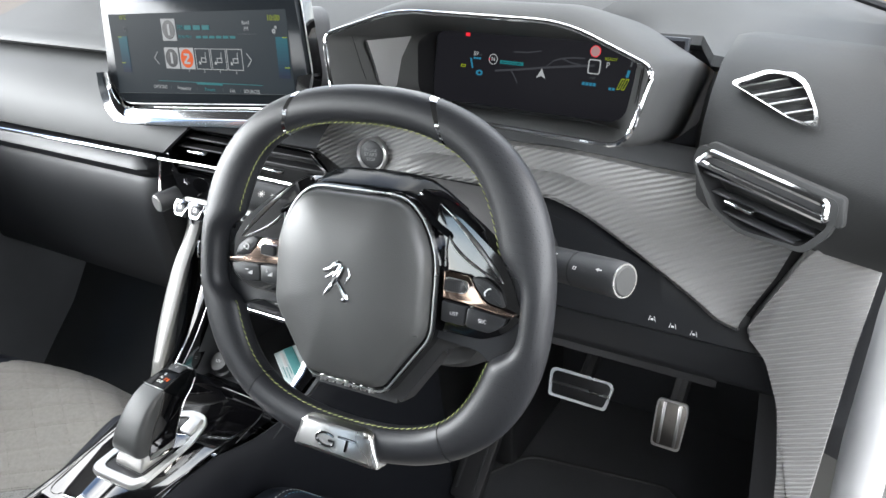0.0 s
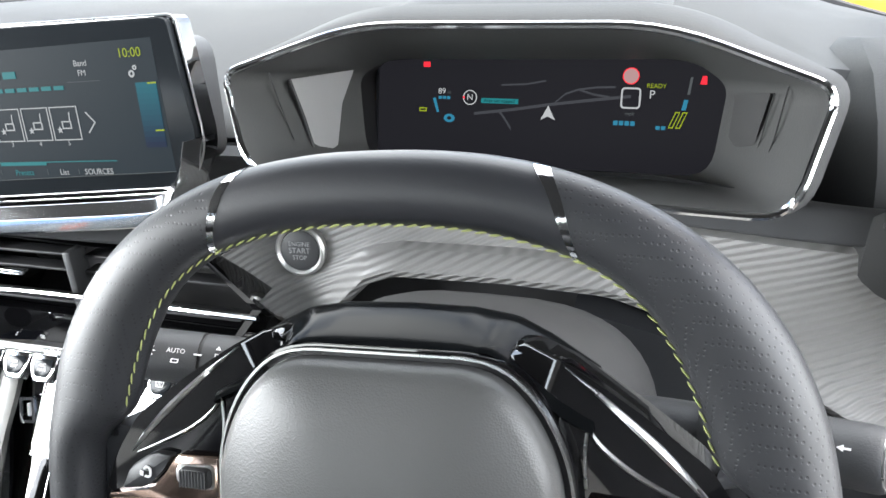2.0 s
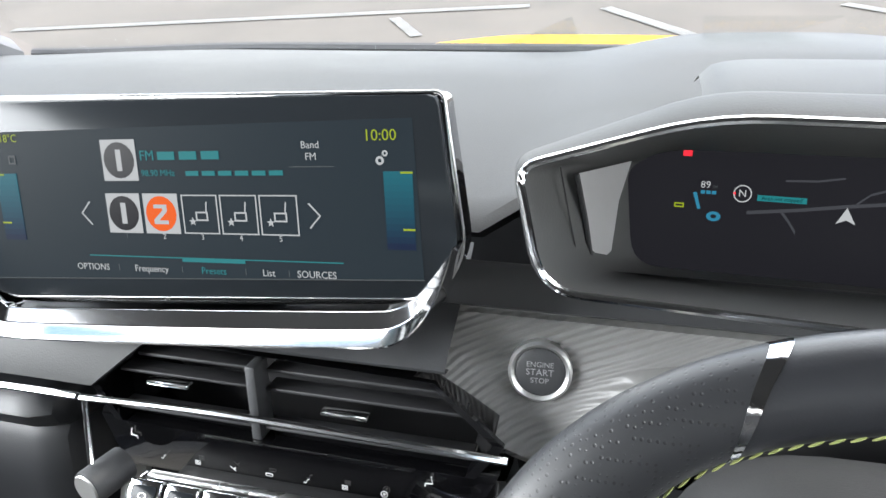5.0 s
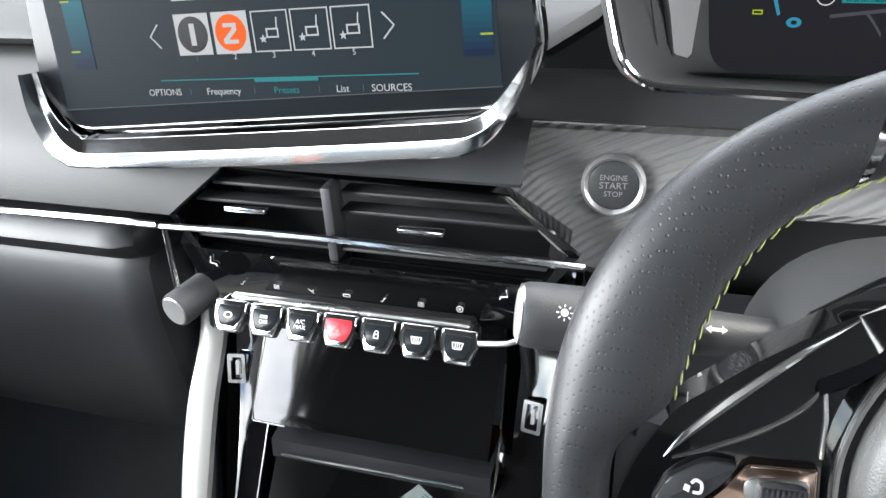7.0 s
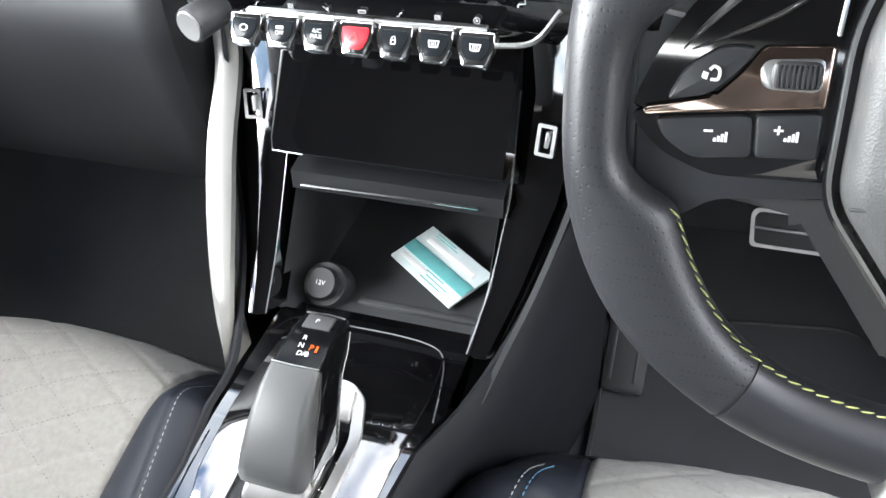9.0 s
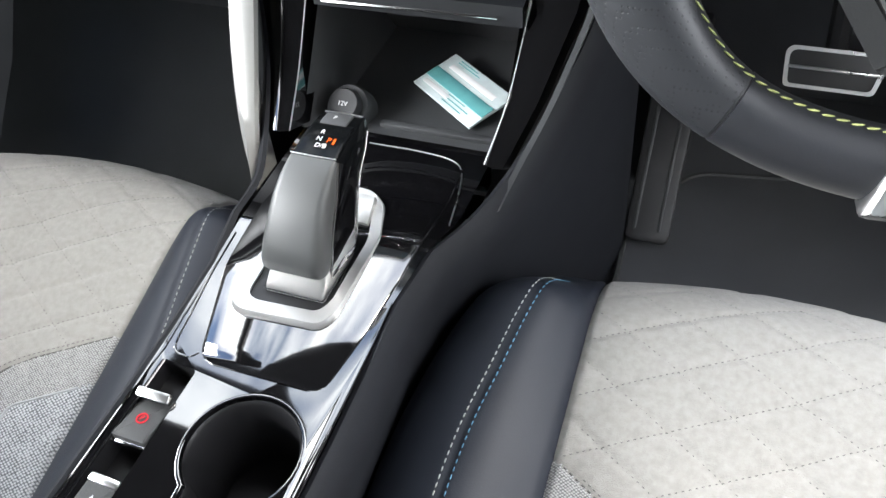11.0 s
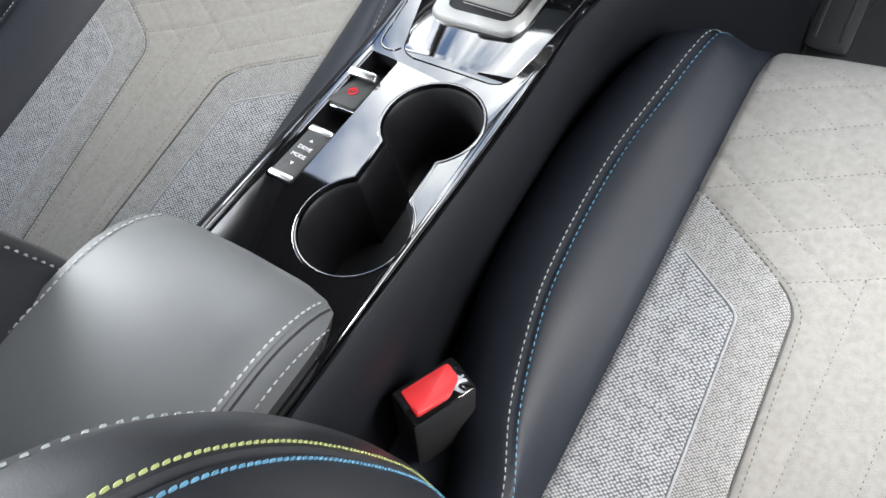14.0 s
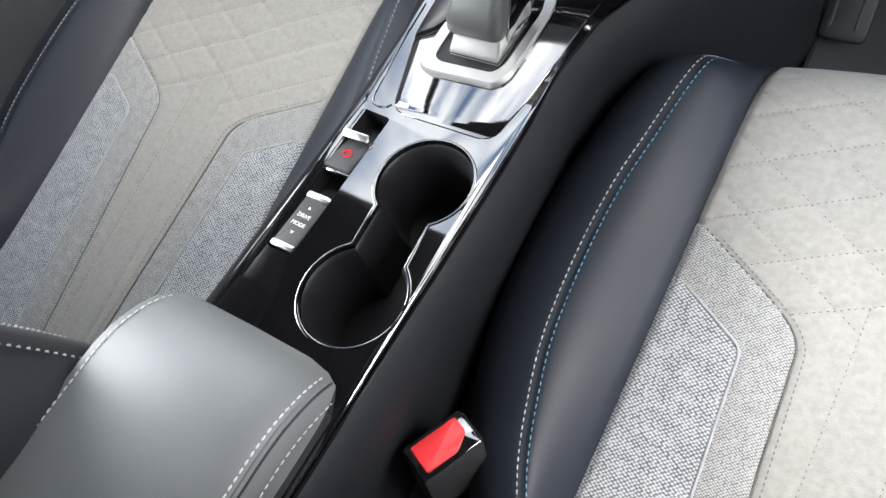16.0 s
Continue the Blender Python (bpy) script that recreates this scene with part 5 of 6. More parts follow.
def rim_part(name, f0, f1, mat, r=0.0165, label="", n=40, slant0=0.0, slant1=0.0):
    """A length of the rim; its ends may be cut on the slant."""
    rows = []
    for k in range(n + 1):
        row = []
        for j in range(24):
            ph = 2 * math.pi * j / 24
            c, s = math.cos(ph), math.sin(ph)
            f = lerp(f0 + slant0 * c, f1 + slant1 * c, k / n)
            p = rim_point(f)
            t = (rim_point(f + 0.01) - rim_point(f - 0.01)).normalized()
            out = t.cross(Vector((0, 0, 1)))
            a = r + swell(f)
            # fuller towards the driver than a plain ellipse
            e = Vector((math.copysign(abs(c) ** 0.88, c), math.copysign(abs(s) ** 0.92, s)))
            row.append(M_WH @ (p + out * (e.x * a - (a - r)) + Vector((0, 0, e.y * r * 0.94))))
        rows.append(row)
    return part(name, grid(rows, close=True, cap=True), mat, wheel, label)


D = math.radians
SL, SI = D(5.2), D(4.6)
rim_part("rim_top", D(67.0), D(113.4), LEATHER, 0.0157, "smooth leather rim section", 40, SL, -SL)
rim_part("rim_insert", D(65.2), D(67.0), CHROME, 0.0160, "slim chrome rim insert", 3, SI, SL)
rim_part("rim_insert", D(113.4), D(115.2), CHROME, 0.0160, "slim chrome rim insert", 3, -SL, -SI)
rim_part("rim_grip", D(-54.6), D(65.2), LEATHER_PERF, 0.0157, "perforated leather rim grip", 90, 0, SI)
rim_part("rim_grip", D(115.2), D(234.6), LEATHER_PERF, 0.0157, "perforated leather rim grip", 90, -SI, 0)
rim_part("rim_bottom", D(235.2), D(304.8), LEATHER, 0.0158, "smooth leather rim section", 60)
for f in (D(234.9), D(305.1)):
    rim_part("rim_seam", f - 0.004, f + 0.004, BLACK, 0.0152, "sunk seam between rim sections", 2)
W = lambda x, y, z: M_WH @ Vector((x, y, z))


def rim_stitching():
    """Thread round the inside of the rim, where the leather closes."""
    for f0, f1 in ((-164, -16), (13, 167)):
        line = []
        for k in range(140):
            f = D(lerp(f0, f1, k / 139))
            p = rim_point(f)
            t = (rim_point(f + 0.01) - rim_point(f - 0.01)).normalized()
            out = t.cross(Vector((0, 0, 1)))
            q = p - out * (0.0157 + 2 * swell(f) - 0.0004)
            line.append(W(q.x, q.y, 0.0052))
        part("stitching", stitches(line, M_WH.to_3x3() @ Vector((0, 0, 1)), 0.0050, 0.0008, 0.00045, 0.0006), LIME, wheel, "lime stitching")


rim_stitching()
PAD = round_poly([(-0.046, 0.0715), (0.046, 0.0715), (0.065, 0.055), (0.077, 0.028), (0.077, -0.034), (0.037, -0.0885), (-0.037, -0.0885), (-0.077, -0.034), (-0.077, 0.028), (-0.065, 0.055)], [0.016, 0.016, 0.014, 0.014, 0.010, 0.007, 0.007, 0.010, 0.014, 0.014], 5)
part("airbag_surround", prism(scale_poly(PAD, 1.06, 1.055), 0.034, M_WH @ pose(0, 0, -0.029), 0.004), GLOSS, wheel)
part("airbag_line", frame_ring(scale_poly(PAD, 1.042, 1.038), scale_poly(PAD, 1.026, 1.024), 0.0035, M_WH @ pose(0, 0, 0.004)), SATIN, wheel, "thin bright line round the cover")
part("airbag_gap", frame_ring(scale_poly(PAD, 1.024, 1.022), scale_poly(PAD, 0.99, 0.99), 0.002, M_WH @ pose(0, 0, 0.003)), BLACK, wheel)
CARRIER = round_poly([(-0.098, -0.022), (0.098, -0.022), (0.114, -0.030), (0.114, -0.042), (0.086, -0.046), (0.046, -0.103), (-0.046, -0.103), (-0.086, -0.046), (-0.114, -0.042), (-0.114, -0.030)][::-1], 0.003, 3)
part("lower_carrier", prism(CARRIER, 0.022, M_WH @ pose(0, 0, -0.030), 0.004), SHROUD, wheel, "grey plastic carrier below the cover")


def pad_cover():
    rows = [[W(x * k, y * k, z) for x, y in PAD] for k, z in ((0.99, -0.002), (0.988, 0.007), (0.978, 0.0125), (0.955, 0.0165), (0.90, 0.0198), (0.6, 0.0262), (0.25, 0.0285))]
    part("airbag_cover", grid(rows, close=True, cap=True), COVER, wheel, "grained dark grey airbag cover")
    # the fold across the cover's lower third
    part("cover_fold", sweep([W(lerp(-0.0735, 0.0735, k / 12), -0.034 + 0.002 * math.cos(lerp(-1.5, 1.5, k / 12)), lerp(0.0255, 0.0172, abs(k / 6 - 1) ** 1.6)) for k in range(13)], 0.0006, 6), COVER, wheel)


pad_cover()


def spoke(s):
    """One side's piano black spoke with its reflection slivers, switches and leather underside."""
    up = round_poly([(s * 0.052, 0.0800), (s * 0.062, 0.0790), (s * 0.079, 0.0700), (s * 0.104, 0.0540), (s * 0.131, 0.0340), (s * 0.143, 0.0150), (s * 0.1510, -0.0050), (s * 0.1490, -0.0120), (s * 0.138, -0.0230), (s * 0.120, -0.0305), (s * 0.07, -0.0305), (s * 0.052, 0.0)][::s], 0.006, 4)
    part("spoke", prism(up, 0.024, M_WH @ pose(0, 0, -0.026), 0.005), GLOSS, wheel, "piano black spoke")
    low = round_poly([(s * 0.150, 0.030), (s * 0.154, -0.052), (s * 0.128, -0.0480), (s * 0.118, -0.0400), (s * 0.068, -0.036), (s * 0.068, 0.012)][::s], 0.008, 4)
    part("lower_spoke", prism(low, 0.023, M_WH @ pose(0, 0, -0.026), 0.007), LEATHER, wheel, "leather web round the switches")
    # reflections built as satin slivers: the spoke's upper edge and the switch recess rim
    def glint(pts, label):
        a = smooth_curve([Vector((s * x, y, z)) for x, y, z, w in pts], 6)
        ws = [table(k / (len(a) - 1), [(i / (len(pts) - 1), p[3]) for i, p in enumerate(pts)]) for k in range(len(a))]
        rows = []
        for k, p in enumerate(a):
            t = (a[min(k + 1, len(a) - 1)] - a[max(k - 1, 0)]).normalized()
            n = t.cross(Vector((0, 0, 1))) * s
            rows.append([M_WH @ (p + n * ws[k] + Vector((0, 0, -0.003))), M_WH @ (p + n * ws[k] * 0.9), M_WH @ (p + Vector((0, 0, 0.0012))), M_WH @ (p - n * ws[k] * 0.9), M_WH @ (p - n * ws[k] + Vector((0, 0, -0.003)))])
        part("blade", grid(rows), SATIN, wheel, label)
    glint([(0.0745, 0.0705, -0.002, 0.0003), (0.092, 0.0570, -0.001, 0.0013), (0.112, 0.0395, -0.0005, 0.0019), (0.127, 0.0245, -0.001, 0.0012), (0.134, 0.0160, -0.002, 0.0003)], "satin sliver for the reflection along the upper spoke edge")
    glint([(0.0835, 0.0470, -0.0015, 0.0003), (0.0900, 0.0385, -0.001, 0.0009), (0.1020, 0.0295, -0.001, 0.0011), (0.118, 0.0215, -0.001, 0.0009), (0.131, 0.0160, -0.0015, 0.0003)], "thin satin sliver for the reflection along the recess edge")
    part("recess_line", sweep([W(s * 0.0835, 0.0470, -0.0012), W(s * 0.0825, 0.0360, -0.0008), W(s * 0.0832, 0.0220, -0.0008)], 0.0007, 6), SATIN, wheel)
    plate = round_poly([(s * 0.084, 0.0190), (s * 0.1065, 0.0180), (s * 0.1130, 0.0085), (s * 0.1215, -0.0005), (s * 0.1465, -0.0052), (s * 0.1465, -0.0078), (s * 0.084, -0.0030)][::s], 0.0015, 3)
    part("button_plate", prism(plate, 0.005, M_WH @ pose(0, 0, -0.003), 0.001), BRASS, wheel, "warm metal button plate")
    part("roller_bezel", prism(round_poly([(s * 0.0865, 0.0148), (s * 0.1060, 0.0138), (s * 0.1075, 0.0090), (s * 0.1055, 0.0035), (s * 0.0865, 0.0028)][::s], 0.003, 3), 0.0012, M_WH @ pose(0, 0, 0.0016), 0.0004), SATIN, wheel)
    roller = part("roller", box((s * 0.0952, 0.0088, 0.0040), (0.0165, 0.0098, 0.0060), 0.0028, M_WH), SOFT_DARK, wheel, "knurled thumb roller")
    for k in range(9):
        part("rib", box((s * (0.0885 + 0.00165 * k), 0.0088, 0.0071), (0.0007, 0.0080, 0.0006), 0.0, M_WH), BLACK, roller)
    b = lambda pts, r=0.002: part("button", prism(round_poly([(s * x, y) for x, y in pts][::s], r, 3), 0.0045, M_WH @ pose(0, 0, -0.002), 0.001), SWITCH, wheel, "dark grey switch")
    b([(0.1085, 0.0176), (0.1148, 0.0092), (0.1235, 0.0008), (0.1385, -0.0022), (0.1325, 0.0100), (0.1200, 0.0180)], 0.003)
    b([(0.0845, -0.0045), (0.1064, -0.0062), (0.1052, -0.0218), (0.0845, -0.0212)])
    b([(0.1076, -0.0063), (0.1420, -0.0092), (0.1375, -0.0165), (0.1275, -0.0232), (0.1064, -0.0219)], 0.003)


spoke(-1), spoke(1)
part("spoke_cap", grid([[W(x, lerp(top - d, low, max(0.0, e)), z) for d, z, e in ((0.004, -0.036, 0), (0.0006, -0.029, 0), (0.0006, -0.0255, 0.03), (0.0, -0.0215, 0.14), (0.0, -0.0135, 0.36), (0.0, -0.006, 0.6), (0.0, 0.0005, 0.82), (0.0, 0.0022, 0.92), (0.0, -0.001, 1.0))] for x, top, low in [(u, table(abs(u), [(0.0, 0.0905), (0.03, 0.0898), (0.05, 0.0868), (0.066, 0.0790), (0.088, 0.0650)]), table(abs(u), [(0.0, 0.0740), (0.045, 0.0740), (0.072, 0.0500), (0.088, 0.0420)])) for u in [lerp(-0.086, 0.086, k / 40) for k in range(41)]]]), BRIDGE, wheel, "black bridge over the airbag cover")
part("badge", prism(round_poly([(-0.034, -0.1245), (0.035, -0.1245), (0.046, -0.1545), (-0.046, -0.1545)][::-1], 0.005, 3), 0.016, M_WH @ pose(0, 0, 0.003), 0.004), SATIN, wheel, "satin trim plate on the flat bottom")


def emblem():
    """A standing figure reduced to a few tapered strokes."""
    bm = bmesh.new()
    for pts, r in (([(0.006, 0.013), (0.001, 0.013), (-0.004, 0.008), (-0.011, 0.006)], 0.0026), ([(0.007, 0.012), (0.002, 0.003), (-0.002, -0.004)], 0.0036), ([(0.001, 0.001), (0.008, -0.008), (0.012, -0.015), (0.008, -0.016)], 0.0024), ([(-0.002, -0.003), (-0.006, -0.009), (-0.011, -0.015)], 0.0017), ([(-0.001, 0.006), (-0.007, 0.001), (-0.010, 0.001)], 0.0014), ([(0.010, -0.002), (0.014, 0.004), (0.012, 0.011)], 0.0009)):
        join(bm, sweep([M_WH @ Vector((x - 0.001, y + 0.001, 0.0288)) for x, y in [(p.x, p.y) for p in smooth_curve([(u, v, 0) for u, v in pts], 4)]], lambda t, r=r: r * (0.45 + 0.55 * math.sin(math.pi * clamp(0.15 + 0.75 * t))), 8, flat=0.5, up=M_WH.to_3x3() @ Vector((0, 0, 1))))
    part("emblem", bm, CHROME, wheel, "chrome emblem as a plain shape")


emblem()
part("hub", lathe([(0.05, -0.10), (0.055, -0.03), (0.06, -0.02)], M_WH), BLACK, wheel)

# ---- column, stalks, pedals ----
col = thing("steering_column", "grey plastic steering column shroud", "steering column")
rows = []
for y, w, top, low in ((0.694, 0.070, 0.786, 0.62), (0.690, 0.081, 0.794, 0.615), (0.694, 0.085, 0.797, 0.61), (0.702, 0.088, 0.796, 0.605), (0.72, 0.094, 0.789, 0.60), (0.76, 0.102, 0.774, 0.595), (0.790, 0.105, 0.760, 0.60), (0.802, 0.101, 0.748, 0.61), (0.808, 0.090, 0.730, 0.62), (0.88, 0.08, 0.70, 0.62)):
    mid = lerp(low, top, 0.42)
    rows.append([(0.358 + w * math.copysign(abs(math.cos(f)) ** 0.62, math.cos(f)), y, mid + (top - mid if math.sin(f) > 0 else mid - low) * math.copysign(abs(math.sin(f)) ** 0.80, math.sin(f))) for f in [2 * math.pi * k / 48 for k in range(48)]])
part("shroud", grid(rows, close=True, cap=True), SHROUD, col, "smooth grey shroud")


def stalk(name, a, b, cap, label, r=0.0152):
    """A stalk that swells to a barrel, then a turning ring with a capped end."""
    st = thing(name, label, "control stalk")
    a, b = Vector(a), Vector(b)
    at = lambda t: a.lerp(b, t)
    part("arm", sweep([at(0), at(0.2), at(0.40), at(0.47)], lambda t: lerp(0.0095, r * 0.86, t), 16, flat=0.92), SOFT_DARK, st)
    part("barrel", sweep([at(0.455), at(0.47), at(0.60), at(0.665)], lambda t: r * (0.93 if t < 0.1 else 1.0), 20), SOFT_DARK, st)
    part("groove", sweep([at(0.655), at(0.685)], r * 0.95, 20), BLACK, st)
    part("ring", sweep([at(0.68), at(0.70), at(0.80), at(0.94), at(0.985), at(1.0)], lambda t: r * (1.02 if t < 0.65 else 1.0 if t < 0.9 else 0.93), 22), SOFT_DARK, st, "turning ring")
    part("cap", sweep([at(0.985), at(1.006), at(1.014)], lambda t: r * (0.84 if t < 0.9 else 0.74), 22), cap, st, "round end cap")
    part("cap_ring", sweep([at(0.988), at(1.006)], r * 0.93, 22), SATIN, st, "thin bright ring")
    return st


stalk("light_stalk", (0.290, 0.748, 0.718), (0.150, 0.713, 0.739), FIN, "black light and indicator stalk with a satin end", 0.0158)
stalk("wiper_stalk", (0.425, 0.752, 0.717), (0.560, 0.698, 0.744), SOFT, "black wiper stalk with a satin end", 0.0150)


def pedal(name, c, w, h, m, bars_at, label):
    pd = thing(name, label, "pedal")
    M = pose(*c) @ m
    shape = round_poly([(-w, h * 0.7), (-w * 0.9, h), (w * 0.9, h), (w, h * 0.6), (w * 0.86, -h), (-w * 0.92, -h)][::-1], min(w, h) * 0.25, 4)
    part("plate", prism(shape, 0.006, M, 0.002), BLACK if w > h else PEDAL, pd, "black rubber pad" if w > h else "dark brushed metal plate")
    part("rim", frame_ring(scale_poly(shape, 1.02, 1.02), scale_poly(shape, 0.93, 0.84 if w > h else 0.93), 0.004, M @ pose(0, 0, 0.004)), SATIN, pd, "brushed metal rim")
    for b in bars_at:
        if w > h:
            part("bar", box((0, b * h, 0.0065), (w * 1.86, h * 0.16, 0.005), 0.0015, M), SATIN, pd, "brushed metal bar")
        else:
            part("bar", box((b * w, 0, 0.0065), (w * 0.2, h * 1.8, 0.005), 0.0015, M), SATIN, pd, "brushed metal bar")
    part("lever", sweep([M @ Vector((0, 0, -0.004)), M @ Vector((0, 0.08, -0.05)), M @ Vector((0, 0.25, -0.06))], 0.012, 8), BLACK, pd)
    return pd


pedal("brake_pedal", (0.371, 1.12, 0.293), 0.052, 0.0225, pose(0, 0, 0, 62, 0, 0), (0.0,), "wide brushed metal brake pedal with black rubber bars")
pedal("accelerator_pedal", (0.516, 1.107, 0.288), 0.023, 0.036, pose(0, 0, 0, 68, 0, 0), (-0.5, 0.5), "tall brushed metal accelerator pedal with rubber bars")
mat_ob = thing("floor_mat", "black carpet floor mat with a bound edge", "floor mat")
MATP = round_poly([(0.178, 0.55), (0.178, 0.98), (0.174, 1.075), (0.202, 1.125), (0.244, 1.20), (0.50, 1.24), (0.57, 1.18), (0.60, 1.08), (0.60, 0.55)], 0.03, 4)
part("carpet", prism(MATP, 0.010, pose(0, 0, 0.031), 0.003), CARPET, mat_ob)
part("binding", sweep([(x, y, 0.040) for x, y in MATP], 0.0045, 6, closed=True), SOFT, mat_ob, "bound edge")
foot = thing("footrest", "black rubber footrest plate", "footrest")
part("plate", prism(round_poly([(-0.03, -0.02), (0.026, -0.02), (0.026, 0.20), (-0.034, 0.20)], 0.01, 3), 0.014, pose(0.207, 1.04, 0.075, 42, 0, 0), 0.004), BLACK, foot, "worn rubber plate")
for k in (0.2, 0.8):
    part("rib", box((lerp(-0.03, 0.022, k), 0.09, 0.014), (0.004, 0.19, 0.002), 0.0008, pose(0.207, 1.04, 0.075, 42, 0, 0)), SOFT_DARK, foot)
part("bracket", box((0.205, 1.28, 0.11), (0.05, 0.24, 0.16), 0.01), BLACK, foot)

# ---- small things in the bay ----
card = thing("packet", "white and teal sealed packet lying in the storage bay", "packet")
e1, e2 = Vector((0.076, -0.055, 0)), Vector((-0.029, -0.040, -0.008))
M_CARD = Matrix(((e1.normalized().x, e2.normalized().x, 0, 0.031), (e1.normalized().y, e2.normalized().y, 0, 0.856), (0, -0.16, 1, 0.3965), (0, 0, 0, 1)))
WHITE_FILM = material("white_film", (0.62, 0.70, 0.70), 0.35, blotch=0.08, blotch_scale=60)
TEAL = material("teal_print", (0.12, 0.36, 0.36), 0.35, blotch=0.12, blotch_scale=60)
part("sleeve", box((0, 0, 0), (0.094, 0.052, 0.003), 0.001, M_CARD), WHITE_FILM, card)
part("print", box((0, -0.012, 0.0017), (0.070, 0.006, 0.0008), 0.0002, M_CARD), INK, card, "white printed block")
part("print", box((-0.02, 0.0165, 0.0017), (0.040, 0.005, 0.0008), 0.0002, M_CARD), INK, card, "white printed block")
part("band", box((0, 0.004, 0.0018), (0.092, 0.014, 0.0012), 0.0004, M_CARD), TEAL, card, "teal printed band")
for k, w in enumerate((0.030, 0.036, 0.026)):
    part("text_bar", box((0.014 - (0.036 - w) / 2, 0.0215 - 0.0042 * k, 0.0016), (w, 0.0011, 0.0004), 0.0, M_CARD), TEAL, card)
for k, w in enumerate((0.034, 0.028)):
    part("text_bar", box((-0.016 + w / 2 - 0.017, -0.0195 - 0.0030 * k, 0.0016), (w, 0.0010, 0.0004), 0.0, M_CARD), TEAL, card)
sock = thing("power_socket", "round black twelve volt power socket cap", "power socket")
M_SOCK = pose(-0.061, 0.80, 0.402, 40, 0, 0)
part("base", lathe([(0.0215, -0.02), (0.0215, 0.0), (0.02, 0.003), (0.016, 0.003)], M_SOCK), SOFT_DARK, sock)
part("cap", lathe([(0.0150, 0.0), (0.0150, 0.010), (0.0138, 0.013), (0.004, 0.013)], M_SOCK), BLACK, sock, "ridged cap")


def usb(x, y, z, turn):
    u = thing("usb_port", "bright-framed charging port in piano black", "usb port")
    m = facing(x, y, z, 20, turn)
    part("frame", frame_ring(round_poly([(-0.008, 0.013), (0.008, 0.013), (0.008, -0.013), (-0.008, -0.013)], 0.002, 3), round_poly([(-0.005, 0.010), (0.005, 0.010), (0.005, -0.010), (-0.005, -0.010)], 0.001, 3), 0.004, m), CHROME, u)
    part("tongue", box((0, 0, -0.001), (0.003, 0.013, 0.006), 0.0006, m), PALE_PANEL, u)


usb(-0.134, 0.864, 0.545, 10)
usb(0.126, 0.864, 0.543, -10)


# ---- switches on the console ----
def console_switches():
    m = pose(-0.0615, 0.4665, 0.3895)
    sw = thing("parking_brake_switch", "grey parking brake toggle with a lit red sign", "switch")
    part("toggle", prism(round_poly([(-0.0135, 0.018), (0.0135, 0.018), (0.0135, -0.018), (-0.0135, -0.018)], 0.002, 3), 0.008, m @ pose(0, 0, -0.008, -8), 0.002), SOFT, sw)
    part("blade", box((0, 0.017, 0.0), (0.0265, 0.007, 0.006), 0.0015, m @ pose(0, 0, -0.001, 18)), SATIN, sw, "bright finger edge")
    part("blade", box((0, -0.018, -0.004), (0.0265, 0.003, 0.006), 0.001, m), CHROME, sw)
    part("sign", frame_ring(ring_poly(0.0042), ring_poly(0.0034), 0.0006, m @ pose(0, 0, 0.0006, -8)), LED_RED, sw, "lit red ring")
    writing("P", 0.006, m @ pose(0, 0, 0.0012, -8), LED_RED, sw)
    dm = thing("drive_mode_switch", "long grey rocker switch for the drive mode", "switch")
    m = pose(-0.0595, 0.397, 0.3895, 0, 0, -2)
    part("rocker", prism(round_poly([(-0.012, 0.024), (0.012, 0.024), (0.012, -0.024), (-0.012, -0.024)], 0.002, 3), 0.008, m @ pose(0, 0, -0.008), 0.002), SOFT, dm)
    part("blade", box((0, 0.024, -0.001), (0.0235, 0.006, 0.005), 0.0015, m), SATIN, dm, "bright finger edge")
    part("blade", box((0, -0.025, -0.001), (0.0235, 0.006, 0.005), 0.0015, m), SATIN, dm, "bright finger edge")
    writing("DRIVE", 0.0050, m @ pose(0, 0.004, 0.0006), INK, dm)
    writing("MODE", 0.0050, m @ pose(0, -0.004, 0.0006), INK, dm)
    for sy in (1, -1):
        part("arrow", prism([(-0.0015, sy * 0.011), (0.0015, sy * 0.011), (0, sy * 0.0135)][::sy], 0.0003, m @ pose(0, 0, 0.0004)), INK, dm)


def ring_poly(r, n=20):
    return [(r * math.cos(2 * math.pi * k / n), r * math.sin(2 * math.pi * k / n)) for k in range(n)]


def glow(name, color, strength):
    m = material(name, color, 0.4, blotch=0.0, emit=strength * 0.45)
    m.node_tree.nodes["Principled BSDF"].inputs["Base Color"].default_value = (0.006, 0.006, 0.006, 1)
    m.node_tree.nodes["Principled BSDF"].inputs["Specular IOR Level"].default_value = 0.02
    return m


LED_RED = glow("lit_red", (0.9, 0.03, 0.05), 0.8)
LED_AMBER = glow("lit_amber", (1.0, 0.16, 0.02), 1.0)
UI_WHITE = glow("lit_white", (0.75, 0.78, 0.8), 0.42)
UI_GREY = glow("lit_grey", (0.16, 0.18, 0.19), 0.35)
UI_TEAL = glow("lit_teal", (0.03, 0.33, 0.36), 0.4)
UI_BLUE = glow("lit_blue", (0.02, 0.13, 0.22), 0.4)
UI_SKY = glow("lit_sky_blue", (0.05, 0.35, 0.55), 0.4)
UI_LIME = glow("lit_lime", (0.5, 0.62, 0.03), 0.4)
UI_ORANGE = glow("lit_orange", (0.95, 0.13, 0.005), 0.55)
UI_PAGE = glow("lit_page", (0.016, 0.029, 0.040), 0.55)
UI_DIAL = glow("lit_dial", (0.03, 0.03, 0.038), 0.32)
UI_PINK = glow("lit_pink", (0.75, 0.45, 0.45), 0.4)
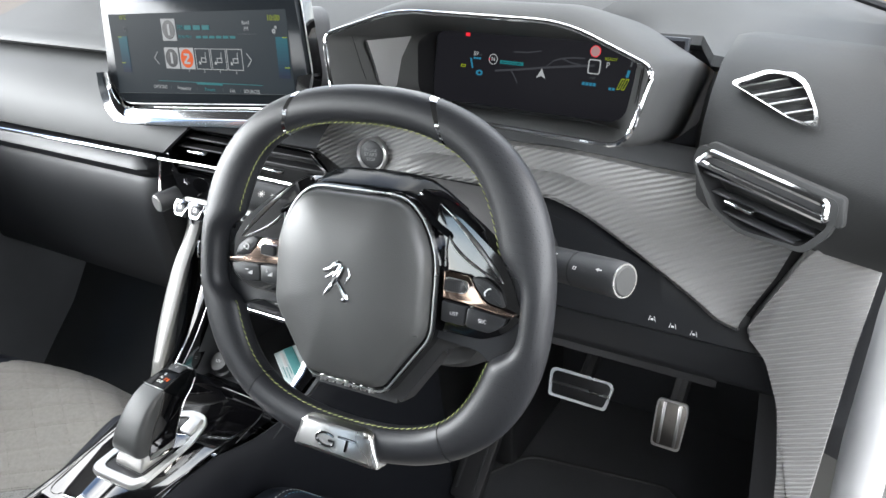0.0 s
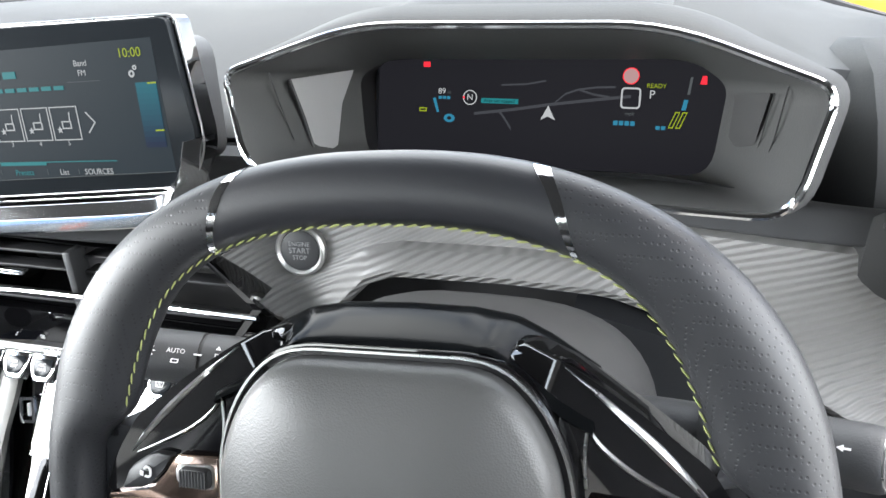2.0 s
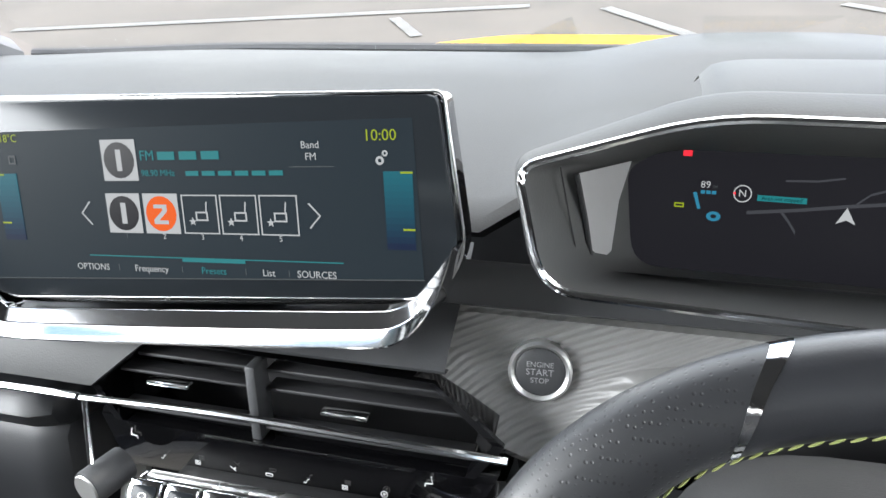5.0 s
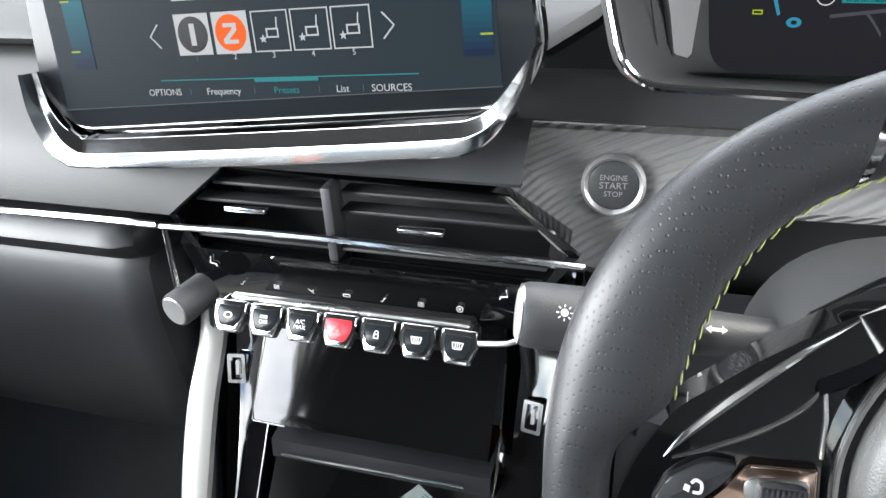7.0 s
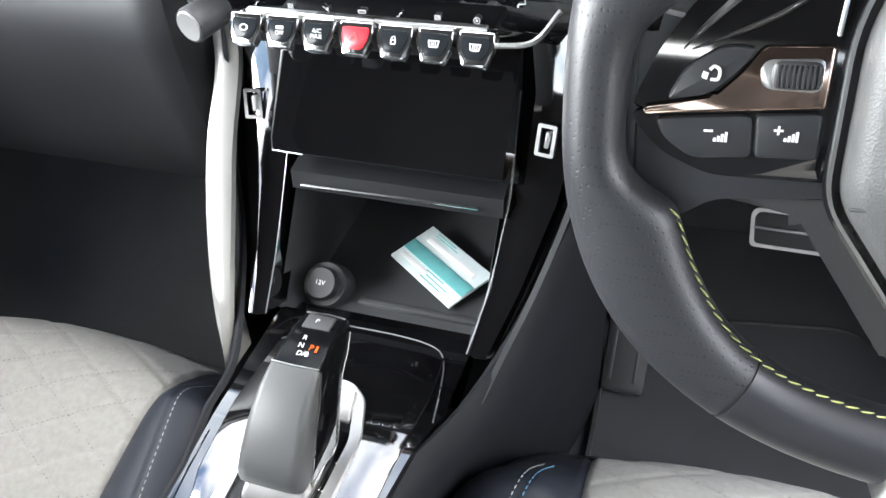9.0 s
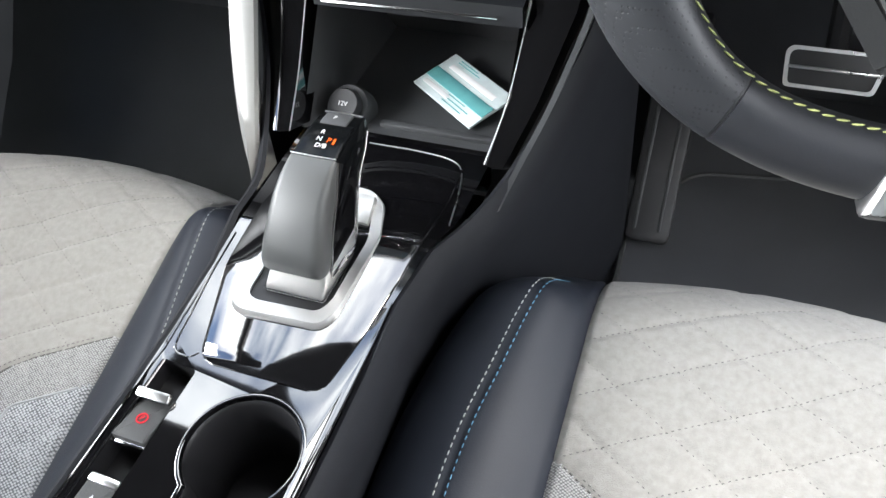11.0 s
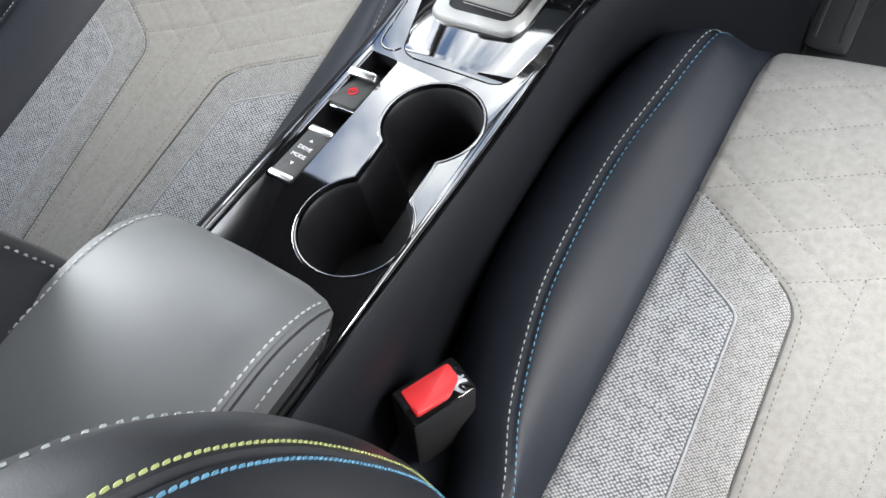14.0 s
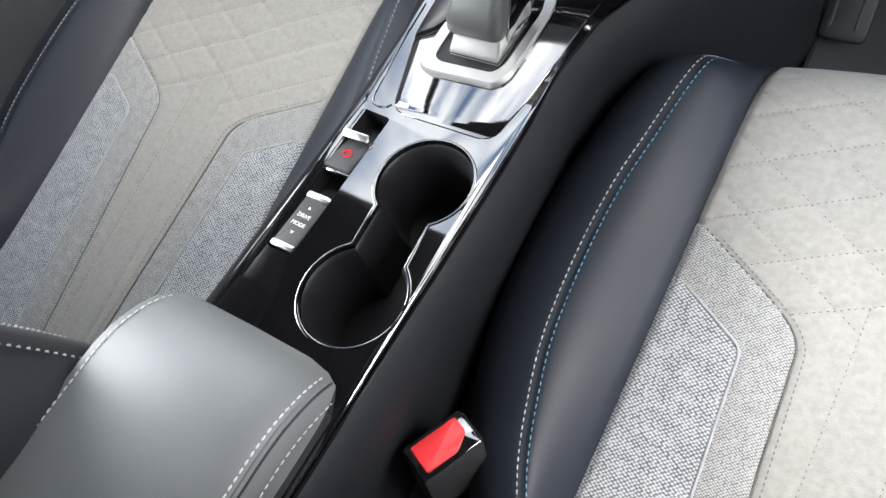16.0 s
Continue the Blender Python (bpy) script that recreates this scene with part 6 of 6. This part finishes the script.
UI_BLACK = material("unlit_black", (0.004, 0.004, 0.005), 0.3, blotch=0.0)
UI_BLACK.node_tree.nodes["Principled BSDF"].inputs["Specular IOR Level"].default_value = 0.06

console_switches()


def flat(name, poly, m, mat, parent, lift=0.0003):
    return part(name, prism(poly, lift, m), mat, parent, smooth=False)


def rect(cx, cy, w, h):
    return [(cx - w / 2, cy - h / 2), (cx + w / 2, cy - h / 2), (cx + w / 2, cy + h / 2), (cx - w / 2, cy + h / 2)]


def outline(name, cx, cy, w, h, t, m, mat, parent):
    return part(name, frame_ring(rect(cx, cy, w, h), rect(cx, cy, w - 2 * t, h - 2 * t), 0.0003, m), mat, parent, smooth=False)


def bars(cx, cy, w, h, n, m, mat, parent):
    """Unreadable writing as plain bars."""
    x = cx - w / 2
    step_w = w / n
    for k in range(n):
        flat("text_bar", rect(x + step_w * (k + 0.42), cy, step_w * 0.78, h), m, mat, parent)


BANDS = [glow("lit_band", (lerp(0.012, 0.004, k / 11), lerp(0.20, 0.02, k / 11), lerp(0.27, 0.075, k / 11)), 0.4) for k in range(12)]


def screen_page():
    m = M_SCR @ pose(0, 0, 0.0024)
    txt = lambda s, x, y, size, mat=UI_WHITE: writing(s, size, m @ pose(x, y, 0.0002), mat, scr)
    flat("lit_page", [(-0.170, -0.0558), (0.1595, -0.0455), (0.157, 0.0495), (-0.168, 0.0475)], M_SCR @ pose(0, 0, 0.0020), UI_PAGE, scr, 0.0002)
    # station tile and rows of presets
    def tile(x, y, size, back, disc, name):
        t = flat(name, rect(x, y, size, size), m, back, scr)
        part("disc", prism([(x + px, y + py) for px, py in ring_poly(size * 0.44)], 0.0005, m), disc, t, smooth=False)
        return t
    tile(-0.0475, 0.0275, 0.027, UI_WHITE, UI_BLACK, "station_tile")
    flat("text_bar", rect(-0.0475, 0.0275, 0.004, 0.014), m @ pose(0, 0, 0.0003), UI_WHITE, scr)
    tile(-0.049, -0.0076, 0.0265, UI_WHITE, UI_BLACK, "preset_tile")
    flat("text_bar", rect(-0.049, -0.0076, 0.004, 0.014), m @ pose(0, 0, 0.0003), UI_WHITE, scr)
    tile(-0.0197, -0.0076, 0.0265, UI_WHITE, UI_ORANGE, "preset_tile")
    flat("text_bar", [(-0.025, -0.0015), (-0.015, -0.0015), (-0.015, -0.006), (-0.0215, -0.012), (-0.0145, -0.012), (-0.0145, -0.0145), (-0.0255, -0.0145), (-0.0255, -0.0115), (-0.0185, -0.0055), (-0.0185, -0.004), (-0.025, -0.004)][::-1], m @ pose(0, 0, 0.0003), UI_WHITE, scr)
    for x, n in ((0.0098, "3"), (0.0382, "4"), (0.0665, "5")):
        outline("preset_tile", x, -0.0078, 0.0265, 0.0255, 0.0008, m, UI_WHITE, scr)
        outline("radio_icon", x + 0.001, -0.009, 0.009, 0.006, 0.001, m, UI_WHITE, scr)
        flat("radio_icon", [(x + 0.004, -0.006), (x + 0.0048, -0.006), (x + 0.0056, 0.0005), (x + 0.0048, 0.0005)], m, UI_WHITE, scr)
        flat("star_icon", [(x - 0.006 + r * math.cos(a), -0.0125 + r * math.sin(a)) for r, a in [((0.0028 if k % 2 == 0 else 0.0012), math.pi / 2 + k * math.pi / 5) for k in range(10)]], m @ pose(0, 0, 0.0002), UI_WHITE, scr)
        txt(n, x, -0.0228, 0.0052)
    txt("2", -0.0193, -0.0228, 0.0052)
    txt("1", -0.049, -0.0228, 0.0052, UI_GREY)
    for x, d in ((-0.0800, 1), (0.0912, -1)):
        for sy in (1, -1):
            flat("arrow", [(x - d * 0.004, -0.0078), (x - d * 0.0028, -0.0078), (x + d * 0.0044, -0.0078 + sy * 0.0076), (x + d * 0.0034, -0.0078 + sy * 0.0080)][::sy * d], m, UI_WHITE, scr)
    # titles
    writing("FM", 0.0092, m @ pose(-0.0315, 0.0300, 0.0002), UI_TEAL, scr, align="LEFT")
    bars(0.0065, 0.0300, 0.049, 0.0052, 3, m, UI_TEAL, scr)
    writing("98.90 MHz", 0.0058, m @ pose(-0.0315, 0.0188, 0.0002), UI_TEAL, scr, align="LEFT")
    bars(0.038, 0.0186, 0.072, 0.0030, 6, m, UI_TEAL, scr)
    txt("Band", 0.0914, 0.0352, 0.0062)
    txt("FM", 0.0914, 0.0282, 0.0062)
    flat("rule", rect(0.0914, 0.0222, 0.030, 0.0005), m, UI_GREY, scr)
    txt("10:00", 0.1367, 0.0400, 0.0094, UI_LIME)
    txt("18°C", -0.1375, 0.0430, 0.0075, UI_LIME)
    # tabs
    flat("rule", rect(0.013, -0.0370, 0.190, 0.0007), m, UI_TEAL, scr)
    flat("tab_mark", rect(0.0157, -0.0384, 0.047, 0.0022), m, UI_TEAL, scr)
    for s, x, mat in (("OPTIONS", -0.0805, UI_WHITE), ("Frequency", -0.033, UI_WHITE), ("Presets", 0.0152, UI_TEAL), ("List", 0.0556, UI_WHITE), ("SOURCES", 0.0892, UI_WHITE)):
        txt(s, x, -0.0452, 0.0064, mat)
    for x in (-0.059, -0.0088, 0.039, 0.070):
        flat("rule", rect(x, -0.0448, 0.0004, 0.004), m, UI_GREY, scr)
    # side columns
    for s in (1, -1):
        x = 0.1465 if s > 0 else -0.1440
        for k in range(12):
            flat("temperature_band", rect(x, 0.0172 - 0.0039 * k, 0.018, 0.0039), m @ pose(0, 0, -0.0001), BANDS[k], scr)
        for y in (0.0184, -0.0154):
            flat("mark", rect(x + s * 0.0055, y, 0.0076, 0.0012), m @ pose(0, 0, 0.0002), UI_LIME, scr)
    for dx, dy, r in ((0.0, 0.0, 0.0026), (0.0034, 0.0042, 0.0018)):
        part("fan_icon", frame_ring([(0.1358 + dx + a, 0.0255 + dy + b) for a, b in ring_poly(r)], [(0.1358 + dx + a, 0.0255 + dy + b) for a, b in ring_poly(r * 0.45)], 0.0003, m), UI_WHITE, scr, smooth=False)
    outline("seat_icon", -0.1365, 0.0285, 0.006, 0.006, 0.0012, m, UI_GREY, scr)
    # the lower edge of the lit area
    flat("rule", [(-0.172, -0.0560), (0.160, -0.0455), (0.160, -0.0461), (-0.172, -0.0566)][::-1], m, UI_GREY, scr)


screen_page()


def cluster_page():
    m = M_CLU @ pose(0, 0, -0.1582)
    txt = lambda s, x, y, size, mat=UI_WHITE: writing(s, size, m @ pose(x, y, 0.0002), mat, clu)
    flat("lit_page", rect(0.004, -0.002, 0.304, 0.094), M_CLU @ pose(0, 0, -0.1590), UI_DIAL, clu, 0.0005)
    flat("warning_light", rect(-0.1045, 0.0335, 0.006, 0.0042), m, LED_RED, clu)
    flat("warning_light", rect(0.0005, 0.0418, 0.0072, 0.0036), m, LED_RED, clu)
    flat("warning_light", [(0.1105, 0.0225), (0.1155, 0.0225), (0.115, 0.0285), (0.112, 0.0285)], m, LED_RED, clu)
    txt("89", -0.0905, 0.0122, 0.0068)
    txt("mi", -0.0842, 0.0115, 0.0034, UI_GREY)
    bars(-0.0880, 0.0072, 0.011, 0.0024, 3, m, UI_SKY, clu)
    flat("gauge", [(-0.0985, 0.0065), (-0.0960, 0.0070), (-0.0925, -0.0045), (-0.0945, -0.0050)][::-1], m, UI_SKY, clu)
    part("gauge_icon", frame_ring([(-0.0835 + a * 1.4, -0.0092 + b) for a, b in ring_poly(0.0034)], [(-0.0835 + a * 1.4, -0.0092 + b) for a, b in ring_poly(0.0014)], 0.0003, m), UI_SKY, clu, smooth=False)
    outline("lamp_icon", -0.107, -0.0030, 0.0066, 0.0032, 0.0009, m, UI_LIME, clu)
    part("compass", frame_ring([(-0.0661 + a, 0.0079 + b) for a, b in ring_poly(0.0060, 28)], [(-0.0661 + a, 0.0079 + b) for a, b in ring_poly(0.0052, 28)], 0.0003, m), UI_WHITE, clu, smooth=False)
    txt("N", -0.0661, 0.0079, 0.0070)
    flat("compass_mark", [(-0.0725, 0.0079), (-0.0706, 0.0066), (-0.0706, 0.0092)], m @ pose(0, 0, 0.0003), LED_RED, clu)
    flat("caption", rect(-0.041, 0.0058, 0.031, 0.0040), m, UI_TEAL, clu)
    writing("Area not mapped", 0.0036, m @ pose(-0.041, 0.0058, 0.0006), UI_BLACK, clu)
    road = lambda pts, w: part("map_road", grid([[m @ Vector((x, y - w, 0.0001)), m @ Vector((x, y + w, 0.0001))] for x, y in pts]), MAP_GREY, clu, smooth=False)
    road([(-0.0623, -0.0048), (-0.03, -0.0005), (0.0, 0.0044), (0.03, 0.0085), (0.062, 0.0125)], 0.0012)
    road([(-0.0411, -0.0019), (-0.036, -0.008), (-0.0305, -0.016)], 0.0014)
    road([(0.004, 0.006), (0.012, 0.013), (0.022, 0.0165), (0.036, 0.0185), (0.05, 0.019)], 0.0008)
    road([(0.022, 0.0165), (0.034, 0.013), (0.046, 0.0115)], 0.0008)
    road([(-0.04, 0.0185), (-0.02, 0.0195), (-0.004, 0.0225)], 0.0007)
    flat("arrow", [(-0.0009, 0.0035), (0.0050, -0.0075), (-0.0009, -0.0048), (-0.0068, -0.0075)][::-1], m @ pose(0, 0, 0.0003), UI_WHITE, clu)
    flat("speed_sign", [(0.0609 + a, 0.0275 + b) for a, b in ring_poly(0.0056)], m, UI_PINK, clu)
    part("speed_sign_edge", frame_ring([(0.0609 + a, 0.0275 + b) for a, b in ring_poly(0.0062)], [(0.0609 + a, 0.0275 + b) for a, b in ring_poly(0.0055)], 0.0004, m), LED_RED, clu, smooth=False)
    part("speed_box", frame_ring(round_poly(rect(0.0618, 0.0112, 0.0148, 0.0158), 0.003, 3), round_poly(rect(0.0618, 0.0112, 0.0122, 0.0132), 0.002, 3), 0.0004, m), UI_WHITE, clu, smooth=False)
    txt("mph", 0.0618, -0.0004, 0.0040, UI_GREY)
    bars(0.0585, -0.0076, 0.017, 0.0034, 4, m, UI_SKY, clu)
    txt("READY", 0.0800, 0.0205, 0.0046, UI_LIME)
    txt("P", 0.0773, 0.0140, 0.0088)
    flat("power_bar", [(0.1022, 0.0150), (0.1042, 0.0150), (0.1055, 0.0275), (0.1038, 0.0275)], m, UI_GREY, clu)
    flat("power_bar", [(0.0990, 0.0035), (0.1022, 0.0035), (0.1034, 0.0112), (0.1004, 0.0112)], m, UI_SKY, clu)
    for dx in (0.0, 0.0052):
        part("charge_bar", frame_ring([(0.0905 + dx, -0.0100), (0.0940 + dx, -0.0100), (0.0985 + dx, 0.0022), (0.0950 + dx, 0.0022)], [(0.0914 + dx, -0.0091), (0.0934 + dx, -0.0091), (0.0976 + dx, 0.0013), (0.0956 + dx, 0.0013)], 0.0003, m), UI_LIME, clu, smooth=False)
    bars(0.0855, -0.0100, 0.008, 0.0028, 2, m, UI_SKY, clu)


MAP_GREY = glow("map_grey", (0.09, 0.095, 0.11), 0.4)
cluster_page()


# ---- markings on keys, stalks, lever and wheel ----
def markings():
    # sensor signs above the toggle keys
    m0 = facing(0, 0.8487, 0.645, 2)
    for k, x in enumerate([-0.099 + 0.0292 * i for i in range(7)]):
        m = m0 @ pose(x, 0, 0.0012)
        if k in (0, 4):
            part("sign", sweep([m @ Vector(p) for p in smooth_curve([(-0.0022, -0.0012, 0), (-0.0006, -0.0016, 0), (0.0008, 0.0010, 0), (0.0022, 0.0014, 0)], 3)], 0.0004, 5), INK, ctl)
        elif k in (2,):
            flat("sign", [(-0.0025, 0.0016), (-0.0018, 0.0018), (0.0026, -0.0016), (0.0019, -0.0018)][::-1], m, INK, ctl)
            flat("sign", [(0.0, -0.0002), (0.0022, 0.0016), (0.0022, 0.0)], m, INK, ctl)
        elif k == 6:
            part("sign", frame_ring(ring_poly(0.0026, 14), ring_poly(0.0020, 14), 0.0003, m), INK, ctl, smooth=False)
            flat("sign", ring_poly(0.0010, 10), m, INK, ctl)
        elif k in (1, 5):
            for dx in (-0.0012, 0.0012):
                for dy in (-0.0010, 0.0010):
                    outline("sign", dx, dy, 0.0020, 0.0016, 0.0004, m, INK, ctl)
        else:
            part("sign", frame_ring(round_poly(rect(0, 0, 0.006, 0.0026), 0.001, 3), round_poly(rect(0, -0.0002, 0.0048, 0.0014), 0.0006, 3), 0.0003, m), INK, ctl, smooth=False)
    # key signs
    for k in range(7):
        m = pose(-0.0825 + k * 0.0285, 0.806, 0.6425, 52, 0, 0) @ pose(0, 0.001, 0.0089)
        if k == 2:
            writing("A/C", 0.0042, m @ pose(0, 0.0018, 0), INK, ctl)
            writing("MAX", 0.0042, m @ pose(0, -0.0020, 0), INK, ctl)
        elif k == 1:
            writing("OFF", 0.0040, m @ pose(0, -0.0018, 0), INK, ctl)
            bars(0, 0.002, 0.006, 0.0022, 3, m, INK, ctl)
        elif k == 3:
            part("sign", frame_ring([(-0.0034, -0.0024), (0.0034, -0.0024), (0, 0.0034)], [(-0.0021, -0.0016), (0.0021, -0.0016), (0, 0.0020)], 0.0003, m), UI_PINK, ctl, smooth=False)
        elif k == 4:
            outline("sign", 0, -0.0010, 0.0036, 0.0032, 0.0006, m, INK, ctl)
            part("sign", frame_ring(ring_poly(0.0015, 10), ring_poly(0.0010, 10), 0.0003, m @ pose(0, 0.0015, 0)), INK, ctl, smooth=False)
        elif k in (5, 6):
            part("sign", frame_ring([(-0.0040, 0.0024), (-0.0030, -0.0022), (0.0030, -0.0022), (0.0040, 0.0024)][::-1], [(-0.0032, 0.0018), (-0.0024, -0.0016), (0.0024, -0.0016), (0.0032, 0.0018)][::-1], 0.0003, m), INK, ctl, smooth=False)
            for dx in (-0.0014, 0, 0.0014):
                flat("sign", rect(dx, -0.0004, 0.0005, 0.0042), m, INK, ctl)
        else:
            part("sign", frame_ring([(a * 1.4, b) for a, b in ring_poly(0.0024, 14)], [(a * 1.4, b) for a, b in ring_poly(0.0017, 14)], 0.0003, m), INK, ctl, smooth=False)
    for x, d in ((-0.123, 1), (0.108, -1)):
        m = facing(x, 0.850, 0.660, 5)
        part("seat_sign", sweep([m @ Vector(p) for p in ((-0.0018 * d, 0.0042, 0.001), (-0.0026 * d, -0.0010, 0.001), (0.0022 * d, -0.0016, 0.001), (0.0026 * d, -0.0036, 0.001))], 0.0006, 5), INK, ctl)
    # start button
    for s, y, z in (("ENGINE", 0.0055, 0.0052), ("START", 0.0, 0.0064), ("STOP", -0.0058, 0.0052)):
        writing(s, z, M_START @ pose(0, y, 0.0054), FAINT, start)
    # light stalk: signs on the side that faces up and back
    st = [o for o in scene.objects if o.name == "light_stalk"][0]
    sa, sb = Vector((0.290, 0.748, 0.718)), Vector((0.150, 0.713, 0.739))
    axis = (sa - sb).normalized()
    face = Vector((0, -0.74, 0.67))
    face = (face - axis * face.dot(axis)).normalized()
    upw = face.cross(axis)
    on = lambda t, r, k=1.0: Matrix.Translation(sb.lerp(sa, t) + face * r) @ Matrix((axis, upw, face)).transposed().to_4x4() @ Matrix.Scale(k, 4)
    m = on(0.125, 0.0165, 0.72)
    for k in range(8):
        a = k * math.pi / 4
        flat("sign", [(0.0036 * math.cos(a + 0.12), 0.0036 * math.sin(a + 0.12)), (0.0054 * math.cos(a + 0.08), 0.0054 * math.sin(a + 0.08)), (0.0054 * math.cos(a - 0.08), 0.0054 * math.sin(a - 0.08)), (0.0036 * math.cos(a - 0.12), 0.0036 * math.sin(a - 0.12))][::-1], m, INK, st)
    flat("sign", ring_poly(0.0026, 12), m, INK, st)
    writing("AUTO", 0.0040, on(0.235, 0.0165) @ pose(0, 0.001, 0), INK, st)
    outline("sign", 0, 0, 0.0044, 0.0026, 0.0005, on(0.235, 0.0163) @ pose(0, -0.0048, -0.0006, -18), INK, st)
    flat("sign", rect(0.0, 0, 0.0048, 0.0010), on(0.325, 0.0163), INK, st)
    for sy in (1, -1):
        flat("sign", [(-0.0015, sy * 0.0040), (0.0015, sy * 0.0040), (0, sy * 0.0062)][::sy], on(0.405, 0.0163), INK, st)
    outline("sign", 0, 0, 0.0034, 0.0034, 0.0006, on(0.405, 0.0163), INK, st)
    flat("sign", [(-0.006, 0), (-0.003, 0.0022), (-0.003, 0.001), (0.003, 0.001), (0.003, 0.0022), (0.006, 0), (0.003, -0.0022), (0.003, -0.001), (-0.003, -0.001), (-0.003, -0.0022)][::-1], on(0.61, 0.0142, 0.85), INK, st)
    wst = [o for o in scene.objects if o.name == "wiper_stalk"][0]
    wa, wb = Vector((0.425, 0.752, 0.717)), Vector((0.560, 0.698, 0.744))
    axis = (wb - wa).normalized()
    face = Vector((0, -0.74, 0.67))
    face = (face - axis * face.dot(axis)).normalized()
    upw = face.cross(axis)
    onw = lambda t, lift: Matrix.Translation(wa.lerp(wb, t) + face * lift) @ Matrix((axis, upw, face)).transposed().to_4x4()
    flat("sign", [(-0.0030, 0.0), (0.0, 0.0016), (0.0, 0.0005), (0.0030, 0.0005), (0.0030, -0.0005), (0.0, -0.0005), (0.0, -0.0016)][::-1], onw(0.90, 0.0156), INK, wst)
    outline("sign", 0, 0, 0.0034, 0.0028, 0.0005, onw(0.73, 0.0156) @ pose(0, -0.003, -0.0004), INK, wst)
    for k in range(3):
        flat("sign", rect(0, 0.0050 - 0.0046 * k, 0.0022, 0.0012), onw(0.56, 0.0154) @ pose(0, 0, -0.0006 * abs(k - 1)), INK, wst)
    # lever
    m = pose(0.006, 0.6765, 0.4952, -4, 0, 0)
    writing("P", 0.0052, m @ pose(-0.001, 0.0, 0.0002), INK, lev)
    m = pose(0.006, 0.654, 0.4940, 6, 0, 0)
    writing("R", 0.0056, m @ pose(-0.003, 0.0065, 0), INK, lev)
    writing("N", 0.0056, m @ pose(-0.003, 0.0, 0), INK, lev)
    writing("D/B", 0.0056, m @ pose(0.001, -0.0065, 0.0003), INK, lev)
    writing("P", 0.0066, m @ pose(0.005, -0.0008, 0.0003), LED_AMBER, lev)
    flat("led", rect(0.009, -0.001, 0.0016, 0.005), m, LED_AMBER, lev)
    # wheel buttons
    txt = lambda s, x, y: writing(s, 0.0042, M_WH @ pose(x, y, 0.0030), INK, wheel)
    txt("LIST", 0.0965, -0.0135)
    txt("SRC", 0.1215, -0.0150)
    for x, y, plus in ((-0.0965, -0.0125, True), (-0.1205, -0.0140, False)):
        m = M_WH @ pose(x, y, 0.0027) @ Matrix.Scale(0.8, 4)
        for k in range(4):
            flat("sign", rect(0.0010 + 0.0016 * k, -0.0022 + 0.0005 * k, 0.0012, 0.0016 + 0.0010 * k), m, INK, wheel)
        flat("sign", rect(-0.0022, 0.0018, 0.0040, 0.0010), m, INK, wheel)
        if plus:
            flat("sign", rect(-0.0022, 0.0018, 0.0010, 0.0040), m, INK, wheel)
    m = M_WH @ pose(0.124, 0.0085, 0.0034)
    part("sign", sweep([m @ Vector(p) for p in smooth_curve([(-0.0018, -0.0032, 0), (-0.0024, -0.001, 0), (0.0002, 0.0022, 0), (0.0026, 0.0030, 0)], 4)], 0.0006, 6), INK, wheel)
    m = M_WH @ pose(-0.124, 0.0085, 0.0034) @ Matrix.Scale(0.8, 4)
    part("sign", sweep([m @ Vector(p) for p in smooth_curve([(0.0004, -0.0028, 0), (0.0036, -0.0026, 0), (0.0040, 0.0014, 0), (0.0016, 0.0030, 0), (-0.0002, 0.0014, 0)], 4)], 0.0006, 6), INK, wheel)
    flat("sign", [(-0.0036, -0.0020), (-0.0012, -0.0030), (-0.0006, 0.0), (-0.0030, 0.0008)], m, INK, wheel)
    # raised maker's lettering strip, as plain bars, and the trim badge
    for k in range(7):
        part("text_bar", box((lerp(-0.0255, 0.0255, k / 6), -0.0925, 0.0040), (0.0056, 0.0052, 0.004), 0.001, M_WH), SATIN, wheel)
    m = M_WH @ pose(0.001, -0.1400, 0.0195)
    g = [(0.0105 * math.cos(a) - 0.009, 0.0058 * math.sin(a)) for a in [lerp(0.7, 5.6, k / 14) for k in range(15)]]
    part("badge_sign", sweep([m @ Vector((x, y, 0)) for x, y in g] + [m @ Vector((0.0, -0.0005, 0)), m @ Vector((-0.006, -0.0005, 0))], 0.0011, 6), GLOSS, wheel)
    part("badge_sign", sweep([m @ Vector((0.004, 0.0055, 0)), m @ Vector((0.022, 0.0055, 0))], 0.0011, 6), GLOSS, wheel)
    part("badge_sign", sweep([m @ Vector((0.0135, 0.0055, 0)), m @ Vector((0.0115, -0.0055, 0))], 0.0011, 6), GLOSS, wheel)
    # knee panel signs
    for k, x in enumerate((0.545, 0.566, 0.587)):
        m = facing(x, 0.8455, 0.6235 - 0.003 * k, 4) @ Matrix.Scale(0.72, 4)
        for sx in (1, -1):
            flat("sign", [(sx * 0.0022, 0.004), (sx * 0.0032, 0.004), (sx * 0.0052, -0.0035), (sx * 0.0042, -0.0035)][::-sx], m, INK, dash)
        flat("sign", rect(0, -0.001, 0.004, 0.003), m, INK, dash)
    writing("12V", 0.0062, M_SOCK @ pose(0, 0, 0.0135), INK, sock)


markings()
